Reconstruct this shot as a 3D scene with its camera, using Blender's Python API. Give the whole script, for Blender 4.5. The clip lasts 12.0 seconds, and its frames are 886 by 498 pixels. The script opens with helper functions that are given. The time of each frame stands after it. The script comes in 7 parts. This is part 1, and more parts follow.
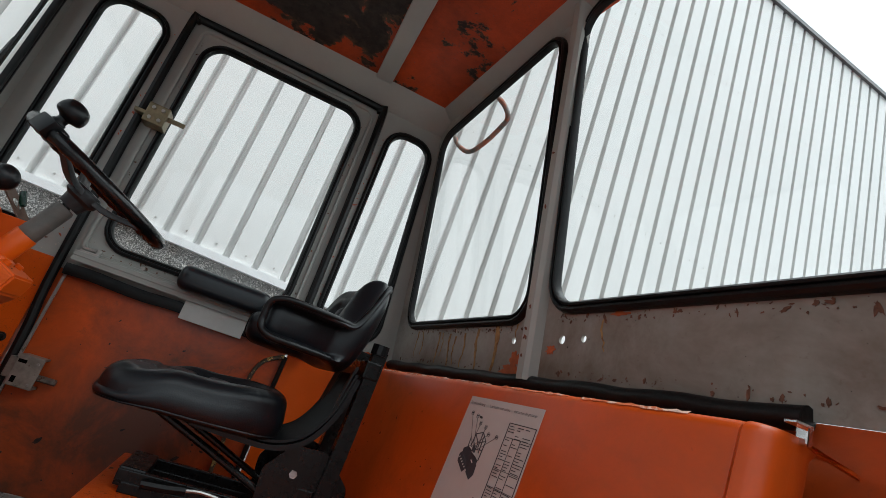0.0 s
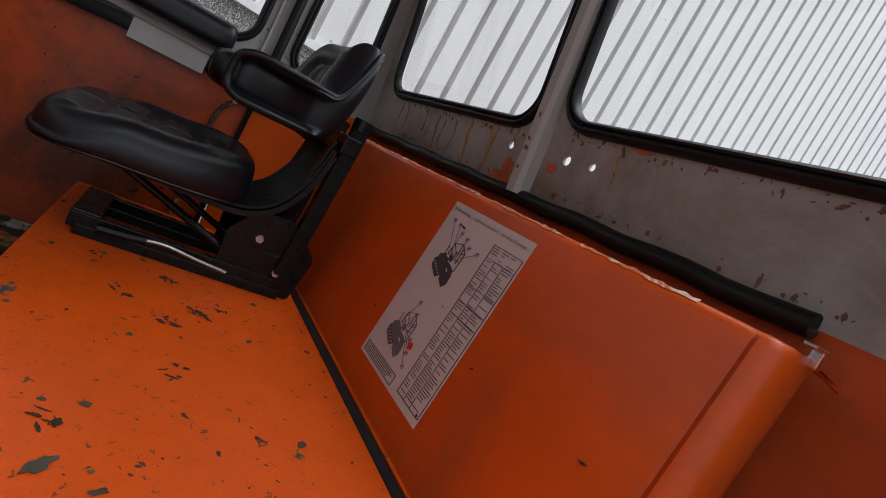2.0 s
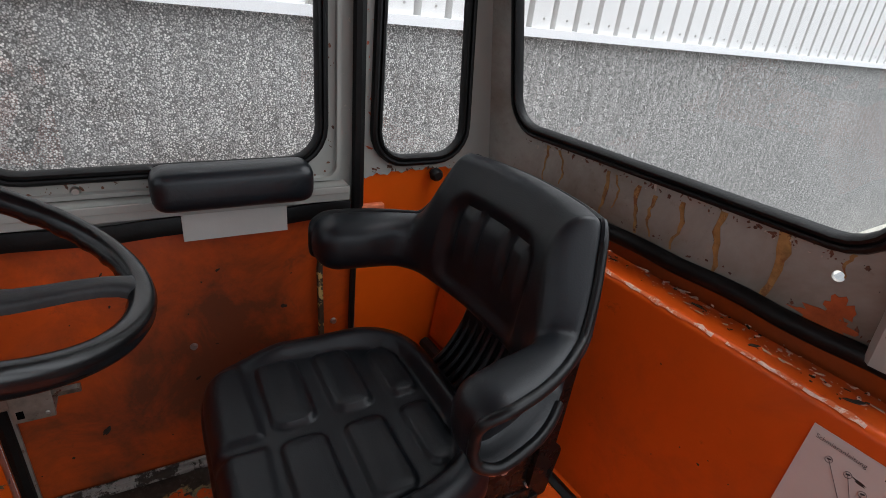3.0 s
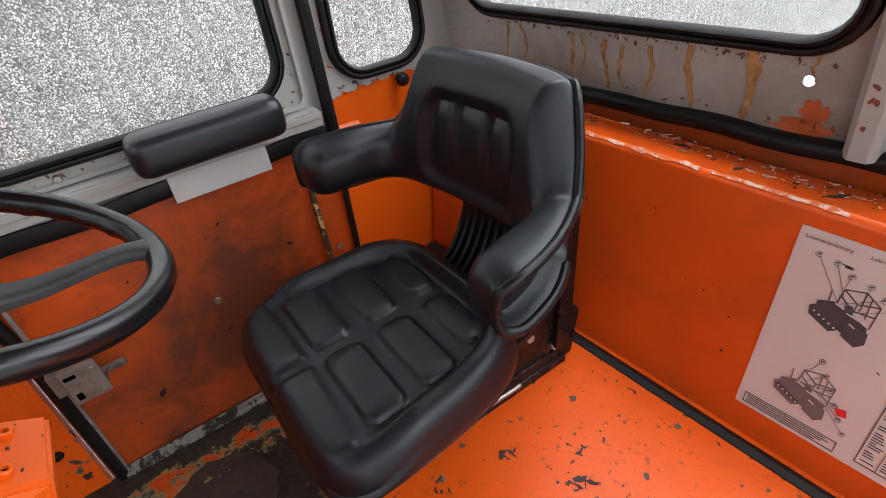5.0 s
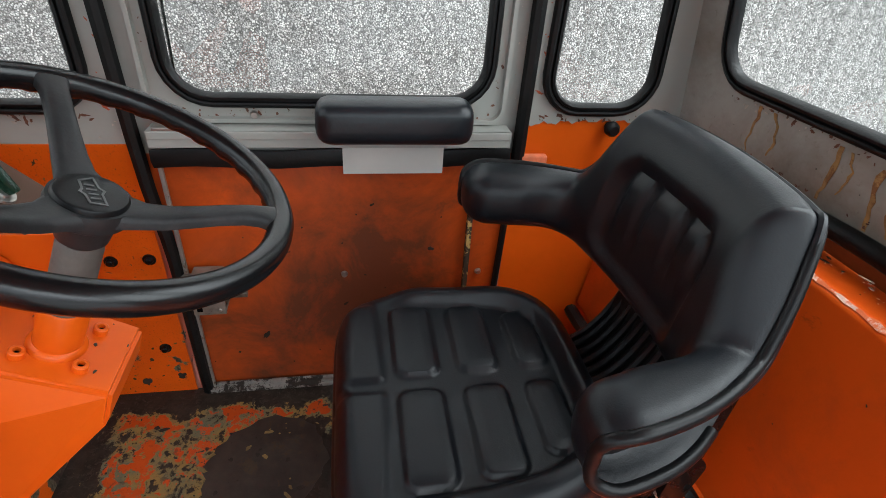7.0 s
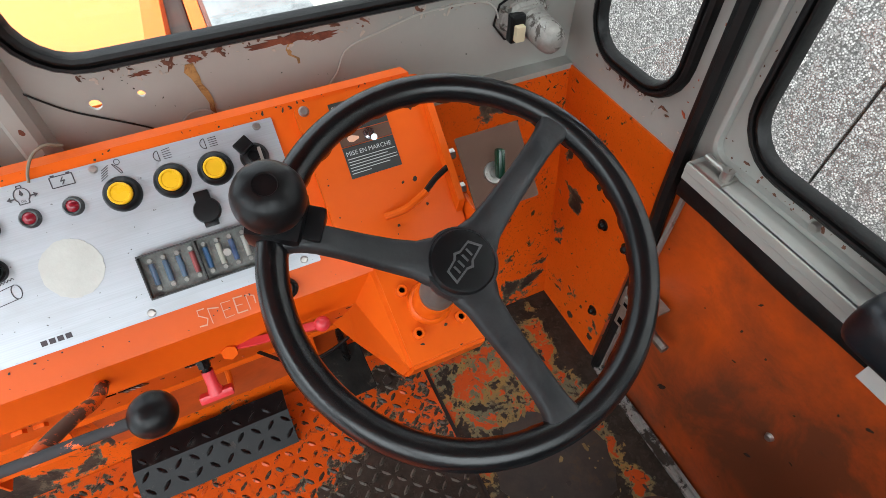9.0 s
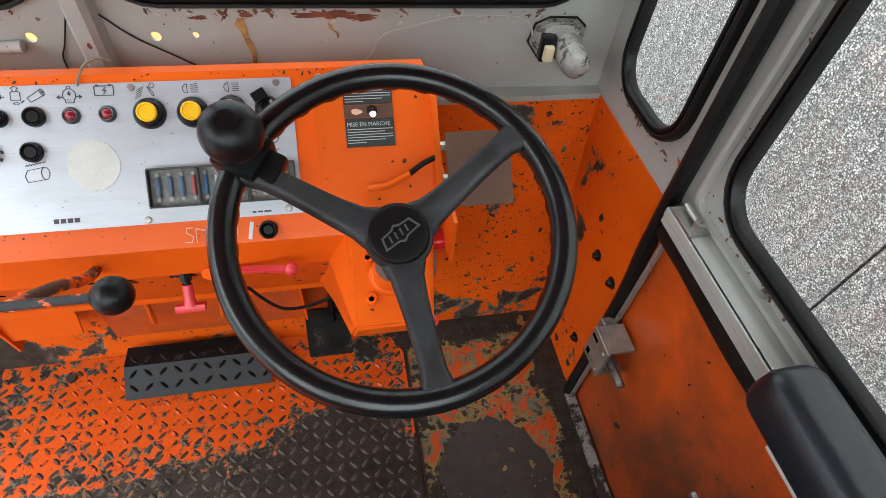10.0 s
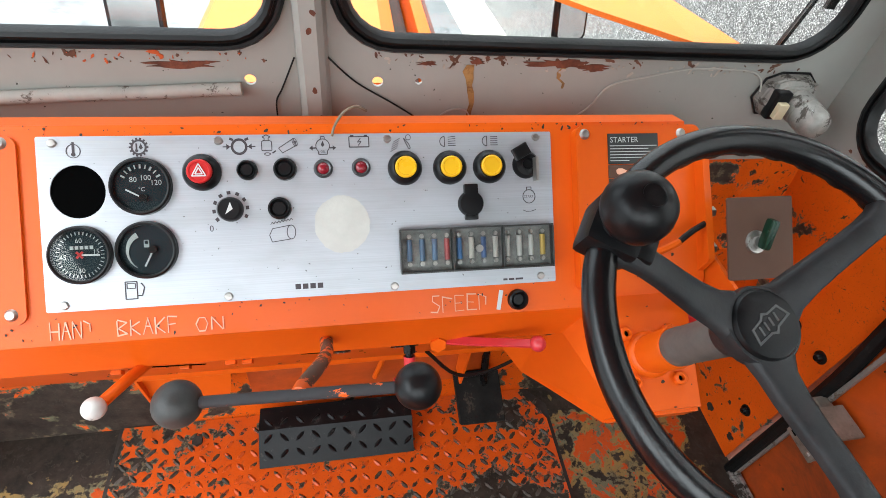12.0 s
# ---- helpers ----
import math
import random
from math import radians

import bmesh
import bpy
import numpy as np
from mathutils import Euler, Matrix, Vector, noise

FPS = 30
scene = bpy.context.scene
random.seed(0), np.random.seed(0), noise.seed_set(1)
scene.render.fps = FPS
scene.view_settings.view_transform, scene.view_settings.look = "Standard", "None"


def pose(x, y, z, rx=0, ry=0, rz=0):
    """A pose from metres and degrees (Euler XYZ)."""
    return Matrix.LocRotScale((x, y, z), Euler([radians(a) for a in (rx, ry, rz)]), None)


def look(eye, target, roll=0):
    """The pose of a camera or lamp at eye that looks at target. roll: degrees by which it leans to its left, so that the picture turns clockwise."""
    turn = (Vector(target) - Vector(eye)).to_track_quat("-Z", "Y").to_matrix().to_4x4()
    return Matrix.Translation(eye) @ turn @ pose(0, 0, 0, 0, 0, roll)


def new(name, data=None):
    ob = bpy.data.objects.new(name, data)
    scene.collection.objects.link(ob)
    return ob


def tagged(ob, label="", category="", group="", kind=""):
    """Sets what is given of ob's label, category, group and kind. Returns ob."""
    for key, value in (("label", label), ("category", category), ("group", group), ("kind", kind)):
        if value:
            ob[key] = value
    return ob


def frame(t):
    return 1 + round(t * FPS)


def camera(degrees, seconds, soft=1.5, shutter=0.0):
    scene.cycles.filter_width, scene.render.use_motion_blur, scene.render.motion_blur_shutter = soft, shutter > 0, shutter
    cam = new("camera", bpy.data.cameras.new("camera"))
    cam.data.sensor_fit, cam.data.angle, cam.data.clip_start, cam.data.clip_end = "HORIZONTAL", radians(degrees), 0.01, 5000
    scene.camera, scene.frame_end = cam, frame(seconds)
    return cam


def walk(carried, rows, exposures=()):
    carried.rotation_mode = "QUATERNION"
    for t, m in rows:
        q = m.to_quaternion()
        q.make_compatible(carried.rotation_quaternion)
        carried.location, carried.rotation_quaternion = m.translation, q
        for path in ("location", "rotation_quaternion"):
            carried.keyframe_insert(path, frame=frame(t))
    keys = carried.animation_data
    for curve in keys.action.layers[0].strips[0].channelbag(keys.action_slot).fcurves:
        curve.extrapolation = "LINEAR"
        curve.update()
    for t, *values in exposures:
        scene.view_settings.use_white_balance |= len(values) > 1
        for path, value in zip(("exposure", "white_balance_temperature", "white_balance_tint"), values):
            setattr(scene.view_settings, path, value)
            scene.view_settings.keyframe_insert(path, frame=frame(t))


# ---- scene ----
cam = camera(79.5, 12.0, soft=0.75)
ROWS = [
    (0.0, -1.1641, 0.5972, 0.5067, 108.23, -17.83, -111.54),
    (0.5, -1.1423, 0.6379, 0.5266, 108.46, -20.79, -107.87),
    (1.0, -1.103, 0.6105, 0.5273, 102.08, -22.11, -104.3),
    (1.5, -1.0647, 0.5945, 0.5668, 89.17, -23.38, -100.8),
    (2.0, -1.0278, 0.6316, 0.5915, 83.32, -27.47, -116.2),
    (2.3, -0.7538, 0.7002, 0.7421, 75.03, -18.96, -115.01),
    (2.5, -0.5712, 0.7976, 0.874, 71.19, -13.76, -115.84),
    (3.0, -0.3208, 0.8563, 1.0488, 64.03, -5.11, -118.08),
    (3.5, -0.3454, 0.8721, 1.061, 60.4, 0.39, -120.35),
    (3.7, -0.3558, 0.8906, 1.0549, 58.75, 2.03, -121.56),
    (5.3, -0.3523, 0.8658, 1.0388, 54.38, 6.41, -125.4),
    (5.5, -0.3709, 0.8588, 1.0332, 55.55, 5.97, -123.5),
    (6.0, -0.3601, 0.8382, 1.016, 57.96, 3.13, -118.2),
    (6.5, -0.3426, 0.8275, 1.056, 58.4, -0.08, -110.09),
    (7.0, -0.2532, 0.8006, 1.0352, 56.49, -3.68, -98.65),
    (7.4, -0.0946, 0.8258, 1.1053, 51.85, -5.13, -85.58),
    (7.5, -0.0607, 0.8038, 1.1355, 50.31, -4.64, -81.25),
    (7.7, -0.0132, 0.7729, 1.1765, 47.55, -3.2, -72.23),
    (9.3, 0.1602, 0.7614, 1.2017, 39.47, -1.18, -19.22),
    (9.5, 0.1929, 0.7284, 1.2144, 39.42, -2.09, -16.46),
    (10.0, 0.2316, 0.664, 1.2216, 39.83, -4.42, -10.36),
    (10.5, 0.1856, 0.6673, 1.2246, 39.7, -6.03, -6.12),
    (11.0, 0.0931, 0.7026, 1.2043, 40.22, -6.1, -5.19),
    (11.5, -0.0195, 0.7695, 1.1873, 41.55, -5.5, -7.03),
    (12.0, -0.1174, 0.8235, 1.1546, 43.5, -5.59, -9.15),
]
walk(cam, [(t, pose(x, y, z, rx, ry, rz)) for t, x, y, z, rx, ry, rz in ROWS],
     exposures=[(0.0, 0.64, 5900, 1), (0.8, 0.40, 5960, 5), (1.6, 0.3, 6020, 10), (2.5, 0.7, 6020, 10), (3.0, 0.86, 6020, 9), (3.5, 1.08, 6020, 9), (5.5, 1.90, 6000, 8), (6.4, 1.82, 5930, 3), (7.0, 1.70, 5930, 3), (7.7, 1.86, 5950, 4), (9.3, 1.90, 5950, 3), (12.0, 1.94, 5950, 3)])
SKY, SUN = 0.2, 2.0
# ---------------------------------------------------------------- world and light
world = bpy.data.worlds.new("sky")
scene.world = world
world.use_nodes = True
wn = world.node_tree
for n in list(wn.nodes):
    wn.nodes.remove(n)
w_out = wn.nodes.new("ShaderNodeOutputWorld")
w_bg = wn.nodes.new("ShaderNodeBackground")
w_sky = wn.nodes.new("ShaderNodeTexSky")
w_sky.sky_type, w_sky.sun_disc = "NISHITA", False
w_sky.sun_elevation, w_sky.sun_rotation = radians(80), radians(208)
w_sky.air_density, w_sky.dust_density, w_sky.ozone_density = 1.0, 6.0, 1.0
w_hsv = wn.nodes.new("ShaderNodeHueSaturation")
w_hsv.inputs["Saturation"].default_value = 0.12
wn.links.new(w_sky.outputs[0], w_hsv.inputs["Color"])
wn.links.new(w_hsv.outputs[0], w_bg.inputs[0])
w_bg.inputs[1].default_value = SKY
wn.links.new(w_bg.outputs[0], w_out.inputs[0])
sun_data = bpy.data.lights.new("sun", "SUN")
sun_data.energy, sun_data.angle, sun_data.color = SUN, radians(110), (1.0, 0.985, 0.96)
sun = new("sun", sun_data)
sun.matrix_world = look((-1.6, -3.2, 8.5), (0, 0.6, 0))


# ---------------------------------------------------------------- materials
def mat(name, base, rough=0.5, metal=0.0, var=0.12, scale=6.0, bump=0.15, bump_scale=220.0, second=None,
        second_at=0.62, second_scale=9.0, coat=0.0, soft=0.04, spec=0.5, detail=6.0, third=None, third_at=0.7, third_scale=40.0, rough2=0.8, zones=()):
    """A painted or moulded surface: colour drift, grain, fine relief, and worn patches of one or two other colours."""
    m = bpy.data.materials.new(name)
    m.use_nodes = True
    nt = m.node_tree
    L, N = nt.links.new, nt.nodes.new
    b = nt.nodes["Principled BSDF"]
    tc = N("ShaderNodeTexCoord")
    info = N("ShaderNodeObjectInfo")
    shift = N("ShaderNodeVectorMath")
    shift.operation = "ADD"
    L(tc.outputs["Object"], shift.inputs[0])
    mul = N("ShaderNodeMath")
    mul.operation, mul.inputs[1].default_value = "MULTIPLY", 17.0
    L(info.outputs["Random"], mul.inputs[0])
    L(mul.outputs[0], shift.inputs[1])
    co = shift.outputs[0]

    def noise_tex(sc, det=5.0, ro=0.6, dist=0.0):
        n = N("ShaderNodeTexNoise")
        n.inputs["Scale"].default_value, n.inputs["Detail"].default_value = sc, det
        n.inputs["Roughness"].default_value, n.inputs["Distortion"].default_value = ro, dist
        L(co, n.inputs["Vector"])
        return n.outputs["Fac"]

    def ramp(fac, lo, hi):
        r = N("ShaderNodeMapRange")
        r.inputs["From Min"].default_value, r.inputs["From Max"].default_value = lo, hi
        L(fac, r.inputs["Value"])
        return r.outputs["Result"]

    def mix(fac, a, c):
        x = N("ShaderNodeMix")
        x.data_type = "RGBA"
        L(fac, x.inputs[0])
        for s, v in ((6, a), (7, c)):
            if hasattr(v, "is_output"):
                L(v, x.inputs[s])
            else:
                x.inputs[s].default_value = (*v, 1)
        return x.outputs[2]

    dark = tuple(v * (1 - var * 1.6) for v in base)
    light = tuple(min(1, v * (1 + var)) for v in base)
    col = mix(ramp(noise_tex(scale, 6.0, 0.65), 0.3, 0.7), dark, light)
    rough_out = None
    if second:
        field = noise_tex(second_scale, detail, 0.72, 0.4)
        for ctr, size, amount in zones:                    # where feet and elbows have worn it more, or less
            d = N("ShaderNodeVectorMath")
            d.operation, d.inputs[1].default_value = "SUBTRACT", ctr
            L(tc.outputs["Object"], d.inputs[0])
            e = N("ShaderNodeVectorMath")
            e.operation, e.inputs[1].default_value = "DIVIDE", size
            L(d.outputs[0], e.inputs[0])
            ln = N("ShaderNodeVectorMath")
            ln.operation = "LENGTH"
            L(e.outputs[0], ln.inputs[0])
            mr = N("ShaderNodeMapRange")
            mr.interpolation_type = "SMOOTHSTEP"
            for key, val in (("From Min", 1.0), ("From Max", 0.35), ("To Min", 0.0), ("To Max", amount)):
                mr.inputs[key].default_value = val
            L(ln.outputs["Value"], mr.inputs["Value"])
            ad = N("ShaderNodeMath")
            ad.operation = "ADD"
            L(field, ad.inputs[0])
            L(mr.outputs["Result"], ad.inputs[1])
            field = ad.outputs[0]
        f2 = ramp(field, second_at - soft, second_at + soft)
        col = mix(f2, col, second)
        rr = N("ShaderNodeMapRange")
        rr.inputs["To Min"].default_value, rr.inputs["To Max"].default_value = rough, rough2
        L(f2, rr.inputs["Value"])
        rough_out = rr.outputs["Result"]
    if third:
        f3 = ramp(noise_tex(third_scale, 8.0, 0.75, 0.3), third_at - soft * 0.7, third_at + soft * 0.7)
        col = mix(f3, col, third)
    L(col, b.inputs["Base Color"])
    if rough_out is None:
        rough_out = noise_tex(scale * 5, 4.0)
        rr = N("ShaderNodeMapRange")
        rr.inputs["To Min"].default_value, rr.inputs["To Max"].default_value = max(0.02, rough - 0.1), min(1, rough + 0.1)
        L(rough_out, rr.inputs["Value"])
        rough_out = rr.outputs["Result"]
    L(rough_out, b.inputs["Roughness"])
    b.inputs["Metallic"].default_value = metal
    b.inputs["Coat Weight"].default_value = coat
    b.inputs["Specular IOR Level"].default_value = spec
    if bump:
        bp = N("ShaderNodeBump")
        bp.inputs["Strength"].default_value, bp.inputs["Distance"].default_value = bump, 0.002
        L(noise_tex(bump_scale, 4.0), bp.inputs["Height"])
        L(bp.outputs[0], b.inputs["Normal"])
    return m


def worn(name, paint, primer, bare, at=0.5, rim=0.06, scale=6.0, zones=(), chips=0.66, rough=0.36, olive=(0.13, 0.125, 0.075), fade=0.84):
    """Paint worn through to primer and on to bare grimy steel, with a scatter of small chips."""
    m = bpy.data.materials.new(name)
    m.use_nodes = True
    nt = m.node_tree
    L, N = nt.links.new, nt.nodes.new
    b = nt.nodes["Principled BSDF"]
    tc = N("ShaderNodeTexCoord")
    co = tc.outputs["Object"]

    def noise_tex(sc, det=5.0, ro=0.6, dist=0.0):
        n = N("ShaderNodeTexNoise")
        n.inputs["Scale"].default_value, n.inputs["Detail"].default_value = sc, det
        n.inputs["Roughness"].default_value, n.inputs["Distortion"].default_value = ro, dist
        L(co, n.inputs["Vector"])
        return n.outputs["Fac"]

    def ramp(fac, lo, hi, a=0.0, c=1.0):
        r = N("ShaderNodeMapRange")
        for key, val in (("From Min", lo), ("From Max", hi), ("To Min", a), ("To Max", c)):
            r.inputs[key].default_value = val
        L(fac, r.inputs["Value"])
        return r.outputs["Result"]

    def calc(op, a, c):
        x = N("ShaderNodeMath")
        x.operation = op
        for s, v in ((0, a), (1, c)):
            if hasattr(v, "is_output"):
                L(v, x.inputs[s])
            else:
                x.inputs[s].default_value = v
        return x.outputs[0]

    def mix(fac, a, c):
        x = N("ShaderNodeMix")
        x.data_type = "RGBA"
        L(fac, x.inputs[0])
        for s, v in ((6, a), (7, c)):
            if hasattr(v, "is_output"):
                L(v, x.inputs[s])
            else:
                x.inputs[s].default_value = (*v, 1)
        return x.outputs[2]

    field = noise_tex(scale, 9.0, 0.66, 0.25)
    for ctr, size, amount in zones:
        d = N("ShaderNodeVectorMath")
        d.operation, d.inputs[1].default_value = "SUBTRACT", ctr
        L(co, d.inputs[0])
        e = N("ShaderNodeVectorMath")
        e.operation, e.inputs[1].default_value = "DIVIDE", size
        L(d.outputs[0], e.inputs[0])
        ln = N("ShaderNodeVectorMath")
        ln.operation = "LENGTH"
        L(e.outputs[0], ln.inputs[0])
        mr = N("ShaderNodeMapRange")
        mr.interpolation_type = "SMOOTHSTEP"
        for key, val in (("From Min", 1.0), ("From Max", 0.4), ("To Min", 0.0), ("To Max", amount)):
            mr.inputs[key].default_value = val
        L(ln.outputs["Value"], mr.inputs["Value"])
        field = calc("ADD", field, mr.outputs["Result"])
    f1 = ramp(field, at - 0.008, at + 0.008)
    f2 = ramp(calc("ADD", field, ramp(noise_tex(scale * 4, 5.0), 0, 1, -0.12, 0.12)), at + rim - 0.02, at + rim + 0.02)
    chip = calc("MULTIPLY", ramp(noise_tex(75.0, 5.0, 0.6, 0.6), chips - 0.01, chips + 0.02), ramp(noise_tex(9.0, 3.0), 0.42, 0.56))
    coat_tone = mix(ramp(noise_tex(3.5, 7.0, 0.7), 0.32, 0.68), tuple(v * fade for v in paint), tuple(v * 1.06 for v in paint))
    prim_tone = mix(ramp(noise_tex(14.0, 6.0), 0.42, 0.58), primer, olive)
    bare_tone = mix(ramp(noise_tex(26.0, 8.0, 0.7), 0.35, 0.65), tuple(v * 0.45 for v in bare), tuple(v * 1.5 for v in bare))
    col = mix(f2, mix(f1, coat_tone, prim_tone), bare_tone)
    col = mix(chip, col, (0.035, 0.027, 0.02))
    col = mix(ramp(noise_tex(240.0, 2.0), 0.60, 0.72, 0.0, 0.35), col, (0.05, 0.035, 0.025))
    L(col, b.inputs["Base Color"])
    L(calc("ADD", ramp(f1, 0, 1, rough, 0.62), ramp(noise_tex(30.0, 4.0), 0, 1, -0.12, 0.12)), b.inputs["Roughness"])
    bp = N("ShaderNodeBump")
    bp.inputs["Strength"].default_value, bp.inputs["Distance"].default_value = 0.55, 0.0022
    h = calc("SUBTRACT", ramp(noise_tex(160.0, 4.0), 0, 1, 0, 0.35), calc("MULTIPLY", f1, 0.45))
    L(calc("SUBTRACT", h, calc("MULTIPLY", chip, 0.5)), bp.inputs["Height"])
    L(bp.outputs[0], b.inputs["Normal"])
    b.inputs["Specular IOR Level"].default_value = 0.26
    return m


def pebble_mat():
    """Concrete with its washed-out pebbles: rounded stones of many greys in a darker mortar."""
    m = bpy.data.materials.new("exposed_aggregate")
    m.use_nodes = True
    nt = m.node_tree
    L, N = nt.links.new, nt.nodes.new
    b = nt.nodes["Principled BSDF"]
    tc = N("ShaderNodeTexCoord")
    vo = N("ShaderNodeTexVoronoi")
    vo.inputs["Scale"].default_value = 155.0
    L(tc.outputs["Object"], vo.inputs["Vector"])
    tone = N("ShaderNodeSeparateColor")
    L(vo.outputs["Color"], tone.inputs[0])
    cr = N("ShaderNodeValToRGB")
    e = cr.color_ramp.elements
    e[0].position, e[0].color = 0.0, (0.21, 0.207, 0.20, 1)
    e[1].position, e[1].color = 1.0, (0.66, 0.645, 0.615, 1)
    mid = e.new(0.5)
    mid.color = (0.37, 0.362, 0.345, 1)
    L(tone.outputs[0], cr.inputs[0])
    gap = N("ShaderNodeMapRange")
    gap.inputs["From Min"].default_value, gap.inputs["From Max"].default_value = 0.40, 0.62
    L(vo.outputs["Distance"], gap.inputs["Value"])
    mx = N("ShaderNodeMix")
    mx.data_type = "RGBA"
    mx.inputs[7].default_value = (0.13, 0.127, 0.12, 1)
    L(gap.outputs["Result"], mx.inputs[0])
    L(cr.outputs[0], mx.inputs[6])
    big = N("ShaderNodeTexNoise")
    big.inputs["Scale"].default_value, big.inputs["Detail"].default_value = 1.3, 6.0
    L(tc.outputs["Object"], big.inputs["Vector"])
    drift = N("ShaderNodeMapRange")
    drift.inputs["To Min"].default_value, drift.inputs["To Max"].default_value = 0.82, 1.18
    L(big.outputs["Fac"], drift.inputs["Value"])
    grit = N("ShaderNodeTexNoise")
    grit.inputs["Scale"].default_value, grit.inputs["Detail"].default_value = 55.0, 3.0
    L(tc.outputs["Object"], grit.inputs["Vector"])
    uneven = N("ShaderNodeMapRange")
    for key, val in (("From Min", 0.3), ("From Max", 0.7), ("To Min", 0.68), ("To Max", 1.34)):
        uneven.inputs[key].default_value = val
    L(grit.outputs["Fac"], uneven.inputs["Value"])
    both = N("ShaderNodeMath")
    both.operation = "MULTIPLY"
    L(drift.outputs["Result"], both.inputs[0])
    L(uneven.outputs["Result"], both.inputs[1])
    hs = N("ShaderNodeHueSaturation")
    L(both.outputs[0], hs.inputs["Value"])
    L(mx.outputs[2], hs.inputs["Color"])
    L(hs.outputs[0], b.inputs["Base Color"])
    b.inputs["Roughness"].default_value = 0.85
    b.inputs["Specular IOR Level"].default_value = 0.2
    bp = N("ShaderNodeBump")
    bp.invert = True
    bp.inputs["Strength"].default_value, bp.inputs["Distance"].default_value = 0.5, 0.003
    L(vo.outputs["Distance"], bp.inputs["Height"])
    L(bp.outputs[0], b.inputs["Normal"])
    return m


def alu_mat():
    """Brushed aluminium: fine streaks along its length, dull smears and a scatter of dark specks."""
    m = bpy.data.materials.new("brushed_aluminium")
    m.use_nodes = True
    nt = m.node_tree
    L, N = nt.links.new, nt.nodes.new
    b = nt.nodes["Principled BSDF"]
    co = N("ShaderNodeTexCoord").outputs["Object"]

    def field(size, detail, lo, hi, a, c):
        v, n, r = N("ShaderNodeVectorMath"), N("ShaderNodeTexNoise"), N("ShaderNodeMapRange")
        v.operation, v.inputs[1].default_value = "MULTIPLY", size
        n.inputs["Scale"].default_value, n.inputs["Detail"].default_value = 1.0, detail
        L(co, v.inputs[0])
        L(v.outputs[0], n.inputs["Vector"])
        for key, val in (("From Min", lo), ("From Max", hi), ("To Min", a), ("To Max", c)):
            r.inputs[key].default_value = val
        L(n.outputs["Fac"], r.inputs["Value"])
        return r.outputs["Result"]

    def blend(fac, a, c):
        x = N("ShaderNodeMix")
        x.data_type = "RGBA"
        L(fac, x.inputs[0])
        x.inputs[7].default_value = (*c, 1)
        if hasattr(a, "is_output"):
            L(a, x.inputs[6])
        else:
            x.inputs[6].default_value = (*a, 1)
        return x.outputs[2]

    col = blend(field((5, 900, 900), 3.0, 0.35, 0.65, 0.0, 1.0), (0.425, 0.445, 0.475), (0.465, 0.490, 0.52))
    col = blend(field((9, 26, 26), 6.0, 0.48, 0.72, 0.0, 0.55), col, (0.35, 0.35, 0.35))
    col = blend(field((170, 170, 170), 3.0, 0.71, 0.75, 0.0, 0.9), col, (0.09, 0.08, 0.07))
    L(col, b.inputs["Base Color"])
    L(field((8, 500, 500), 3.0, 0.3, 0.7, 0.34, 0.50), b.inputs["Roughness"])
    b.inputs["Metallic"].default_value = 0.45
    return m


ORANGE = (0.68, 0.100, 0.003)
RUST = (0.10, 0.035, 0.015)
DIRT = (0.022, 0.016, 0.012)
M_orange = mat("orange_paint", ORANGE, 0.36, spec=0.26, var=0.07, scale=3.0, bump=0.06, second=(0.16, 0.05, 0.02), second_at=0.74, second_scale=13.0, third=DIRT, third_at=0.73, third_scale=30.0, soft=0.012)
OCHRE, BARE = (0.24, 0.155, 0.048), (0.024, 0.017, 0.0125)
# Zones are wear, but the last paints in shade low at the left.
M_orange_worn_shaded = worn("worn_shaded_orange_paint", ORANGE, (0.11, 0.09, 0.06), (0.035, 0.026, 0.02), 0.64, 0.03, 9.0, chips=0.60,
                     zones=(((0.45, 1.45, -0.02), (0.5, 0.3, 0.08), 0.20), ((0.585, 1.52, 0.56), (0.06, 0.3, 0.06), 0.15), ((0.70, 1.52, 0.50), (0.06, 0.3, 0.09), 0.10), ((-0.75, 1.44, 0.0), (0.45, 0.3, 0.16), 0.26)))
M_orange_dirty_shaded = mat("grimy_shaded_orange_paint", (0.52, 0.072, 0.005), 0.42, var=0.22, scale=2.6, bump=0.1, second=(0.13, 0.045, 0.02), second_at=0.60, second_scale=2.6, soft=0.2, third=DIRT, third_at=0.74, third_scale=26.0)
M_panel = mat("smudged_orange_paint", (0.53, 0.070, 0.004), 0.32, spec=0.32, var=0.10, scale=3.0, bump=0.08, second=(0.30, 0.055, 0.012), second_at=0.64, second_scale=3.5, soft=0.16, third=DIRT, third_at=0.74, third_scale=24.0, rough2=0.42)
M_roof = worn("peeling_roof_paint", (0.50, 0.060, 0.008), (0.05, 0.03, 0.02), (0.025, 0.018, 0.014), 0.585, 0.02, 4.5, chips=0.66, fade=0.35, olive=(0.08, 0.05, 0.03),
              zones=(((0.36, 0.82, 1.57), (0.42, 0.30, 1), 0.16), ((0.30, 0.60, 1.57), (0.5, 0.08, 1), 0.12)))
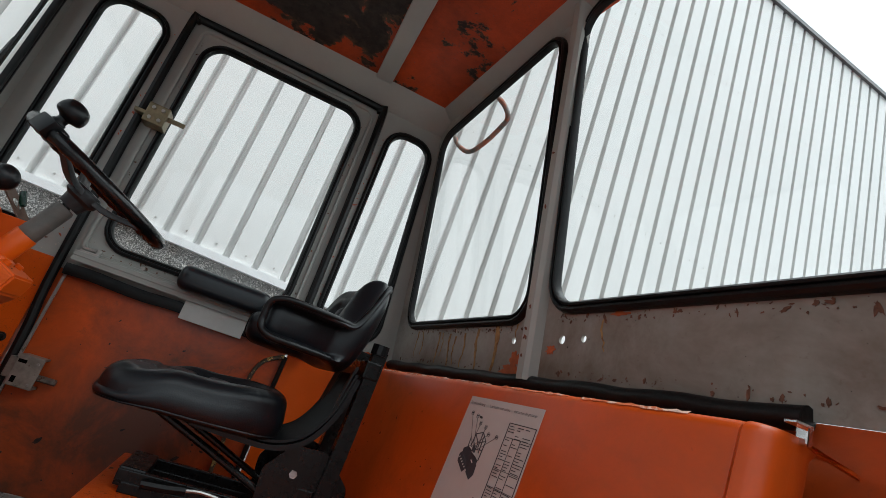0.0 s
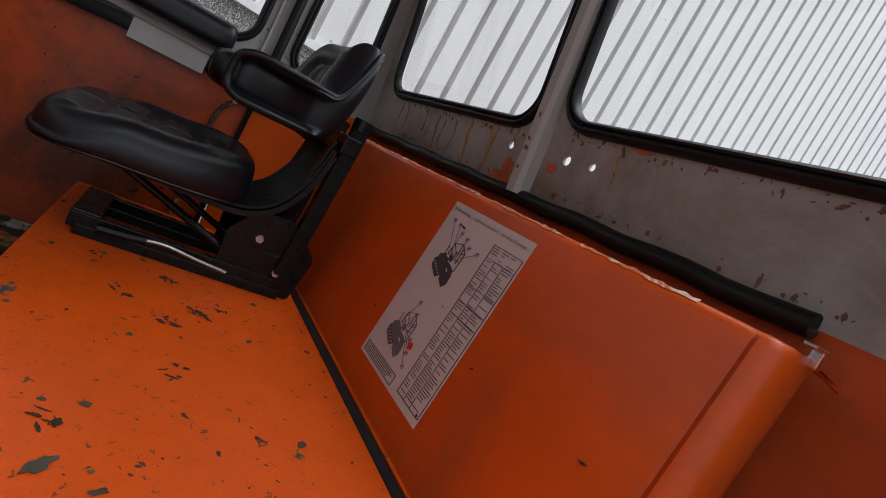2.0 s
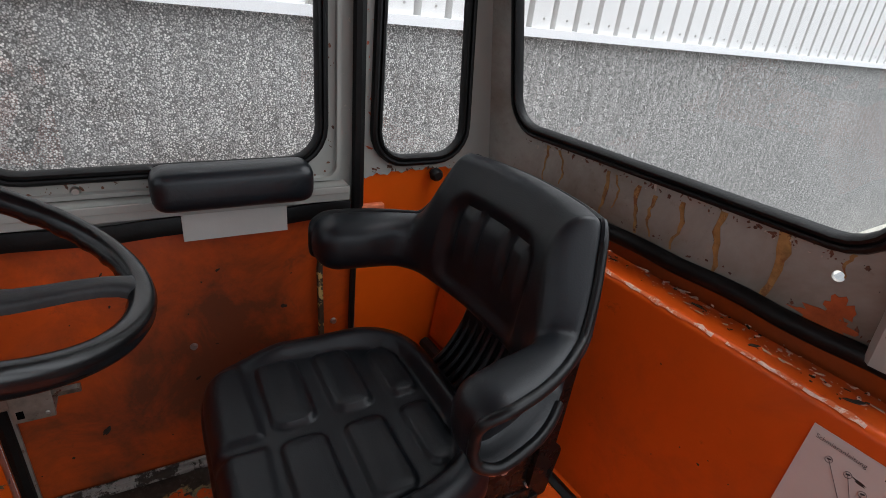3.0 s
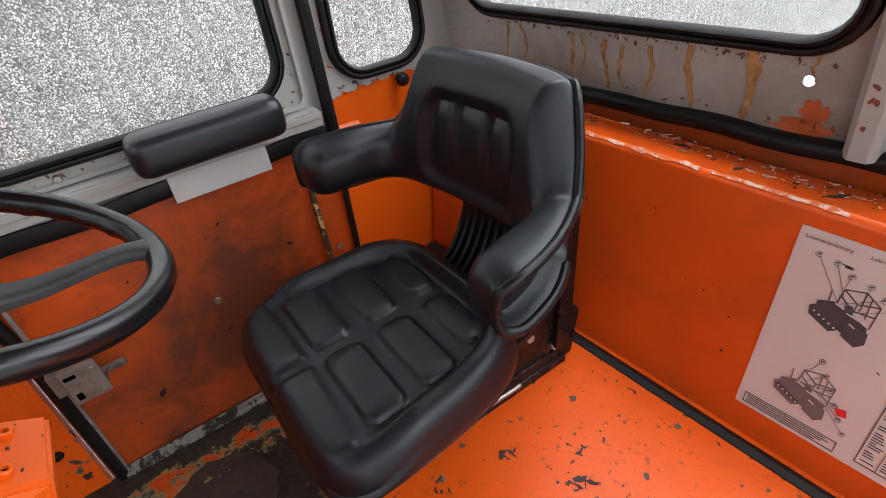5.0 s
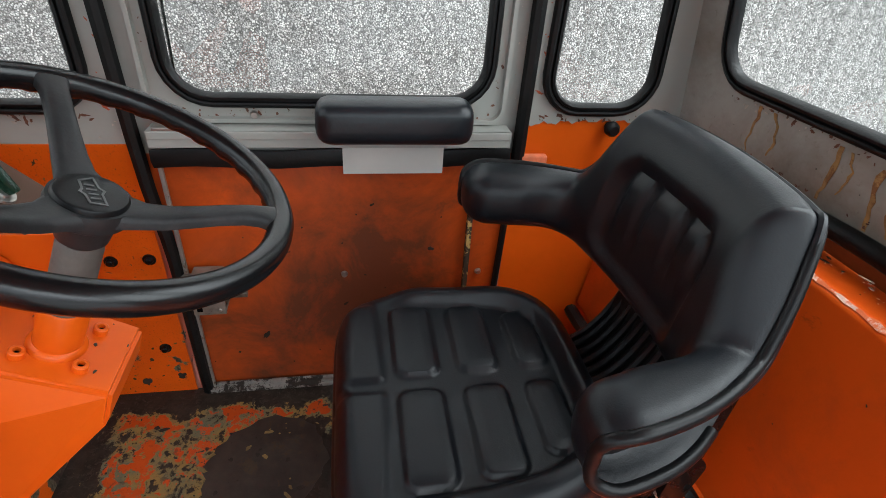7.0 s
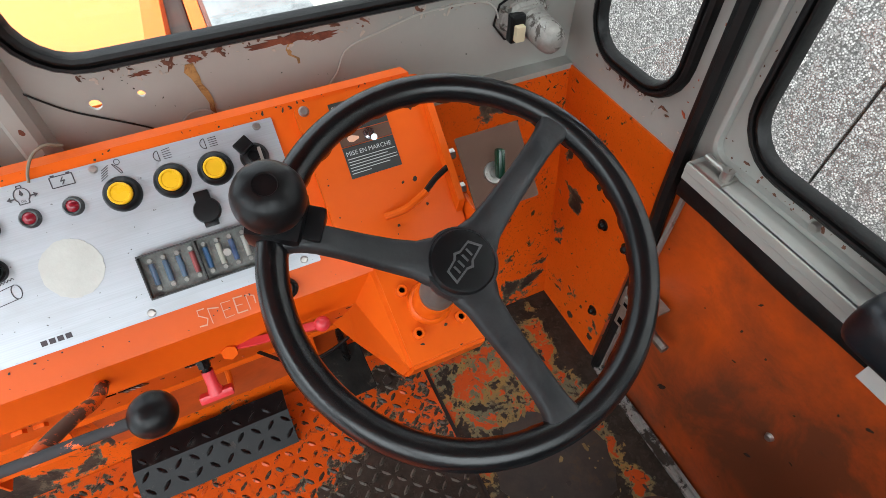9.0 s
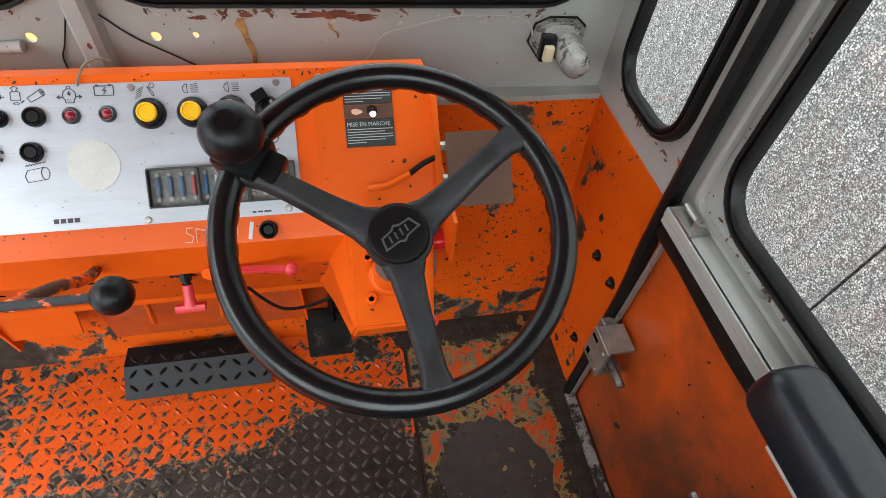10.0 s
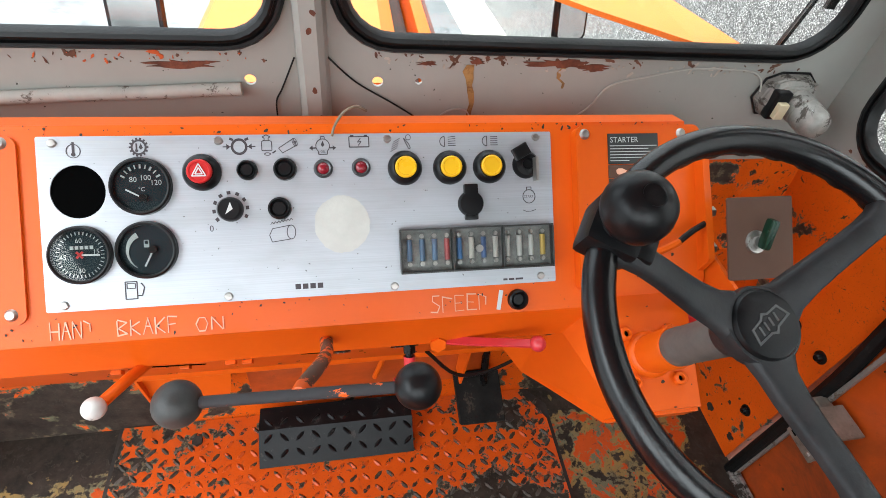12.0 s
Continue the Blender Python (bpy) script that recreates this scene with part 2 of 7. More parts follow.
# Besides wear, the zone at x -0.8 puts the dash's shade into the colour.
# The last zone darkens a strip along the door sill.
M_floor = worn("worn_shaded_floor_paint", (0.46, 0.062, 0.004), OCHRE, BARE, 0.52, 0.085, 19.0, chips=0.58, rough=0.5,
               zones=(((0.52, 0.93, 0), (0.17, 0.26, 1), 0.30), ((0.45, 1.45, 0), (0.4, 0.10, 1), 0.22), ((-0.88, 1.05, 0), (0.36, 0.55, 1), 0.07), ((-0.8, 1.43, 0), (0.42, 0.13, 1), 0.28), ((0.365, 1.05, 0), (0.06, 0.5, 1), 0.08), ((0.55, 1.28, 0), (0.30, 0.22, 1), 0.045), ((0.755, 1.0, 0), (0.075, 0.8, 1), 0.32)))
M_grey = mat("grey_cab_paint", (0.335, 0.335, 0.305), 0.45, var=0.07, scale=3.0, bump=0.05, second=(0.17, 0.09, 0.05), second_at=0.76, second_scale=14.0, third=(0.12, 0.08, 0.055), third_at=0.76, third_scale=50.0, soft=0.02)
M_rubber = mat("black_rubber", (0.0065, 0.0065, 0.0065), 0.42, var=0.3, scale=20.0, bump=0.3, bump_scale=150, spec=0.25, second=(0.028, 0.026, 0.023), second_at=0.68, second_scale=30.0)
M_vinyl = mat("black_vinyl", (0.0042, 0.0054, 0.0076), 0.39, var=0.15, scale=12.0, bump=0.14, bump_scale=380, spec=0.36)
M_oldvinyl = mat("old_black_vinyl", (0.008, 0.010, 0.013), 0.34, var=0.2, scale=9.0, bump=0.3, bump_scale=90, spec=0.45, second=(0.03, 0.033, 0.037), second_at=0.68, second_scale=22.0, rough2=0.5)
M_blackmetal = mat("black_painted_steel", (0.005, 0.005, 0.005), 0.28, spec=0.25, var=0.2, scale=8.0, bump=0.05)
M_plastic = mat("black_plastic", (0.006, 0.006, 0.0065), 0.34, spec=0.25, var=0.1, scale=10.0, bump=0.08, bump_scale=300)
M_wheel = mat("black_wheel_plastic", (0.005, 0.005, 0.0055), 0.24, spec=0.45, var=0.12, scale=14.0, bump=0.1, bump_scale=260, second=(0.05, 0.05, 0.05), second_at=0.72, second_scale=12.0)
M_spoke = mat("dusty_spoke_plastic", (0.022, 0.0225, 0.0235), 0.45, var=0.25, scale=18.0, bump=0.15, bump_scale=240, spec=0.35, second=(0.042, 0.042, 0.043), second_at=0.62, second_scale=14.0, soft=0.1)
M_alu = alu_mat()
M_steel = mat("bare_steel", (0.42, 0.40, 0.37), 0.35, metal=0.9, var=0.15, scale=18.0, bump=0.1, second=RUST, second_at=0.66, second_scale=25.0)
M_chrome = mat("chrome", (0.72, 0.72, 0.73), 0.14, metal=1.0, var=0.05, scale=10.0, bump=0.0)
M_zinc = mat("zinc_strip", (0.30, 0.29, 0.27), 0.45, metal=0.5, var=0.15, scale=12.0, bump=0.1, second=(0.14, 0.09, 0.05), second_at=0.6, second_scale=22.0)
M_concrete = mat("yard_concrete", (0.16, 0.165, 0.165), 0.55, var=0.2, scale=1.2, bump=0.4, bump_scale=60, second=(0.09, 0.09, 0.092), second_at=0.6, second_scale=3.0, soft=0.1)
M_pebble = pebble_mat()
M_clad = mat("white_cladding", (0.66, 0.65, 0.632), 0.4, var=0.03, scale=0.6, bump=0.0)
M_greywall = mat("grimy_grey_cab_paint", (0.335, 0.332, 0.300), 0.5, var=0.09, scale=2.5, bump=0.08, second=(0.15, 0.115, 0.085), second_at=0.62, second_scale=3.2, soft=0.20, third=(0.12, 0.075, 0.05), third_at=0.73, third_scale=46.0, zones=(((-0.5, 0, 0.68), (0.75, 0.5, 0.17), 0.16), ((0.1, 0, 0.64), (0.9, 0.5, 0.09), 0.12)))
M_white = mat("white_trim", (0.72, 0.72, 0.72), 0.45, var=0.04, scale=2.0, bump=0.0)
M_paper = mat("old_poster_paper", (0.50, 0.445, 0.41), 0.6, var=0.05, scale=5.0, bump=0.03)
M_ink = mat("dark_ink", (0.05, 0.04, 0.045), 0.7, var=0.1, bump=0.0)
M_yellow = mat("yellow_button", (0.80, 0.45, 0.01), 0.3, var=0.05, bump=0.0)
M_red = mat("red_plastic", (0.55, 0.02, 0.02), 0.3, var=0.08, bump=0.0)
M_darkred = mat("dark_red_lens", (0.22, 0.01, 0.02), 0.15, var=0.05, bump=0.0)
M_pinkred = mat("faded_red_paint", (0.58, 0.035, 0.045), 0.35, var=0.1, bump=0.0)
M_brown = mat("brown_plate", (0.115, 0.062, 0.042), 0.65, spec=0.25, var=0.1, bump=0.05)
M_cream = mat("cream_plastic", (0.66, 0.58, 0.38), 0.4, var=0.05, bump=0.0)
M_green = mat("green_plastic", (0.004, 0.030, 0.015), 0.25, var=0.05, bump=0.0)
M_dial = mat("dial_face", (0.010, 0.022, 0.030), 0.6, spec=0.2, var=0.05, bump=0.0)
M_print = mat("dial_print", (0.55, 0.57, 0.56), 0.5, var=0.02, bump=0.0)
M_chalk = mat("scratched_chalk", (0.74, 0.42, 0.28), 0.8, var=0.1, bump=0.0)
M_dirt_shade = mat("dark_grime_and_shade", (0.022, 0.016, 0.012), 0.7, var=0.35, scale=30.0, bump=0.3, bump_scale=150)
M_hole = mat("dark_hole", (0.002, 0.002, 0.002), 0.95, var=0.0, bump=0.0, spec=0.0)


def glass_mat(name, tint, rough=0.0, least=0.05, most=0.75):
    m = bpy.data.materials.new(name)
    m.use_nodes = True
    nt = m.node_tree
    for n in list(nt.nodes):
        nt.nodes.remove(n)
    out = nt.nodes.new("ShaderNodeOutputMaterial")
    tr = nt.nodes.new("ShaderNodeBsdfTransparent")
    gl = nt.nodes.new("ShaderNodeBsdfGlossy")
    gl.inputs["Roughness"].default_value = rough
    tr.inputs["Color"].default_value = (*tint, 1)
    lw = nt.nodes.new("ShaderNodeLayerWeight")
    lw.inputs["Blend"].default_value = 0.5
    pw = nt.nodes.new("ShaderNodeMath")
    pw.operation, pw.inputs[1].default_value = "POWER", 5.0
    nt.links.new(lw.outputs["Facing"], pw.inputs[0])
    fr = nt.nodes.new("ShaderNodeMapRange")
    fr.inputs["To Min"].default_value, fr.inputs["To Max"].default_value = least, most
    nt.links.new(pw.outputs[0], fr.inputs["Value"])
    mx = nt.nodes.new("ShaderNodeMixShader")
    nt.links.new(fr.outputs[0], mx.inputs[0])
    nt.links.new(tr.outputs[0], mx.inputs[1])
    nt.links.new(gl.outputs[0], mx.inputs[2])
    nt.links.new(mx.outputs[0], out.inputs[0])
    return m


M_glass = glass_mat("window_glass", (0.95, 0.95, 0.945), 0.0, 0.035, 0.8)
M_clear = glass_mat("clear_cover", (0.85, 0.87, 0.86), 0.03, 0.02, 0.4)


# ---------------------------------------------------------------- mesh helpers
def part(name, bm, material, parent=None, label="", smooth=False, at=None):
    me = bpy.data.meshes.new(name)
    bmesh.ops.recalc_face_normals(bm, faces=bm.faces)
    for f in bm.faces:
        f.smooth = smooth
    bm.to_mesh(me)
    bm.free()
    me.materials.append(material)
    ob = new(name, me)
    if at is not None:
        ob.matrix_basis = at
    if parent is not None:
        ob.parent = parent
    if label:
        ob["label"] = label
    if smooth:
        me.set_sharp_from_angle(angle=radians(38))
    return ob


def thing(name, label, category, at=None, group="", kind=""):
    ob = new(name)
    ob.empty_display_size = 0.05
    if at is not None:
        ob.matrix_basis = at
    return tagged(ob, label, category, group, kind)


def box(bm, lo, hi, bevel=0.0, m=None, seg=2):
    c = [(a + b) / 2 for a, b in zip(lo, hi)]
    s = [abs(b - a) for a, b in zip(lo, hi)]
    r = bmesh.ops.create_cube(bm, size=1.0, matrix=Matrix.Translation(c) @ Matrix.Diagonal((*s, 1)))
    vs = r["verts"]
    if bevel:
        es = list({e for v in vs for e in v.link_edges})
        r2 = bmesh.ops.bevel(bm, geom=es, offset=bevel, segments=seg, profile=0.6, affect="EDGES")
        vs = list({v for f in r2["faces"] for v in f.verts} | {v for v in vs if v.is_valid})
    if m is not None:
        bmesh.ops.transform(bm, matrix=m, verts=vs)
    return vs


def cyl(bm, r, z0, z1, seg=24, r2=None, m=None, caps=True):
    mm = Matrix.Translation((0, 0, (z0 + z1) / 2))
    if m is not None:
        mm = m @ mm
    return bmesh.ops.create_cone(bm, cap_ends=caps, segments=seg, radius1=r, radius2=r if r2 is None else r2, depth=z1 - z0, matrix=mm)["verts"]


def ball(bm, r, at=(0, 0, 0), squash=1.0, u=20, v=12, m=None):
    mm = Matrix.Translation(at) @ Matrix.Diagonal((r, r, r * squash, 1))
    if m is not None:
        mm = m @ mm
    return bmesh.ops.create_uvsphere(bm, u_segments=u, v_segments=v, radius=1.0, matrix=mm)["verts"]


def lathe(bm, profile, seg=28, m=None):
    """Turns a profile of (radius, z) about z."""
    m = m or Matrix()
    rings = []
    for r, z in profile:
        if r < 1e-6:
            rings.append([bm.verts.new(m @ Vector((0, 0, z)))])
        else:
            rings.append([bm.verts.new(m @ Vector((r * math.cos(2 * math.pi * k / seg), r * math.sin(2 * math.pi * k / seg), z))) for k in range(seg)])
    for a, b in zip(rings, rings[1:]):
        for k in range(seg):
            q = [a[k % len(a)], a[(k + 1) % len(a)], b[(k + 1) % len(b)], b[k % len(b)]]
            q = list(dict.fromkeys(q))
            if len(q) > 2:
                bm.faces.new(q)


def sweep(bm, pts, profile, closed=False, up=(0, 0, 1), caps=True):
    """A profile of (side, up) pairs drawn along points."""
    pts = [Vector(p) for p in pts]
    n = len(pts)
    up = Vector(up)
    rings = []
    for i, p in enumerate(pts):
        a = pts[i - 1] if (i or closed) else p
        b = pts[(i + 1) % n] if (i < n - 1 or closed) else p
        t = (b - a).normalized()
        side = t.cross(up)
        if side.length < 1e-4:
            side = t.cross(Vector((1, 0.3, 0)))
        side.normalize()
        w = side.cross(t).normalized()
        rings.append([bm.verts.new(p + side * s + w * h) for s, h in profile])
    k = len(profile)
    for i in range(n if closed else n - 1):
        a, b = rings[i], rings[(i + 1) % n]
        for j in range(k):
            bm.faces.new((a[j], a[(j + 1) % k], b[(j + 1) % k], b[j]))
    if caps and not closed:
        bm.faces.new(rings[0])
        bm.faces.new(rings[-1][::-1])


def circle(r, seg=10, flat=1.0):
    return [(r * math.cos(2 * math.pi * k / seg), r * flat * math.sin(2 * math.pi * k / seg)) for k in range(seg)]


def smooth_path(pts, steps=6, closed=False):
    """Catmull-Rom through points."""
    pts = [Vector(p) for p in pts]
    n = len(pts)
    out = []
    for i in range(n if closed else n - 1):
        p = [pts[(i + k) % n] if closed else pts[min(max(i + k, 0), n - 1)] for k in (-1, 0, 1, 2)]
        for s in range(steps):
            t = s / steps
            out.append(0.5 * (2 * p[1] + (p[2] - p[0]) * t + (2 * p[0] - 5 * p[1] + 4 * p[2] - p[3]) * t * t + (3 * p[1] - p[0] - 3 * p[2] + p[3]) * t ** 3))
    if not closed:
        out.append(pts[-1])
    return out


def rounded(corners, radius, seg=6):
    """A polygon of 2D corners with rounded ones; radius may be a list."""
    out = []
    n = len(corners)
    for i, c in enumerate(corners):
        r = radius[i] if isinstance(radius, (list, tuple)) else radius
        c = Vector(c)
        if r <= 0:
            out.append(tuple(c))
            continue
        a, b = Vector(corners[i - 1]) - c, Vector(corners[(i + 1) % n]) - c
        a.normalize(), b.normalize()
        half = a.angle(b) / 2
        d = r / math.tan(half)
        mid = (a + b).normalized() * (r / math.sin(half))
        p0, p1, ctr = c + a * d, c + b * d, c + mid
        v0, v1 = p0 - ctr, p1 - ctr
        ang = v0.angle_signed(v1)
        for s in range(seg + 1):
            x = -ang * s / seg
            out.append(tuple(ctr + Vector((v0.x * math.cos(x) - v0.y * math.sin(x), v0.x * math.sin(x) + v0.y * math.cos(x)))))
    return out


class Plane:
    """A wall's plane: a place from (u, v) and the depth w along its normal."""

    def __init__(self, origin, u, v):
        self.o, self.u, self.v = Vector(origin), Vector(u), Vector(v)
        self.n = self.u.cross(self.v).normalized()

    def at(self, u, v, w=0.0):
        return self.o + self.u * u + self.v * v + self.n * w

    def loop(self, pts, w=0.0):
        return [self.at(a, b, w) for a, b in pts]


def sheet(bm, plane, outline, holes=(), thick=0.03, w=0.0):
    """A slab with holes through it; its face lies at depth w, and its back at w - thick."""
    b = bmesh.new()
    edges = []
    for pts in (outline, *holes):
        vs = [b.verts.new(plane.at(x, y, w)) for x, y in pts]
        edges += [b.edges.new((vs[i - 1], vs[i])) for i in range(len(vs))]
    bmesh.ops.triangle_fill(b, use_beauty=True, use_dissolve=False, edges=edges, normal=plane.n)
    if thick:
        r = bmesh.ops.extrude_face_region(b, geom=list(b.faces))
        bmesh.ops.translate(b, vec=plane.n * -thick, verts=[g for g in r["geom"] if isinstance(g, bmesh.types.BMVert)])
    me = bpy.data.meshes.new("tmp")
    b.to_mesh(me)
    b.free()
    bm.from_mesh(me)
    bpy.data.meshes.remove(me)


def gasket(plane, outline, wide=0.016, proud=0.014, w=0.0):
    """A rubber seal round an opening: a rounded band along the outline."""
    bm = bmesh.new()
    prof = [(-wide, -0.004), (-wide, proud * 0.45), (-wide * 0.82, proud * 0.82), (-wide * 0.45, proud), (-wide * 0.22, proud * 0.94), (-wide * 0.14, proud * 0.5), (wide * 0.04, proud * 0.5), (wide * 0.12, proud * 0.94), (wide * 0.4, proud), (wide * 0.68, proud * 0.66), (wide * 0.75, -0.004)]
    sweep(bm, plane.loop(outline, w), prof, closed=True, up=plane.n)
    return bm


def text_mesh(bm, words, size, plane, u, v, w=0.001, turn=0.0, align="LEFT"):
    cu = bpy.data.curves.new("words", "FONT")
    cu.body, cu.size, cu.align_x = words, size, align
    cu.resolution_u = 2
    ob = bpy.data.objects.new("words", cu)
    scene.collection.objects.link(ob)
    dg = bpy.context.evaluated_depsgraph_get()
    me = bpy.data.meshes.new_from_object(ob.evaluated_get(dg))
    c, s = math.cos(turn), math.sin(turn)
    for q in me.vertices:
        x, y = q.co.x, q.co.y
        q.co = plane.at(u + x * c - y * s, v + x * s + y * c, w)
    bm.from_mesh(me)
    bpy.data.meshes.remove(me)
    bpy.data.objects.remove(ob)
    bpy.data.curves.remove(cu)


def bar(bm, plane, u0, v0, u1, v1, wide, w=0.001, tall=0.0012):
    """A thin printed bar from one place to another on a plane."""
    d = Vector((u1 - u0, v1 - v0))
    if d.length < 1e-6:
        return
    d.normalize()
    n = Vector((-d.y, d.x)) * wide / 2
    sheet(bm, plane, [(u0 + n.x, v0 + n.y), (u0 - n.x, v0 - n.y), (u1 - n.x, v1 - n.y), (u1 + n.x, v1 + n.y)], thick=tall, w=w)


def ring2d(bm, plane, u, v, r0, r1, w=0.001, seg=20, thick=0.001):
    sheet(bm, plane, [(u + r1 * math.cos(2 * math.pi * k / seg), v + r1 * math.sin(2 * math.pi * k / seg)) for k in range(seg)],
          [[(u + r0 * math.cos(2 * math.pi * k / seg), v + r0 * math.sin(2 * math.pi * k / seg)) for k in range(seg)]] if r0 > 0 else (), thick, w)


# ---------------------------------------------------------------- planes of the cab
RX, LX, CEIL, BELT = 0.772, -1.0, 1.64, 0.607           # inner faces of the side walls, ceiling, paint line
MIDX = -0.155


def facing(p, want):
    if p.n.dot(Vector(want)) < 0:
        p.n = -p.n
    return p


REAR = facing(Plane((0, -0.052, 0), (1, 0.095, 0), (0, 0.12, 1)), (0, 1, 0))
FRONT_R = facing(Plane((0, 1.582, 0), (1, -0.03, 0), (0, 0, 1)), (0, -1, 0))
FRONT_L = facing(Plane((0, 1.591, 0), (1, 0.03, 0), (0, 0, 1)), (0, -1, 0))
SIDE_R = facing(Plane((RX, 0, 0), (0, 1, 0), (0, 0, 1)), (-1, 0, 0))
SIDE_L = facing(Plane((LX, 0, 0), (0, 1, 0), (0, 0, 1)), (1, 0, 0))
FZ = -0.065                                                # the floor lies below the seat platform
FLOOR = facing(Plane((0, 0, FZ), (1, 0, 0), (0, 1, 0)), (0, 0, 1))
ROOF = facing(Plane((0, 0, CEIL), (1, 0, 0), (0, 1, 0)), (0, 0, -1))
KICK = facing(Plane((0, 1.455, 0), (1, 0, 0), (0, 0.13, 1)), (0, -1, 0))
PANEL = facing(Plane((0, 0.187, 0.17), (1, 0.06, 0), (0, -0.119, 1)), (0, 1, 0))
DASH = facing(Plane((0, 1.264, 0.602), (1, 0, 0), (0, 0.725, 0.715)), (0, -0.7, 0.7))
DECK = facing(Plane((0, 0, 0.17), (1, 0, 0), (0, 1, 0)), (0, 0, 1))


def rect(a, b, c, d):
    return [(a, b), (c, b), (c, d), (a, d)]


def disc(u, v, r, seg=18):
    return [(u + r * math.cos(2 * math.pi * k / seg), v + r * math.sin(2 * math.pi * k / seg)) for k in range(seg)]


def blob(bm, plane, u, v, ru, rv, w, rng, seg=14, jag=0.45, thick=0.0008, turn=None):
    """An uneven flake of bared metal, dirt or old paint on a surface."""
    a0 = rng.random() * 6.28 if turn is None else turn
    c, s = math.cos(a0), math.sin(a0)
    pts = []
    for k in range(seg):
        a = 2 * math.pi * k / seg
        r = 1 - jag * rng.random()
        x, y = ru * r * math.cos(a), rv * r * math.sin(a)
        pts.append((u + x * c - y * s, v + x * s + y * c))
    sheet(bm, plane, pts, (), thick, w)


def flakes(name, parent, plane, area, count, sizes, material, seed, w=0.0014, jag=0.45, long=2.0):
    rng = random.Random(seed)
    bm = bmesh.new()
    for _ in range(count):
        r = sizes[0] + (sizes[1] - sizes[0]) * rng.random() ** 3
        blob(bm, plane, area[0] + (area[2] - area[0]) * rng.random(), area[1] + (area[3] - area[1]) * rng.random(), r * (1 + long * rng.random() ** 2) * 0.6, r * 0.6, w + rng.random() * 0.0006, rng, 13, jag)
    ob = part(name, bm, material, parent)
    ob["kind"] = "stuff"
    return ob


def wall(name, plane, outline, holes, material, label, thick=0.035, w=0.0):
    bm = bmesh.new()
    sheet(bm, plane, outline, holes, thick, w)
    return tagged(part(name, bm, material), label, "wall", kind="structure")


# ---------------------------------------------------------------- shell
W_REAR_R = rounded([(-0.072, 0.79), (0.668, 0.787), (0.715, 1.545), (-0.032, 1.60)], 0.07)
W_REAR_L = rounded([(-0.90, 0.815), (-0.155, 0.808), (-0.118, 1.60), (-0.92, 1.57)], 0.07)
W_DOOR = rounded(rect(0.535, 0.695, 1.13, 1.505), 0.075)
W_QR = rounded([(0.185, 0.687), (0.412, 0.687), (0.405, 1.505), (0.232, 1.505)], 0.07)
W_QF = rounded(rect(1.267, 0.680, 1.480, 1.505), 0.07)
W_FR = rounded([(-0.115, 0.787), (0.688, 0.790), (0.712, 1.56), (-0.105, 1.56)], 0.08)
W_FL = rounded([(-0.95, 0.795), (-0.190, 0.785), (-0.195, 1.56), (-0.95, 1.56)], 0.08)

bm = bmesh.new()
sheet(bm, FLOOR, rect(LX, 0.0, RX, 1.62), (), 0.04)
floor = tagged(part("floor", bm, M_floor), "worn orange steel cab floor with bare grimy patches", "floor", kind="structure")
rng = random.Random(5)
bm = bmesh.new()
for u, v, a, b in ((0.525, 1.015, 0.135, 0.145),):
    blob(bm, FLOOR, u, v, a, b, 0.0016, rng, 40, 0.10)
tagged(part("bare_patch", bm, mat("bare_grimy_steel", (0.028, 0.019, 0.013), 0.5, var=0.4, scale=14.0, bump=0.3, bump_scale=90, second=(0.055, 0.036, 0.02), second_at=0.6, second_scale=18.0), floor), kind="stuff")
flakes("chipped_paint", floor, FLOOR, (-0.95, 0.78, 0.72, 1.42), 160, (0.003, 0.012), mat("primer_yellow", (0.21, 0.145, 0.05), 0.75, var=0.3, scale=30.0, bump=0.3), 3, 0.0024)
flakes("grime_spots", floor, FLOOR, (-0.95, 0.78, 0.72, 1.44), 200, (0.003, 0.012), M_dirt_shade, 4, 0.0034)

rear = wall("wall_rear", REAR, [(LX - 0.03, 0.645), (RX + 0.02, 0.645), (RX + 0.02, CEIL + 0.02), (LX - 0.03, CEIL + 0.02)],
            [W_REAR_R, W_REAR_L, disc(-0.019, 0.739, 0.0085), disc(-0.199, 0.742, 0.0095), disc(-0.266, 0.744, 0.0075)], M_greywall, "grey painted rear cab wall with rust streaks below the windows", 0.006)
east = wall("wall_east", SIDE_R, [(0.092 + 0.360 * k / 40, 0.650 + 0.010 * math.sin(math.pi * k / 40) + 0.0035 * math.sin(k * 1.3) + 0.002 * math.sin(k * 3.1)) for k in range(41)] + [(0.452, 1.575), (1.215, 1.575), (1.215, BELT), (1.57, BELT), (1.57, CEIL + 0.03), (0.204, CEIL + 0.03)],
            [W_QR, W_QF], M_grey, "grey painted cab side wall with narrow quarter windows", 0.008)
wall("wall_east_lower", SIDE_R, [(0.05, -0.11), (0.452, -0.11), (0.452, 0.668), (0.05, 0.668)], [], M_orange, "orange lower side panel beside the seat", 0.03, -0.004)
M_side = worn("scuffed_side_paint", ORANGE, (0.11, 0.09, 0.06), (0.035, 0.026, 0.02), 0.69, 0.03, 9.0, chips=0.65, zones=(((0.73, 1.2, 0.05), (0.3, 0.3, 0.14), 0.12), ((0.73, 1.45, 0.35), (0.3, 0.07, 0.4), 0.13)))
east_fore = wall("wall_east_front_lower", SIDE_R, [(1.215, -0.11), (1.57, -0.11), (1.57, BELT), (1.215, BELT)], [], M_side, "chipped orange lower side panel ahead of the door", 0.03, 0.004)
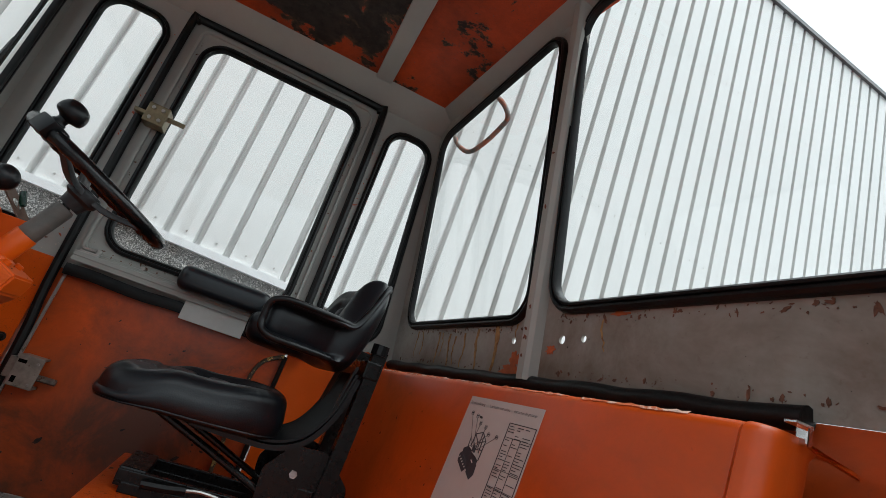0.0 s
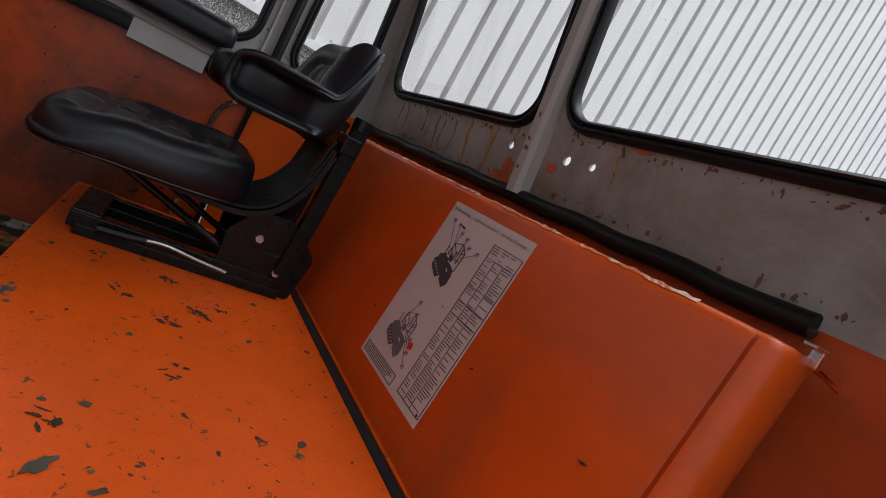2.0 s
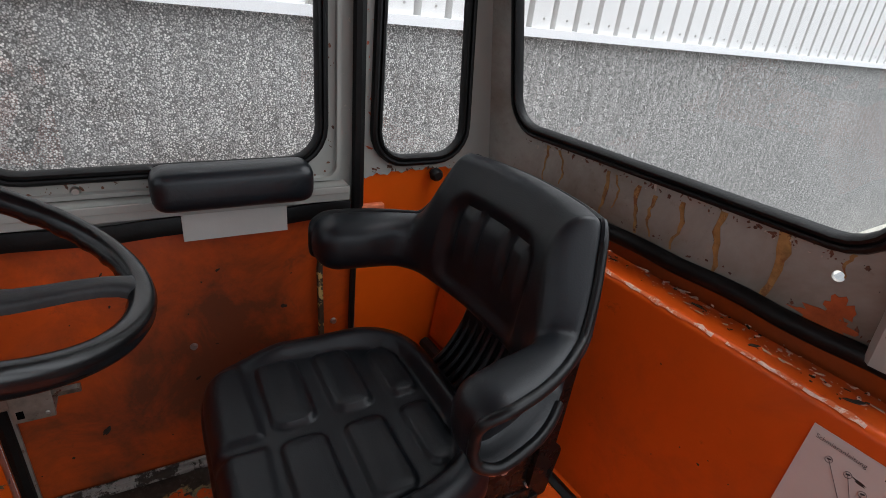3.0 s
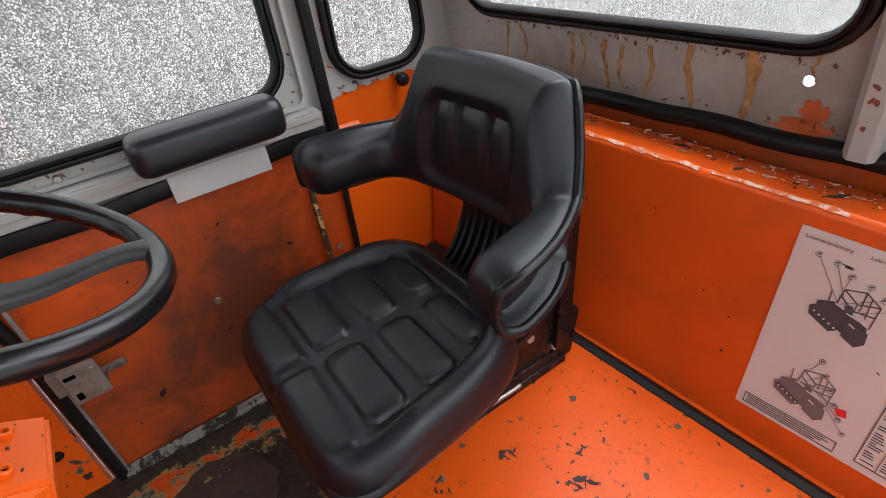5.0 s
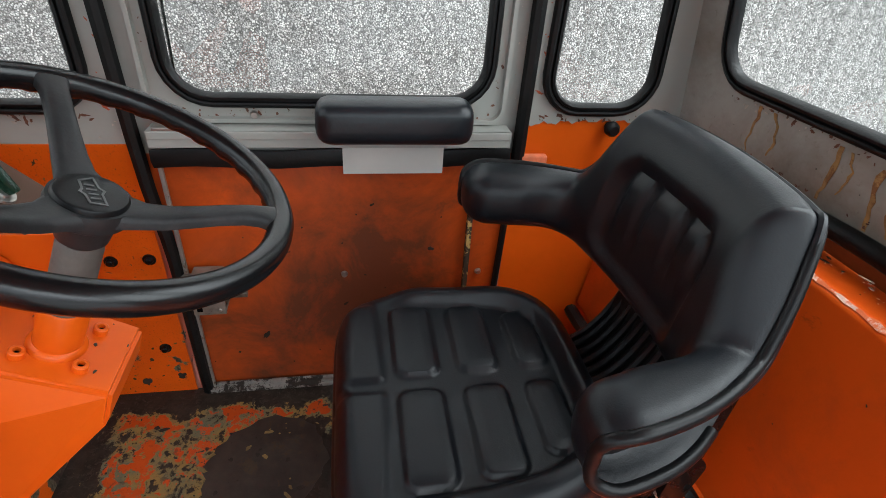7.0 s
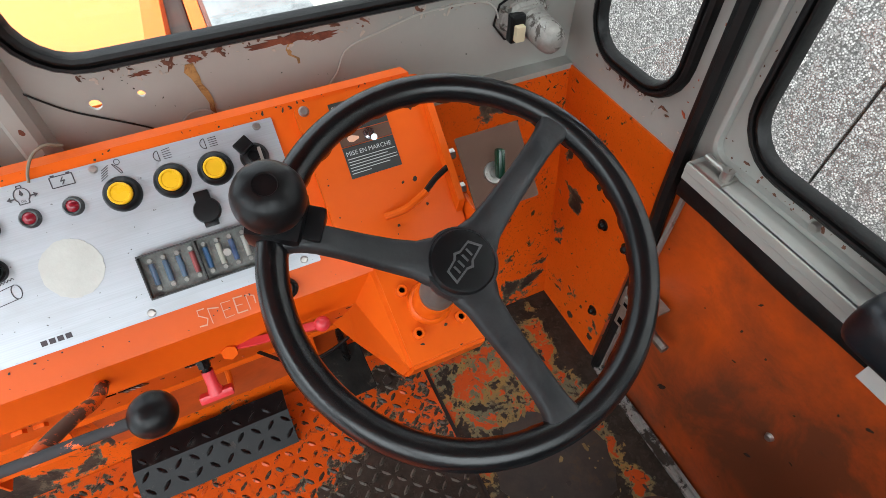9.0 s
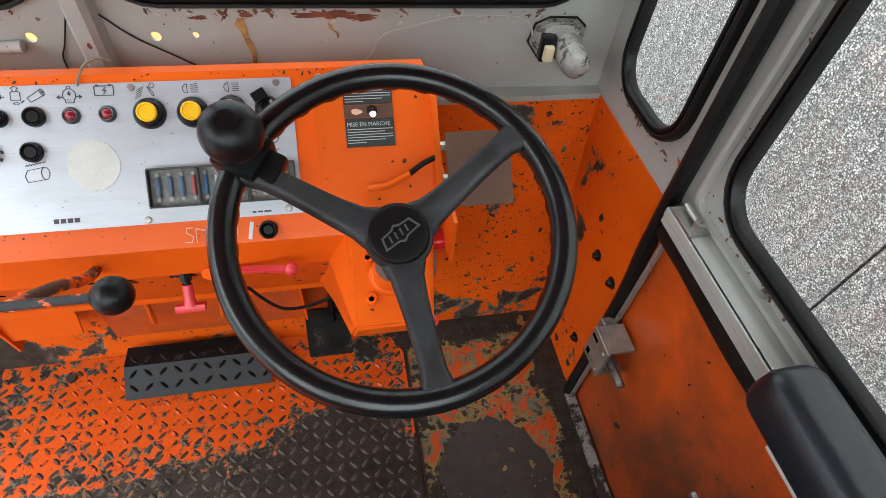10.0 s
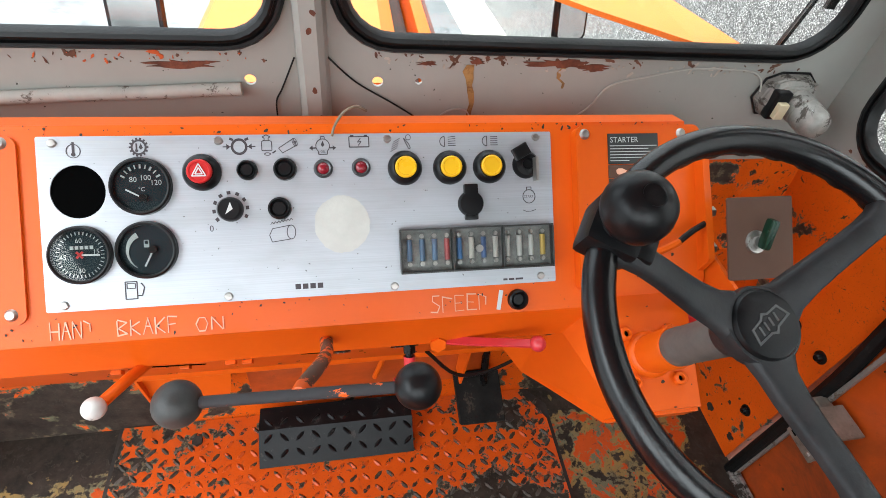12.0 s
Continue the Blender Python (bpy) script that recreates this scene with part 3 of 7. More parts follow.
flakes("chipped_paint", east_fore, SIDE_R, (1.225, -0.05, 1.45, 0.58), 20, (0.001, 0.006), M_dirt_shade, 8, 0.0052)
for y, z in ((1.318, 0.342), (1.241, 0.344), (1.262, 0.085)):
    bm = bmesh.new()
    lathe(bm, [(0.0, 0.012), (0.006, 0.0115), (0.0085, 0.008), (0.009, 0.003), (0.0135, 0.002), (0.014, 0.0)], 16, pose(RX - 0.004, y, z, 0, -90, 0))
    part("bolt", bm, M_blackmetal, east_fore, "black domed bolt", smooth=True)
rng = random.Random(31)
bm = bmesh.new()
for y, z, a, b in ((1.326, -0.024, 0.012, 0.016), (1.243, -0.010, 0.013, 0.013), (1.30, 0.05, 0.006, 0.008), (1.36, 0.42, 0.010, 0.014)):
    blob(bm, SIDE_R, y, z, a, b, 0.0056, rng, 12, 0.5, turn=0.3)
tagged(part("bared_spots", bm, M_dirt_shade, east_fore), kind="stuff")
wall("wall_west", SIDE_L, [(-0.11, BELT), (0.10, BELT), (0.10, 1.575), (1.215, 1.575), (1.215, BELT), (1.57, BELT), (1.57, CEIL + 0.03), (0.02, CEIL + 0.03)], [rounded(rect(1.267, 0.68, 1.46, 1.5), 0.06)], M_grey, "grey painted cab side wall with an open doorway", 0.03)
wall("wall_west_lower", SIDE_L, [(-0.17, -0.11), (0.10, -0.11), (0.10, BELT), (-0.17, BELT)], [], M_orange_dirty_shaded, "orange lower side panel behind the open doorway", 0.03, -0.004)
wall("wall_west_front_lower", SIDE_L, [(1.215, -0.11), (1.57, -0.11), (1.57, BELT), (1.215, BELT)], [], M_orange_worn_shaded, "chipped orange lower side panel at the dashboard", 0.03, 0.004)
front_1 = wall("wall_front_1", FRONT_R, [(MIDX, 0.58), (RX + 0.01, 0.58), (RX + 0.01, CEIL), (MIDX, CEIL)], [W_FR, disc(-0.056, 0.724, 0.0085), disc(0.008, 0.726, 0.0055)], M_grey, "grey painted front wall with rusted window edge", 0.006)
front_2 = wall("wall_front_2", FRONT_L, [(LX, 0.58), (MIDX, 0.58), (MIDX, CEIL), (LX, CEIL)], [W_FL, disc(-0.245, 0.726, 0.0085)], M_grey, "grey painted front wall under the windscreen", 0.006)
kick = wall("wall_front_lower", KICK, rect(LX, FZ, RX, 0.612), [], M_orange_worn_shaded, "chipped and grimy orange bulkhead below the dashboard", 0.03)
flakes("chipped_paint", kick, KICK, (0.36, -0.03, 0.75, 0.59), 60, (0.002, 0.012), M_dirt_shade, 12, 0.0016)
bm = bmesh.new()
sheet(bm, facing(Plane((0, 0, 0.612), (1, 0, 0), (0, 1, 0)), (0, 0, 1)), [(LX, 1.53), (RX, 1.53), (RX, 1.565), (MIDX, 1.592), (LX, 1.565)], (), 0.012)
tagged(part("trim_ledge", bm, M_grey), "grey ledge where the front wall meets the bulkhead", "ledge", kind="structure")
# Only the left corner is seen; the rest is added to stop daylight.
wall("wall_rear_corner", REAR, rect(LX, FZ, RX, 0.645), [], M_orange_dirty_shaded, "dark orange outer rear wall, its unseen part added to keep daylight out", 0.02, -0.012)

# torn edges of the grey paint and rust stains
rng = random.Random(21)
M_stain = mat("rust_stain", (0.34, 0.19, 0.06), 0.6, var=0.3, scale=40.0, bump=0.1, second=(0.20, 0.09, 0.03), second_at=0.55, second_scale=30.0)
M_flake = mat("flaked_rust", (0.16, 0.045, 0.02), 0.75, var=0.4, scale=40.0, bump=0.5, bump_scale=160)


def streaks(parent, plane, places, material, w=0.0012):
    for u, top, low, wid in places:
        bm = bmesh.new()
        n = 9
        left, right = [], []
        for k in range(n):
            f = k / (n - 1)
            x = u + 0.006 * math.sin(5 * f + u * 40) + 0.003 * rng.uniform(-1, 1)
            h = wid * (1 - 0.55 * f) * rng.uniform(0.6, 1.15)
            left.append((x - h, top + (low - top) * f))
            right.append((x + h, top + (low - top) * f))
        sheet(bm, plane, left + right[::-1], (), 0.0006, w)
        part("rust_streak", bm, material, parent)


streaks(rear, REAR, [(0.57, 0.766, 0.681, 0.004), (0.522, 0.765, 0.69, 0.004), (0.398, 0.762, 0.668, 0.006), (0.372, 0.76, 0.69, 0.003), (0.321, 0.757, 0.662, 0.006), (0.287, 0.75, 0.668, 0.005), (0.231, 0.758, 0.663, 0.005),
                     (0.155, 0.768, 0.660, 0.008), (0.062, 0.774, 0.652, 0.012), (-0.025, 0.778, 0.74, 0.003), (-0.32, 0.785, 0.72, 0.003)], M_stain)
streaks(front_1, FRONT_R, [(0.093, 0.757, 0.664, 0.009), (0.24, 0.756, 0.72, 0.004)], M_stain)
for parent, plane, spots in ((rear, REAR, ((0.30, 0.787, 0.05, 0.010), (0.58, 0.785, 0.03, 0.006), (-0.02, 0.664, 0.06, 0.02), (-0.035, 0.69, 0.022, 0.03), (-0.165, 0.72, 0.02, 0.012), (-0.36, 0.79, 0.03, 0.006), (0.62, 0.65, 0.03, 0.01))),
                             (front_1, FRONT_R, ((0.098, 0.762, 0.014, 0.008), (0.237, 0.763, 0.075, 0.009), (0.29, 0.757, 0.04, 0.008), (0.02, 0.757, 0.02, 0.005))),
                             (front_2, FRONT_L, ((-0.33, 0.752, 0.06, 0.008), (-0.165, 0.78, 0.006, 0.03), (-0.17, 0.83, 0.006, 0.02)))):
    bm = bmesh.new()
    for u, v, a, b in spots:
        blob(bm, plane, u, v, a, b, 0.0016, random.Random(int(u * 1000) + 7), 26, 0.6, turn=0.0)
    tagged(part("rust_spots", bm, M_flake if plane is not REAR else mat("bared_orange_primer", (0.42, 0.09, 0.02), 0.6, var=0.25, scale=25.0), parent), kind="stuff")
bm = bmesh.new()
box(bm, (0.752, 0.392, 0.566), (0.770, 0.450, 0.588), 0.003)
tagged(part("steel_tab", bm, mat("flaking_orange_tab", (0.72, 0.20, 0.09), 0.6, var=0.2, scale=30.0)), "flaking orange steel tab on the side wall", "bracket")
bm = bmesh.new()
lathe(bm, [(0.0, 0.034), (0.010, 0.033), (0.015, 0.026), (0.016, 0.016), (0.010, 0.010), (0.009, 0.0)], 20, pose(0.771, 0.262, 0.650, 0, -90, 0))
tagged(part("rubber_stop", bm, M_rubber, smooth=True), "black rubber stop below the quarter window", "rubber stop")

M_rustedge = mat("brown_rust_edge", (0.13, 0.05, 0.025), 0.7, var=0.4, scale=60.0, bump=0.4, bump_scale=160)
M_baredorange = mat("bared_red_orange", (0.42, 0.075, 0.02), 0.5, var=0.2, scale=40.0)
M_pale = mat("bared_pale_filler", (0.46, 0.40, 0.34), 0.7, var=0.2, scale=40.0)
for parent, plane, area, count, m, seed in ((rear, REAR, (-0.05, 0.758, 0.64, 0.774), 90, M_rustedge, 201), (rear, REAR, (-0.85, 0.778, -0.18, 0.795), 80, M_rustedge, 202), (rear, REAR, (-0.02, 0.752, 0.64, 0.766), 26, M_pale, 203),
                                            (rear, REAR, (-0.95, 0.665, 0.70, 0.68), 110, M_rustedge, 204), (front_1, FRONT_R, (-0.06, 0.758, 0.66, 0.772), 70, M_rustedge, 205), (front_1, FRONT_R, (-0.06, 0.748, 0.66, 0.765), 60, M_pale, 206),
                                            (front_2, FRONT_L, (-0.94, 0.755, -0.22, 0.772), 50, M_rustedge, 207), (front_2, FRONT_L, (-0.52, 0.755, -0.24, 0.77), 26, mat("bared_orange_edge", (0.55, 0.10, 0.02), 0.5), 208),
                                            (east, SIDE_R, (0.20, 0.660, 0.42, 0.672), 24, M_rustedge, 209), (east, SIDE_R, (1.27, 0.650, 1.47, 0.664), 24, M_rustedge, 210), (east, SIDE_R, (0.425, 0.68, 0.445, 1.45), 40, M_baredorange, 214), (east, SIDE_R, (1.222, 0.64, 1.245, 1.50), 34, M_baredorange, 215), (east, SIDE_R, (1.222, 0.62, 1.50, 0.66), 24, M_pale, 216)):
    flakes("seal_edge_wear", parent, plane, area, count, (0.0015, 0.008), m, seed, 0.0010, 0.6, 3.0)
for parent, plane, area, seed in ((front_1, FRONT_R, (-0.10, 0.63, 0.70, 0.76), 211), (front_2, FRONT_L, (-0.95, 0.63, -0.20, 0.76), 212), (rear, REAR, (-0.95, 0.65, 0.68, 0.78), 213)):
    flakes("fly_specks", parent, plane, area, 34, (0.0006, 0.0022), M_dirt_shade, seed, 0.0009, 0.5, 1.5)

# ceiling with its lining ribs
bm = bmesh.new()
sheet(bm, ROOF, [(LX - 0.04, -0.045), (RX + 0.05, 0.225), (RX + 0.05, 1.57), (MIDX, 1.64), (LX - 0.04, 1.57)], (), 0.04)
ceiling = tagged(part("ceiling", bm, M_roof), "orange painted cab roof with dark peeled patches", "ceiling", kind="structure")
for name, lo, hi in (("ceiling_rib", (LX, 0.485, CEIL - 0.012), (0.67, 0.550, CEIL + 0.002)), ("ceiling_rib", (MIDX - 0.03, 0.12, CEIL - 0.010), (MIDX + 0.03, 0.49, CEIL + 0.002))):
    bm = bmesh.new()
    box(bm, lo, hi, 0.003)
    tagged(part(name, bm, M_grey, ceiling))
for name, pts in (("trim_cove_east", [(0.665, CEIL), (RX, CEIL - 0.065)]), ("trim_cove_west", [(LX, CEIL - 0.075), (LX + 0.13, CEIL)])):
    bm = bmesh.new()
    (x0, z0), (x1, z1) = pts
    vs = [bm.verts.new((x, y, z)) for y in (0.20 if "east" in name else -0.03, 1.57) for x, z in ((x0, z0), (x1, z1), (x1, z1 + 0.012 if z1 < z0 else z1 + 0.01), (x0, z0 + 0.012))]
    for q in ((0, 1, 2, 3), (4, 5, 6, 7), (0, 1, 5, 4), (1, 2, 6, 5), (2, 3, 7, 6), (3, 0, 4, 7)):
        bm.faces.new([vs[i] for i in q])
    tagged(part(name, bm, M_grey), "grey sloping trim between side wall and roof", "trim", kind="structure")
for name, y0, y1, low in (("trim_cove_rear", 0.125, 0.195, CEIL - 0.03), ("trim_cove_front", 1.46, 1.57, CEIL - 0.04)):
    bm = bmesh.new()
    a = (y0, low) if "rear" in name else (y0, CEIL - 0.001)
    b = (y1, CEIL - 0.001) if "rear" in name else (y1, low)
    k = 0.095 if "rear" in name else 0.0
    vs = [bm.verts.new((x, y + k * x, z + dz)) for x in (LX, RX) for y, z, dz in ((*a, 0), (*b, 0), (*b, 0.012), (*a, 0.012))]
    for q in ((0, 1, 2, 3), (4, 5, 6, 7), (0, 1, 5, 4), (1, 2, 6, 5), (2, 3, 7, 6), (3, 0, 4, 7)):
        bm.faces.new([vs[i] for i in q])
    tagged(part(name, bm, M_grey), "grey trim strip along the roof edge", "trim", kind="structure")

# posts between the windows
for name, plane, u0, v0, v1, wd, dp in (("post_rear", REAR, -0.108, 0.650, CEIL, 0.026, 0.030), ("post_front", FRONT_R, -0.152, 0.63, CEIL, 0.024, 0.034)):
    bm = bmesh.new()
    prof = [(-wd, -0.002), (-wd * 0.8, dp * 0.7), (-wd * 0.45, dp), (wd * 0.45, dp), (wd * 0.8, dp * 0.7), (wd, -0.002)]
    sweep(bm, [plane.at(u0, v0), plane.at(u0, v1)], prof, up=plane.n)
    ob = tagged(part(name, bm, M_grey, smooth=False), "grey folded steel post between two windows", "post", kind="structure")
    bm = bmesh.new()
    for k in range(7):
        blob(bm, plane, u0 + rng.uniform(-0.008, 0.008), v0 + 0.05 + 0.05 * k * rng.random() * 2, 0.007, 0.004, dp + 0.0008, rng, 8, 0.5)
    part("chipped_paint", bm, M_flake, ob)

# windows
for i, (plane, outline, label) in enumerate(((REAR, W_REAR_R, "rear cab window in a black rubber seal"), (REAR, W_REAR_L, "rear cab window in a black rubber seal"), (SIDE_R, W_QR, "narrow quarter window behind the door"),
                                             (SIDE_R, W_QF, "narrow quarter window ahead of the door"), (FRONT_R, W_FR, "windscreen pane in a black rubber seal"), (FRONT_L, W_FL, "windscreen pane in a black rubber seal")), 1):
    win = thing("window_%d" % i, label, "window", kind="structure")
    part("window_seal", gasket(plane, outline, 0.0152, 0.015), M_rubber, win, smooth=True)
    bm = bmesh.new()
    sheet(bm, plane, outline, (), 0.005, -0.008)
    pane = part("pane", bm, M_glass, win, "clear window glass")
    pane.visible_shadow = False

# ---------------------------------------------------------------- door
door = thing("door_1", "closed cab door, grey above and grimy orange below", "door", kind="structure")
bm = bmesh.new()
sheet(bm, SIDE_R, rect(0.462, 0.585, 1.208, 1.568), [W_DOOR], 0.010, -0.006)
part("door_frame", bm, M_grey, door)
bm = bmesh.new()
sheet(bm, SIDE_R, rect(0.462, -0.10, 1.208, 0.585), (), 0.03, -0.006)
M_rubbed = mat("rubbed_door_paint", (0.57, 0.080, 0.005), 0.36, var=0.16, scale=5.0, bump=0.08, second=(0.12, 0.034, 0.014), second_at=0.63, second_scale=5.0, soft=0.20, third=(0.05, 0.03, 0.02), third_at=0.72, third_scale=20.0, rough2=0.34,
               zones=(((0.73, 0.78, 0.30), (0.3, 0.34, 0.34), 0.22), ((0.73, 0.70, 0.12), (0.3, 0.25, 0.22), 0.10), ((0.73, 1.00, 0.06), (0.3, 0.36, 0.36), 0.15)))
low = part("lower_panel", bm, M_rubbed, door, "orange lower door panel rubbed brown")
flakes("chipped_paint", low, SIDE_R, (0.55, -0.05, 1.17, 0.55), 26, (0.003, 0.012), M_dirt_shade, 31, -0.0046)
part("window_seal", gasket(SIDE_R, W_DOOR, 0.0152, 0.015, -0.006), M_rubber, door, smooth=True)
for area, count, m, seed in (((0.505, 0.66, 0.525, 1.50), 36, M_rustedge, 221), ((1.142, 0.66, 1.160, 1.50), 36, M_rustedge, 222), ((0.52, 0.660, 1.15, 0.678), 60, M_rustedge, 223), ((0.47, 0.62, 0.49, 1.45), 26, M_pale, 224)):
    flakes("seal_edge_wear", door, SIDE_R, area, count, (0.0012, 0.006), m, seed, -0.0048, 0.6, 2.5)
bm = bmesh.new()
sheet(bm, SIDE_R, W_DOOR, (), 0.005, -0.016)
pane = part("pane", bm, M_glass, door, "clear door glass")
pane.visible_shadow = False
bm = bmesh.new()                                          # pressed frame inside the door
fr = rounded(rect(0.498, 0.655, 1.168, 1.540), 0.03)
sweep(bm, SIDE_R.loop(fr, -0.006), [(-0.006, 0), (-0.004, 0.010), (0.004, 0.010), (0.006, 0)], closed=True, up=SIDE_R.n)
part("pressed_frame", bm, M_grey, door)
bm = bmesh.new()
box(bm, (0.730, 0.485, 0.632), (0.779, 1.172, 0.648), 0.002)
box(bm, (0.732, 0.485, 0.616), (0.737, 1.172, 0.648), 0.001)
part("ledge", bm, M_grey, door, "grey folded door ledge")
bm = bmesh.new()
sweep(bm, smooth_path([(0.754, 1.178 - 0.70 * k / 9, 0.586 + 0.003 * math.sin(k * 1.7)) for k in range(10)], 3), [(-0.010, -0.014), (-0.013, 0), (-0.010, 0.014), (0.006, 0.018), (0.012, 0), (0.006, -0.018)], up=(0, 0, 1))
part("rail_seal", bm, M_rubber, door, "cracked black rubber rail", smooth=True)
bm = bmesh.new()
loop = [(0.455, 0.575), (0.462, 1.49), (0.485, 1.552), (0.54, 1.566), (1.13, 1.566), (1.195, 1.555), (1.215, 1.49), (1.207, 0.62), (1.190, 0.35), (1.186, -0.07)]
sweep(bm, smooth_path(SIDE_R.loop(loop, 0.008), 5), circle(0.0145, 8), up=(1, 0, 0))
part("edge_seal", bm, M_rubber, door, "black rubber door seal", smooth=True)
bm = bmesh.new()
sweep(bm, smooth_path(SIDE_R.loop([(0.458, 0.55), (0.462, 0.40), (0.466, 0.18), (0.468, -0.04)], 0.004), 4), circle(0.008, 8), up=(1, 0, 0))
part("lower_edge_seal", bm, M_rubber, door, smooth=True)
bm = bmesh.new()
sweep(bm, smooth_path([(0.766, 0.540, -0.05), (0.766, 0.540, 0.12), (0.766, 0.542, 0.33), (0.766, 0.542, 0.455), (0.766, 0.522, 0.512), (0.766, 0.485, 0.538), (0.766, 0.462, 0.550)], 5), [(-0.007, -0.006), (0.007, -0.006), (0.005, 0.004), (-0.005, 0.004)], up=(-1, 0, 0))
edge = part("panel_edge", bm, mat("chipped_yellow_edge", (0.05, 0.035, 0.02), 0.6, var=0.3, scale=20, second=(0.45, 0.33, 0.11), second_at=0.55, second_scale=45.0, soft=0.02), door, "panel edge with chipped yellow primer")
bm = bmesh.new()
box(bm, (0.750, 0.48, FZ - 0.002), (0.769, 1.18, FZ + 0.011), 0.003)
box(bm, (0.763, 0.48, FZ + 0.010), (0.771, 1.18, FZ + 0.021), 0.002)
part("sill_strip", bm, mat("grimy_zinc", (0.30, 0.29, 0.27), 0.5, metal=0.4, var=0.25, scale=14.0, bump=0.2, second=(0.035, 0.028, 0.022), second_at=0.52, second_scale=22.0, soft=0.03), door, "worn metal strip at the door's foot")
bm = bmesh.new()
box(bm, (0.761, 1.168, FZ), (0.770, 1.176, 0.58), 0.001)
part("edge_strip", bm, M_zinc, door)
bm = bmesh.new()
box(bm, (0.668, 0.575, 0.640), (0.748, 0.868, 0.722), 0.034, seg=5)
part("armrest", bm, M_oldvinyl, door, "worn black padded armrest", smooth=True)
bm = bmesh.new()
box(bm, (0.741, 0.620, 0.556), (0.746, 0.822, 0.67), 0.001)
box(bm, (0.69, 0.64, 0.648), (0.752, 0.80, 0.654), 0.001)
part("bracket", bm, mat("light_grey_paint", (0.47, 0.46, 0.43), 0.5, var=0.06), door, "light grey sheet bracket")
lat = part("latch", (lambda b: (box(b, (0.710, 1.090, 0.233), (0.766, 1.156, 0.240), 0.001), box(b, (0.710, 1.092, 0.316), (0.766, 1.154, 0.323), 0.001), box(b, (0.706, 1.088, 0.233), (0.714, 1.156, 0.323), 0.002),
                                 box(b, (0.732, 1.140, 0.248), (0.764, 1.182, 0.308), 0.004), b)[-1])(bmesh.new()), mat("aged_latch_steel", (0.27, 0.25, 0.215), 0.42, metal=0.6, var=0.25, scale=22.0, bump=0.15, second=RUST, second_at=0.64, second_scale=30.0), door, "bare steel door latch")
bm = bmesh.new()
cyl(bm, 0.0095, 0.0, 0.072, 6, m=pose(0.734, 1.116, 0.268, 90, 0, 0))
part("pin", bm, mat("worn_pin_steel", (0.20, 0.185, 0.16), 0.4, metal=0.7, var=0.3, scale=40.0, second=RUST, second_at=0.6, second_scale=40.0), lat)
for y, z, a, b in ((1.140, 0.304, 0.011, 0.005), (1.142, 0.252, 0.006, 0.009)):
    bm = bmesh.new()
    box(bm, (0.7054, y - a, z - b), (0.7075, y + a, z + b), 0.0004)
    part("slot", bm, M_hole, lat)
for y, z in ((1.100, 0.246), (1.100, 0.306)):
    bm = bmesh.new()
    lathe(bm, [(0.0, 0.003), (0.003, 0.0026), (0.0045, 0.0)], 12, pose(0.7062, y, z, 0, -90, 0))
    part("rivet", bm, M_steel, lat)
bm = bmesh.new()
box(bm, (0.704, 1.118, 1.110), (0.766, 1.186, 1.180), 0.004)
box(bm, (0.717, 1.062, 1.140), (0.725, 1.122, 1.156), 0.002)
box(bm, (0.722, 1.184, 1.137), (0.762, 1.225, 1.150), 0.003)
up_lat = part("upper_latch", bm, mat("tarnished_brass", (0.24, 0.20, 0.12), 0.45, metal=0.5, var=0.25, scale=25.0), door, "tarnished brass-coloured slam lock")
for dy, dz in ((1.136, 1.126), (1.166, 1.126), (1.136, 1.163), (1.166, 1.163)):
    bm = bmesh.new()
    cyl(bm, 0.006, 0, 0.006, 10, m=pose(0.704, dy, dz, 0, -90, 0))
    part("rivet", bm, M_steel, up_lat)
bm = bmesh.new()
box(bm, (0.732, 1.105, 0.646), (0.768, 1.160, 0.654), 0.002)
cyl(bm, 0.009, 0, 0.016, 14, m=pose(0.749, 1.115, 0.654))
cyl(bm, 0.005, 0, 0.05, 10, m=pose(0.752, 1.160, 0.662, 90, 0, 0))
part("catch", bm, M_steel, door, "small steel catch on the door ledge")
for dy, dz in ((0.985, 0.665), (0.60, 0.665), (0.83, 0.28), (0.508, 0.274)):
    bm = bmesh.new()
    cyl(bm, 0.009, 0, 0.008, 12, r2=0.006, m=pose(0.779, dy, dz, 0, -90, 0))
    part("bolt", bm, M_steel, door)

# ---------------------------------------------------------------- seat platform and the panel behind the seat
plat = thing("seat_platform", "orange steel seat platform with chipped paint", "platform", kind="structure")
bm = bmesh.new()
box(bm, (-0.98, 0.02, FZ), (0.60, 0.778, 0.17), 0.008)
deck = part("deck", bm, worn("chipped_deck_paint", (0.60, 0.080, 0.003), (0.10, 0.085, 0.055), (0.05, 0.04, 0.03), 0.70, 0.02, 16.0, chips=0.62, zones=(((-0.75, 0.75, 0.17), (0.3, 0.2, 0.2), 0.10), ((0.1, 0.75, 0.17), (0.6, 0.05, 0.2), 0.06))), plat)
flakes("chipped_paint", deck, DECK, (-0.85, 0.22, 0.55, 0.765), 64, (0.0012, 0.007), M_dirt_shade, 41, 0.001, 0.75, 2.4)
rng = random.Random(44)
bm = bmesh.new()
for u, v in ((0.035, 0.43), (-0.02, 0.47), (0.10, 0.52), (-0.08, 0.52), (-0.03, 0.60), (0.12, 0.66), (-0.25, 0.50), (-0.42, 0.62)):
    for k in range(rng.randint(4, 9)):
        blob(bm, DECK, u + rng.gauss(0, 0.014), v + rng.gauss(0, 0.009), 0.002 + 0.015 * rng.random() ** 2, 0.002 + 0.009 * rng.random() ** 2, 0.0012 + 0.0002 * k, rng, 14, 0.75)
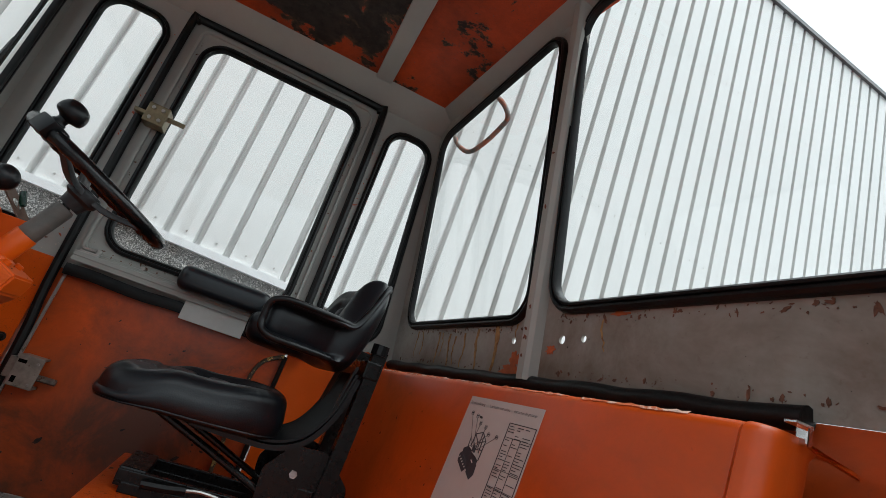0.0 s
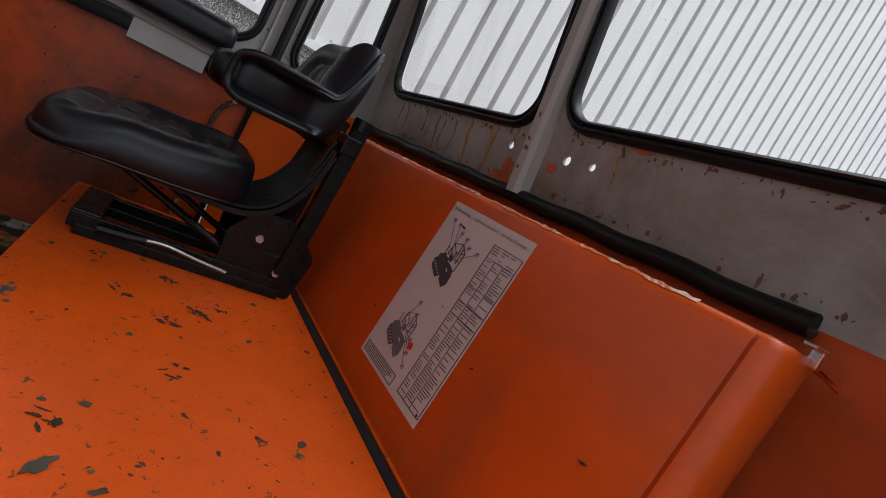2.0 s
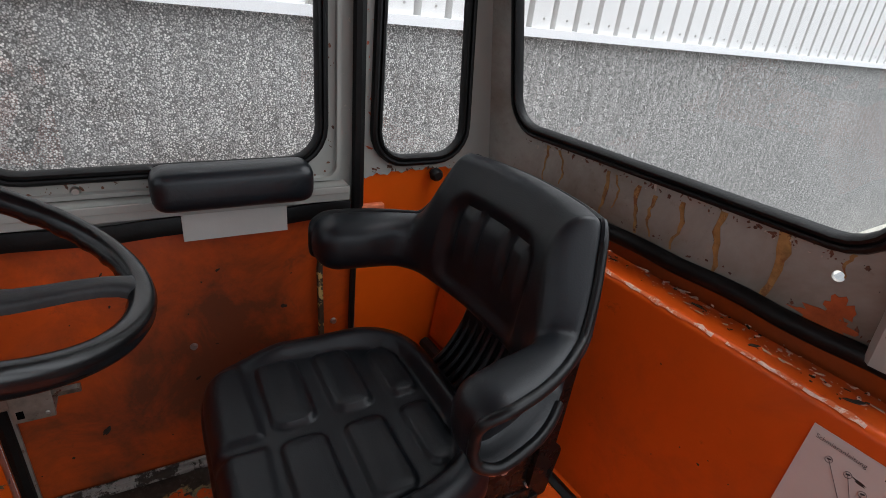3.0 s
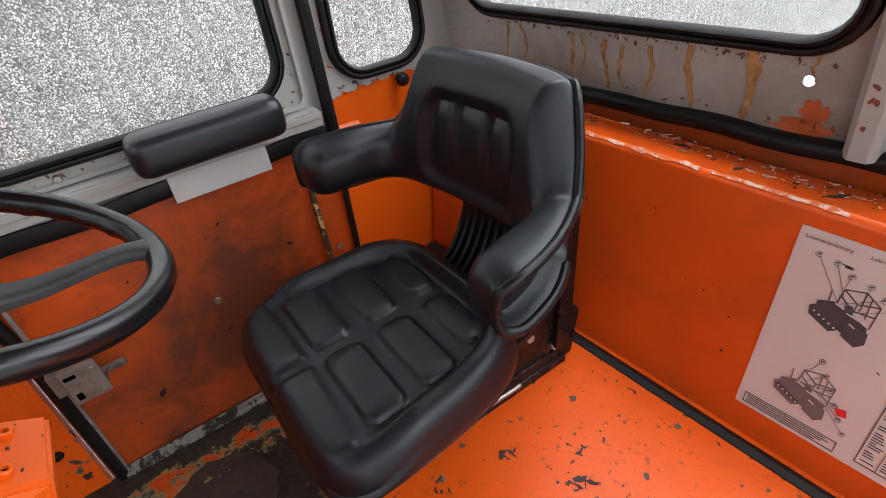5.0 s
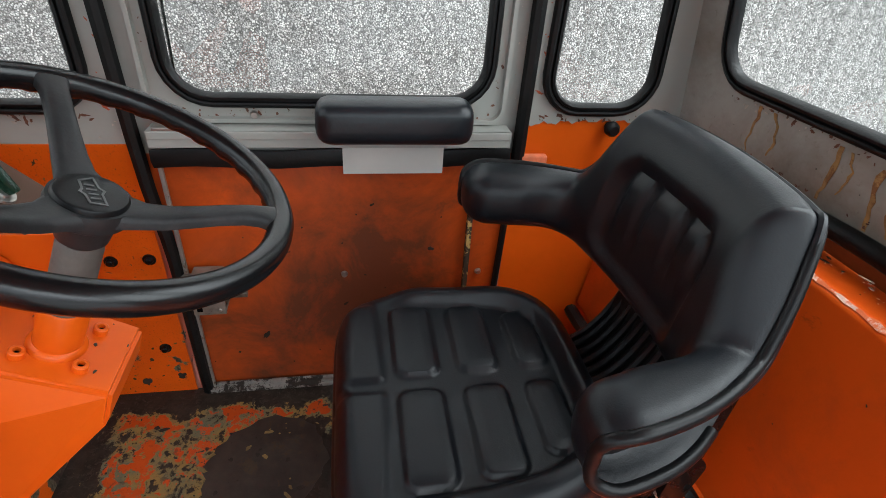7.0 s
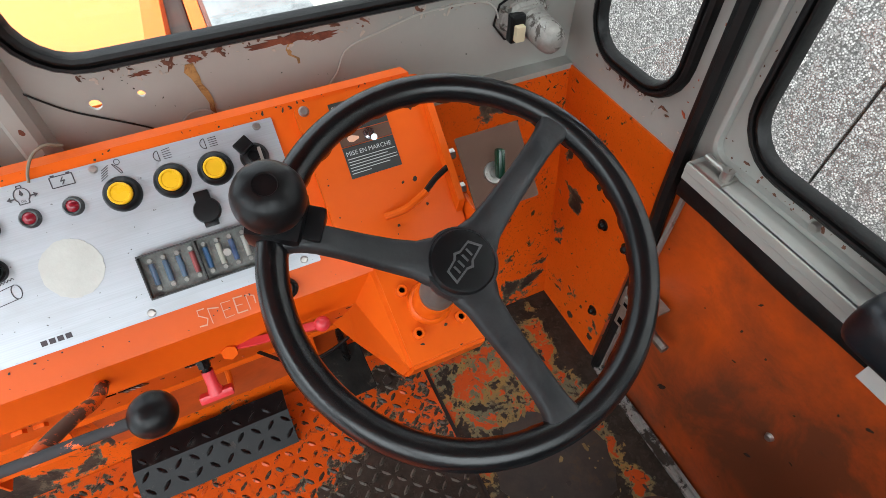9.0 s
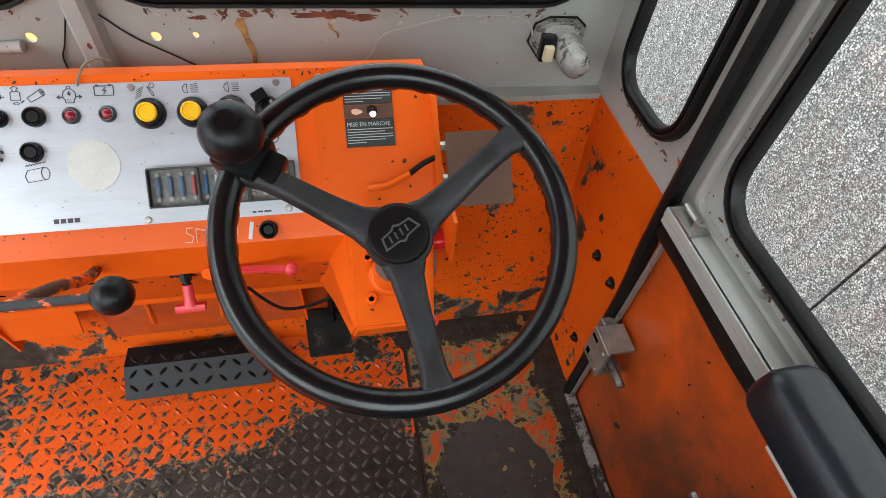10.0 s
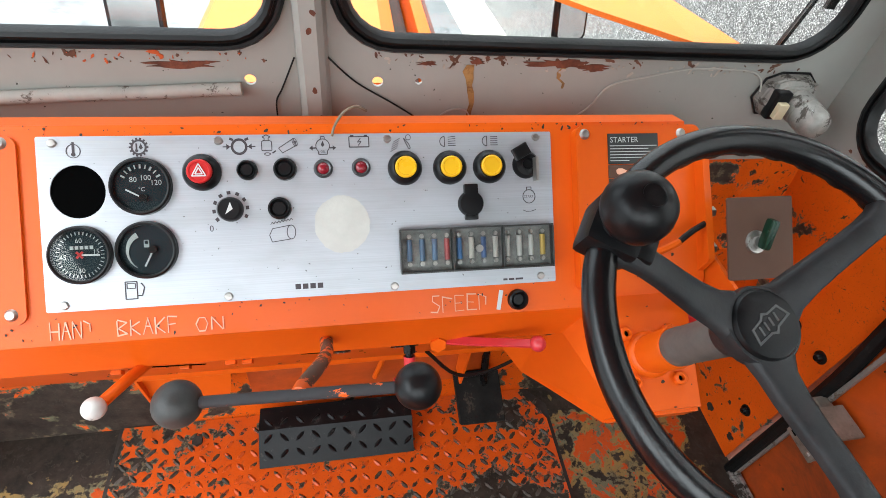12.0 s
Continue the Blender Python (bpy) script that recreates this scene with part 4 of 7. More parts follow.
tagged(part("peeled_spots", bm, M_dirt_shade, deck), kind="stuff")
flakes("bared_metal", deck, DECK, (-0.6, 0.24, 0.3, 0.755), 20, (0.006, 0.020), mat("grey_bare_metal", (0.060, 0.052, 0.038), 0.6, var=0.3, scale=30.0), 43, 0.0018, 0.55, 1.5)
# A black strip stands for the dark gap between deck and panel.
bm = bmesh.new()
sweep(bm, [PANEL.at(x, -0.012, 0.022) for x in (-0.72, -0.4, 0.0, 0.4, 0.75)], circle(0.017, 8), up=(0, 0, 1))
part("joint_seal", bm, M_rubber, plat, "black strip standing for the dark gap along the joint", smooth=True)

bm = bmesh.new()
prof = [(0.0, 0.0)] + [(0.0, 0.429)] + [(-0.014 + 0.014 * math.cos(a), 0.429 + 0.014 * math.sin(a)) for a in (0.4, 0.8, 1.2, 1.57)] + [(-0.095, 0.443), (-0.095, 0.439), (-0.016, 0.438), (-0.006, 0.428), (-0.006, 0.0)]
rings = []
stations = [(-0.744, -0.066), (-0.749, -0.050), (-0.750, -0.034), (-0.747, -0.018), (-0.740, -0.006), (-0.730, 0.001), (-0.720, 0.003), (-0.712, -0.003), (-0.706, 0.0)] + [(-0.706 + 1.47 * k / 6, 0.0) for k in range(1, 7)]
for x, back in stations:
    rings.append([bm.verts.new(PANEL.at(x, h, w + back + 0.0)) for w, h in prof])
for a, b in zip(rings, rings[1:]):
    for k in range(len(prof)):
        bm.faces.new((a[k], a[(k + 1) % len(prof)], b[(k + 1) % len(prof)], b[k]))
bm.faces.new(rings[0])
bm.faces.new(rings[-1][::-1])
rp = tagged(part("rear_panel", bm, M_panel, smooth=True), "orange steel panel behind the seat with chipped top edge", "panel", kind="structure")
TOPEDGE = facing(Plane(PANEL.at(0, 0.443, -0.026), PANEL.at(1, 0, 0) - PANEL.at(0, 0, 0), PANEL.at(0, 0, 0) - PANEL.at(0, 0, 1)), (0, 0, 1))
# Pale flakes stand for chipped paint and for daylight along the flange.
flakes("chipped_paint", rp, TOPEDGE, (-0.64, 0.018, 0.70, 0.078), 300, (0.0015, 0.009), mat("chalky_daylit_edge", (0.62, 0.40, 0.32), 0.6, var=0.3, scale=40), 51, 0.0004, 0.5, 2.5)
FOLD = facing(Plane(PANEL.at(0, 0.4390, -0.0040), PANEL.at(1, 0, 0) - PANEL.at(0, 0, 0), PANEL.at(0, 0.7, -0.7) - PANEL.at(0, 0, 0)), (0, 0.7, 0.7))
# The pale band paints in both the bared edge and its daylit streak.
rng = random.Random(54)
bm = bmesh.new()
wave = [(-0.64 + 1.34 * k / 120, 0.0035 + 0.005 * rng.random() ** 3, -0.0005 - 0.004 * rng.random() ** 3) for k in range(121)]
for a, b in ((0, 18), (21, 40), (44, 61), (63, 90), (93, 120)):
    sheet(bm, FOLD, [(u, lo) for u, hi, lo in wave[a:b + 1]] + [(u, hi) for u, hi, lo in wave[a:b + 1]][::-1], (), 0.0006, 0.0008)
tagged(part("bared_fold", bm, mat("chalky_daylit_fold", (0.62, 0.40, 0.31), 0.6, var=0.3, scale=40, second=(0.45, 0.09, 0.02), second_at=0.47, second_scale=30.0, soft=0.03, third=DIRT, third_at=0.68, third_scale=60.0), rp), kind="stuff")
flakes("grime_spots", rp, TOPEDGE, (-0.64, 0.004, 0.70, 0.070), 90, (0.002, 0.012), M_dirt_shade, 52, 0.0008, 0.5, 2.5)
flakes("scratches", rp, PANEL, (-0.64, 0.03, 0.60, 0.38), 26, (0.002, 0.007), M_dirt_shade, 53, 0.0012, 0.6, 3.0)
bm = bmesh.new()
pts = [REAR.at(0.75 - 1.445 * k / 24, 0.645 + 0.002 * math.sin(k * 1.9), 0.008 + 0.002 * math.sin(k * 1.1)) for k in range(25)]
sweep(bm, smooth_path(pts, 2), circle(0.016, 12), up=(0, 0, 1))
tagged(part("rubber_tube", bm, M_rubber, smooth=True), "black rubber tube sealing the rear wall's lower edge", "rubber seal", kind="structure")
bm = bmesh.new()
box(bm, (-0.007, -0.004, -0.010), (0.007, 0.004, 0.010), 0.002)
box(bm, (-0.007, -0.004, 0.008), (0.007, 0.022, 0.012), 0.001)
tagged(part("steel_clip", bm, M_chrome, at=Matrix.Translation(PANEL.at(-0.752, 0.446, -0.045))), "bright steel clip at the end of the rear panel", "clip")

# lubrication chart
chart = thing("wall_chart", "old paper lubrication chart stuck on the orange rear panel", "chart")
PU0, PV1 = -0.103, 0.410         # the sheet hangs with its head up, seen from the cab
CHART = Plane(PANEL.at(PU0, PV1, 0.0015), -PANEL.u.normalized(), -PANEL.v.normalized())
CHART.n = PANEL.n
CW, CH = 0.266, 0.350
bm = bmesh.new()
sheet(bm, CHART, rect(0, 0, CW, CH), (), 0.0008)
part("sheet", bm, M_paper, chart)


PAGE = Plane(CHART.o, CHART.u, -CHART.v)
PAGE.n = PANEL.n
for words, size, u in (("Schmieranleitung", 0.0088, 0.008), ("Lubrication instructions", 0.0080, 0.088), ("Instruction de graissage", 0.0078, 0.178)):
    bm = bmesh.new()
    text_mesh(bm, words, size, PAGE, u, -0.016, 0.001)
    part("heading", bm, M_ink, chart)
rngc = random.Random(77)
M_greyink = mat("grey_ink", (0.13, 0.10, 0.10), 0.7, bump=0.0)
for cx, cy, dark in ((0.088, 0.108, True), (0.085, 0.262, False)):
    ink = M_ink if dark else M_greyink

    def poly(name, pts, z=0.001):                          # a machine, drawn as plain shapes
        bm = bmesh.new()
        sheet(bm, PAGE, [(cx + x * 0.0009, -(cy + y * 0.0009)) for x, y in pts], (), 0.0006, z)
        part(name, bm, ink, chart)
    poly("machine_outline", [(-40, -6), (-18, -15), (34, 8), (36, 32), (24, 40), (-2, 30), (-38, 9)])
    poly("track_outline", [(-47, 8), (-40, 2), (-4, 20), (-1, 33), (-10, 40), (-44, 23)], 0.0014)
    poly("engine_outline", [(10, 8), (38, 16), (40, 36), (29, 48), (7, 37)], 0.0016)
    poly("seat_outline", [(-4, -16), (6, -19), (10, -4), (0, -2)], 0.0016)
    roof = ((-12, -41), (15, -49), (38, -33), (10, -25))
    foot = ((-14, -13), (16, -17), (36, 8), (9, 5))
    for a, b in [*zip(roof, roof[1:] + roof[:1]), *zip(roof, foot), ((-13, -28), (9, -11)), ((9, -11), (37, -14)), ((-25, -12), (-27, -33)), ((24, -41), (26, -6))]:
        bm = bmesh.new()
        bar(bm, PAGE, cx + a[0] * 0.0009, -(cy + a[1] * 0.0009), cx + b[0] * 0.0009, -(cy + b[1] * 0.0009), 0.0013, 0.0012)
        part("cab_line", bm, ink, chart)
    for k in range(5):                                     # rollers and lights on the machine
        bm = bmesh.new()
        ring2d(bm, PAGE, cx - 0.034 + 0.0075 * k, -(cy + 0.012 + 0.0035 * k), 0.0, 0.0042, 0.0024, 12, 0.0006)
        part("roller_outline", bm, M_ink, chart)
        bm = bmesh.new()
        ring2d(bm, PAGE, cx - 0.034 + 0.0075 * k, -(cy + 0.012 + 0.0035 * k), 0.0, 0.0016, 0.0030, 8, 0.0006)
        part("roller_hub", bm, M_paper, chart)
    for dx, dy, wd in ((-0.014, -0.012, 0.012), (0.002, -0.004, 0.016), (0.010, 0.010, 0.008)):
        bm = bmesh.new()
        bar(bm, PAGE, cx + dx, -(cy + dy), cx + dx + wd, -(cy + dy + 0.004), 0.0016, 0.0026)
        part("panel_line", bm, M_paper, chart)
    for k in range(6):
        x, y = cx - 0.058 + 0.024 * k + rngc.uniform(-0.004, 0.004), cy - 0.072 + 0.006 * k + rngc.uniform(-0.006, 0.006)
        if not dark:
            x, y = cx + 0.005 + 0.012 * k, cy - 0.065 + 0.021 * k
        bm = bmesh.new()
        bar(bm, PAGE, x, -y, cx + rngc.uniform(-0.02, 0.02), -(cy - 0.01), 0.0004, 0.001)
        part("pointer_line", bm, M_greyink, chart)
        bm = bmesh.new()
        ring2d(bm, PAGE, x, -y, 0.0042, 0.0046, 0.001, 14)
        part("callout_ring", bm, M_greyink, chart)
        bm = bmesh.new()
        bar(bm, PAGE, x - 0.0022, -y, x + 0.0022, -y + 0.0015, 0.0016, 0.0012)
        part("callout_mark", bm, M_ink, chart)
bm = bmesh.new()
sheet(bm, PAGE, [(0.128, -0.262), (0.142, -0.258), (0.146, -0.270), (0.134, -0.274)], (), 0.0006, 0.0016)
part("red_mark", bm, M_red, chart)
bm = bmesh.new()
for a, b, c, d in ((0.178, 0.035, 0.262, 0.335), (0.012, 0.322, 0.15, 0.342)):
    for p, q in (((a, b), (c, b)), ((c, b), (c, d)), ((c, d), (a, d)), ((a, d), (a, b))):
        bar(bm, PAGE, p[0], -p[1], q[0], -q[1], 0.0012)
for y in (0.06, 0.115, 0.145, 0.17):
    bar(bm, PAGE, 0.178, -y, 0.262, -y, 0.0009)
for x in (0.205, 0.23):
    bar(bm, PAGE, x, -0.06, x, -0.335, 0.0007)
for k in range(60):
    y = 0.040 + 0.005 * k * 0.97
    if y < 0.333:
        for x0, x1 in ((0.182, 0.202), (0.208, 0.228), (0.233, 0.258)):
            if rngc.random() < 0.7:
                bar(bm, PAGE, x0, -y, x0 + (x1 - x0) * rngc.uniform(0.4, 1), -y, 0.0013)
for y in (0.326, 0.330, 0.334, 0.338):
    bar(bm, PAGE, 0.016, -y, 0.144 * rngc.uniform(0.85, 1.0), -y, 0.0011)
tagged(part("small_print", bm, M_ink, chart), kind="stuff")

# grab handle at the rear window
bm = bmesh.new()
sweep(bm, smooth_path([REAR.at(0.735, 1.60, -0.036), REAR.at(0.715, 1.545, -0.055), REAR.at(0.650, 1.500, -0.082), REAR.at(0.555, 1.515, -0.098), REAR.at(0.455, 1.540, -0.100), REAR.at(0.393, 1.548, -0.088), REAR.at(0.397, 1.590, -0.068), REAR.at(0.43, 1.640, -0.036)], 5), circle(0.0095, 10), up=(0, 0, 1))
tagged(part("grab_handle", bm, mat("worn_grey_handle", (0.12, 0.11, 0.10), 0.45, var=0.2, second=(0.35, 0.10, 0.05), second_at=0.52, second_scale=10.0), smooth=True), "bent steel grab handle with worn paint outside the rear window", "grab handle")

# ---------------------------------------------------------------- driver's seat
SX = 0.297
seat = thing("driver_seat", "black vinyl tractor seat with wrap-round armrests on the orange platform", "seat", pose(SX, 0.019, 0.17))


def smoothstep(a, b, x):
    t = min(1, max(0, (x - a) / (b - a)))
    return t * t * (3 - 2 * t)


def inside(x, y, x0, x1, y0, y1, r=0.020):
    """Distance to a rounded pad's outline, negative inside it."""
    dx, dy = max(x0 + r - x, x - x1 + r, 0), max(y0 + r - y, y - y1 + r, 0)
    return math.hypot(dx, dy) - r


PADS = [(0.013, 0.176, 0.034, 0.106), (0.013, 0.170, -0.060, 0.008), (0.013, 0.146, -0.142, -0.086)]
PADS += [(-b, -a, c, d) for a, b, c, d in PADS]


def cushion_top(X, Y, e):
    """Height of the cushion's top; e runs from 0 at its middle to 1 at its rim."""
    h = 0.252 - 0.02 * Y
    rim = smoothstep(0.75, 0.85, e) * smoothstep(0.14, 0.04, Y)
    h += 0.030 * rim * (0.7 + 0.3 * smoothstep(0.0, -0.12, Y))
    d = min(inside(X, Y, *q) for q in PADS)
    flat = 1 - rim
    h += 0.0078 * (1 - smoothstep(-0.007, 0.0025, d)) * flat + 0.0030 * (1 - smoothstep(-0.032, 0.0, d)) * flat
    gone = smoothstep(0.94, 0.84, abs(X) / 0.212)
    h += 0.0060 * smoothstep(0.114, 0.130, Y - 0.25 * X * X) * smoothstep(0.005, 0.018, abs(X)) * gone
    k = max(0, (e - 0.84) / 0.16)
    h -= (0.036 + 0.012 * smoothstep(0.05, 0.15, Y)) * (1 - math.sqrt(max(0, 1 - k * k)))
    return h


bm = bmesh.new()
N = 132
rows = []
for j in range(N + 1):
    row = []
    for i in range(N + 1):
        u, v = 2 * i / N - 1, 2 * j / N - 1
        u, v = math.copysign(1 - (1 - abs(u)) ** 1.35, u), math.copysign(1 - (1 - abs(v)) ** 1.35, v)
        e = max(abs(u), abs(v))
        q = 6.0 if v > 0 else 3.6
        f = e / (abs(u) ** q + abs(v) ** q) ** (1 / q) if e > 0 else 0
        x, y = u * f, v * f
        wide = 0.236 - 0.024 * smoothstep(0.55, -1, y)
        X, Y = x * wide, y * 0.196
        row.append(bm.verts.new((X, 0.625 + Y, cushion_top(X, Y, e))))
    rows.append(row)
for j in range(N):
    for i in range(N):
        bm.faces.new((rows[j][i], rows[j][i + 1], rows[j + 1][i + 1], rows[j + 1][i]))
edge = [rows[0][i] for i in range(N)] + [rows[j][N] for j in range(N)] + [rows[N][N - i] for i in range(N)] + [rows[N - j][0] for j in range(N)]
prev = edge
for k, (grow, low) in enumerate(((1.012, 0.14), (1.022, 0.32), (1.024, 0.52), (1.014, 0.70), (0.992, 0.84), (0.955, 0.94), (0.90, 1.0), (0.6, 1.0))):
    ring = []
    for q in edge:
        bottom = 0.180
        ring.append(bm.verts.new((q.co.x * grow, 0.625 + (q.co.y - 0.625) * grow, q.co.z + (bottom - q.co.z) * low)))
    for a in range(len(edge)):
        b = (a + 1) % len(edge)
        bm.faces.new((prev[a], prev[b], ring[b], ring[a]))
    prev = ring
    if k == 4:
        seam_at = [tuple(q.co) for q in ring[::4]]
bm.faces.new(prev)
cushion = part("cushion", bm, M_vinyl, seat, smooth=True)
bm = bmesh.new()
sweep(bm, seam_at, circle(0.0028, 6), closed=True)
part("piping", bm, M_vinyl, cushion, smooth=True)

# backrest that runs round into two arms
half_plan = [(0.262, 0.585, 0), (0.258, 0.535, 0), (0.240, 0.470, 0), (0.205, 0.422, 0), (0.150, 0.391, 0), (0.075, 0.378, 0)]
plan = smooth_path([(-x, y, z) for x, y, z in half_plan] + [(0, 0.375, 0)] + half_plan[::-1], 16)
bm = bmesh.new()
rings = []
n = len(plan)
K = 72


def back_heights(i):
    s = abs(2 * i / (n - 1) - 1)                           # 0 at the back's middle, 1 at an arm's tip
    lo = 0.372 + 0.012 * smoothstep(0.24, 0.60, s)
    hi = 0.484 + 0.134 * (1 - smoothstep(0.37, 0.53, s)) + 0.006 * (1 - s)
    shrink = 1.0 if s < 0.84 else math.sqrt(max(0.004, 1 - ((s - 0.84) / 0.16) ** 2))
    th = (0.036 + 0.017 * (1 - smoothstep(0.3, 0.6, s)) + 0.018 * smoothstep(0.50, 0.75, s)) * shrink + 0.002
    return s, (lo + hi) / 2, (hi - lo) / 2 * (0.12 + 0.88 * shrink), th


def back_point(i, x, z):
    """A point of the back, x metres outward from its middle line and at height z, leaning and narrowing as the back does."""
    p, a, b = plan[i], plan[max(i - 1, 0)], plan[min(i + 1, n - 1)]
    t = (b - a).normalized()
    out = Vector((t.y, -t.x, 0))                           # away from the sitter
    if out.dot(Vector((p.x, p.y - 0.5, 0))) < 0:
        out = -out
    q, s = p + out * x, back_heights(i)[0]
    return Vector((q.x * (1 - 0.09 * smoothstep(0.48, 0.62, z)), q.y - 0.19 * (z - 0.29) * (1 - smoothstep(0.45, 0.75, s)), z))


for i, p in enumerate(plan):
    s, mid, half, th = back_heights(i)
    bowl = smoothstep(0.42, 0.54, s) * smoothstep(0.985, 0.93, s)
    ring = []
    for k in range(K):
        a = 2 * math.pi * k / K
        c, d = math.cos(a), math.sin(a)
        x = math.copysign(abs(c) ** 0.78, c) * th * (1.0 if c < 0 else 0.75)
        z = mid + math.copysign(abs(d) ** 0.76, d) * half
        if c > 0:                                           # hollow outer side of the arms
            x -= 0.040 * bowl * (1 - smoothstep(0.50, 0.80, abs(d)))
        if c < -0.15:                                       # the sunk middle panel and its three upright pads
            sunk = 1 - smoothstep(-0.024, 0.008, inside(p.x, z, -0.130, 0.130, 0.398, 0.572, 0.045))
            x += 0.015 * sunk
            for m0, hw in ((-0.074, 0.022), (0.0, 0.032), (0.074, 0.022)):
                x -= 0.0075 * smoothstep(0.435, 0.505, z) * (1 - smoothstep(-0.008, 0.003, inside(p.x, z, m0 - hw, m0 + hw, 0.418, 0.552, 0.015)))
        ring.append(bm.verts.new(back_point(i, x, z)))
    rings.append(ring)
for a, b in zip(rings, rings[1:]):
    for k in range(K):
        bm.faces.new((a[k], a[(k + 1) % K], b[(k + 1) % K], b[k]))
bm.faces.new(rings[0])
bm.faces.new(rings[-1][::-1])
back = part("backrest", bm, M_vinyl, seat, smooth=True, at=pose(0.032, 0, 0, 0, 0, 2.5))


for side in (-1, 1):                                        # the shell's raised lip: down the back's side, round the arm and back below it
    lip = []
    for s0, e in [(0.36 + 0.05 * k, 0.86) for k in range(13)] + [(0.975, 0.5), (0.982, 0.0), (0.975, -0.5)] + [(0.96 - 0.05 * k, -0.86) for k in range(9)]:
        i = round((1 + side * s0) / 2 * (n - 1))
        s, mid, half, th = back_heights(i)
        lip.append(back_point(i, 0.75 * th * 0.66 + 0.002, mid + half * e))
    bm = bmesh.new()
    sweep(bm, smooth_path(lip, 4), circle(0.0075, 10), up=(side, 0, 0))
    part("arm_rim", bm, M_plastic, back, "raised black rim of the arm shell", smooth=True)
bm = bmesh.new()
top = []
for i in range(16, n - 16, 4):
    s, mid, half, th = back_heights(i)
    top.append(back_point(i, 0.026, mid + half - 0.012))
sweep(bm, smooth_path(top, 3), circle(0.006, 8), up=(0, 0, 1))
part("piping", bm, M_vinyl, back, smooth=True)

# shell, frame and suspension under it
bm = bmesh.new()
arcp = smooth_path([(0, 0.62, 0.174), (0, 0.52, 0.169), (0, 0.43, 0.172), (0, 0.365, 0.205), (0, 0.32, 0.28), (0, 0.30, 0.37)], 5)
sweep(bm, arcp, [(-0.140, -0.006), (0.140, -0.006), (0.140, 0.006), (-0.140, 0.006)], up=(0, 0.3, 1))
shell = part("shell", bm, M_plastic, seat, "curved black plastic seat shell")
for x in (-0.128, -0.106, -0.084, -0.062, -0.04, -0.018, 0.004, 0.026, 0.048, 0.07, 0.092, 0.114, 0.132):
    bm = bmesh.new()
    sweep(bm, [q + Vector((x, 0.006, 0.012)) for q in arcp[8:]], circle(0.006, 6), up=(1, 0, 0))
    part("groove", bm, M_plastic, shell, smooth=True)
bm = bmesh.new()
for k in range(17):
    x = -0.128 + 0.016 * k
    a = [bm.verts.new((x, 0.322 + 0.6 * x * x - 0.17 * (z - 0.25) + d, z)) for z in (0.25, 0.30, 0.35, 0.40) for d in (0.0, 0.008)]
    if k:
        for i in (0, 2, 4):
            bm.faces.new((b[i], a[i], a[i + 2], b[i + 2]))
            bm.faces.new((b[i + 1], b[i + 3], a[i + 3], a[i + 1]))
        bm.faces.new((b[0], b[1], a[1], a[0]))
        bm.faces.new((b[6], a[6], a[7], b[7]))
    if k in (0, 16):
        for i in (0, 2, 4):
            bm.faces.new((a[i], a[i + 1], a[i + 3], a[i + 2]))
    b = a
part("lumbar_shell", bm, M_plastic, seat, "black plastic shell below the backrest", smooth=True)
for x in (-0.094, 0.094):
    bm = bmesh.new()
    P2 = Plane((x, 0, 0), (0, 1, 0), (0, 0, 1))
    sheet(bm, P2, rounded([(0.245, 0.005), (0.425, 0.005), (0.435, 0.12), (0.385, 0.185), (0.30, 0.19), (0.225, 0.12)], [0.01, 0.01, 0.03, 0.04, 0.05, 0.03]), (), 0.005)
    plate = part("side_plate", bm, M_blackmetal, seat)
    for y, z in ((0.363, 0.124), (0.296, 0.060)):
        bm = bmesh.new()
        s = -1 if x < 0 else 1
        cyl(bm, 0.0125, 0, 0.004, 20, m=pose(x, y, z, 0, s * 90, 0))
        cyl(bm, 0.0095, 0.004, 0.012, 6, m=pose(x, y, z, 0, s * 90, 0))
        part("bolt", bm, mat("zinc_plated_bolt", (0.55, 0.55, 0.54), 0.38, metal=0.7, var=0.3, scale=60.0), plate, "bright zinc-plated bolt")
    bm = bmesh.new()
    sweep(bm, [(x * 0.9, 0.72, 0.182), (x * 0.9, 0.56, 0.122), (x * 0.9, 0.38, 0.05)], circle(0.0085, 10), up=(1, 0, 0))
    part("scissor_arm", bm, M_blackmetal, seat)
    bm = bmesh.new()
    box(bm, (x - 0.014, 0.27, 0.0), (x + 0.014, 0.70, 0.022), 0.002)
    box(bm, (x - 0.010, 0.29, 0.020), (x + 0.010, 0.715, 0.045), 0.002)
    part("slide_rail", bm, M_blackmetal, seat)
    bm = bmesh.new()
    sweep(bm, [(x, 0.285, 0.06), (x, 0.275, 0.20), (x, 0.262, 0.455)], [(-0.018, -0.018), (0.018, -0.018), (0.018, 0.018), (-0.018, 0.018)], up=(0, 0.97, 0.2))
    part("back_frame", bm, M_blackmetal, seat)
for lo, hi in (((-0.10, 0.30, 0.012), (0.10, 0.34, 0.10)), ((-0.10, 0.66, 0.010), (0.10, 0.715, 0.05)), ((-0.115, 0.250, 0.38), (0.115, 0.29, 0.425))):
    bm = bmesh.new()
    box(bm, lo, hi, 0.004)
    part("cross_member", bm, M_blackmetal, seat)
bm = bmesh.new()
sweep(bm, smooth_path([(-0.112, 0.60, 0.030), (-0.118, 0.54, 0.042), (-0.116, 0.47, 0.034), (-0.112, 0.40, 0.026)], 4), circle(0.0045, 8))
part("slide_lever", bm, M_steel, seat, "chrome seat slide lever", smooth=True)
bm = bmesh.new()
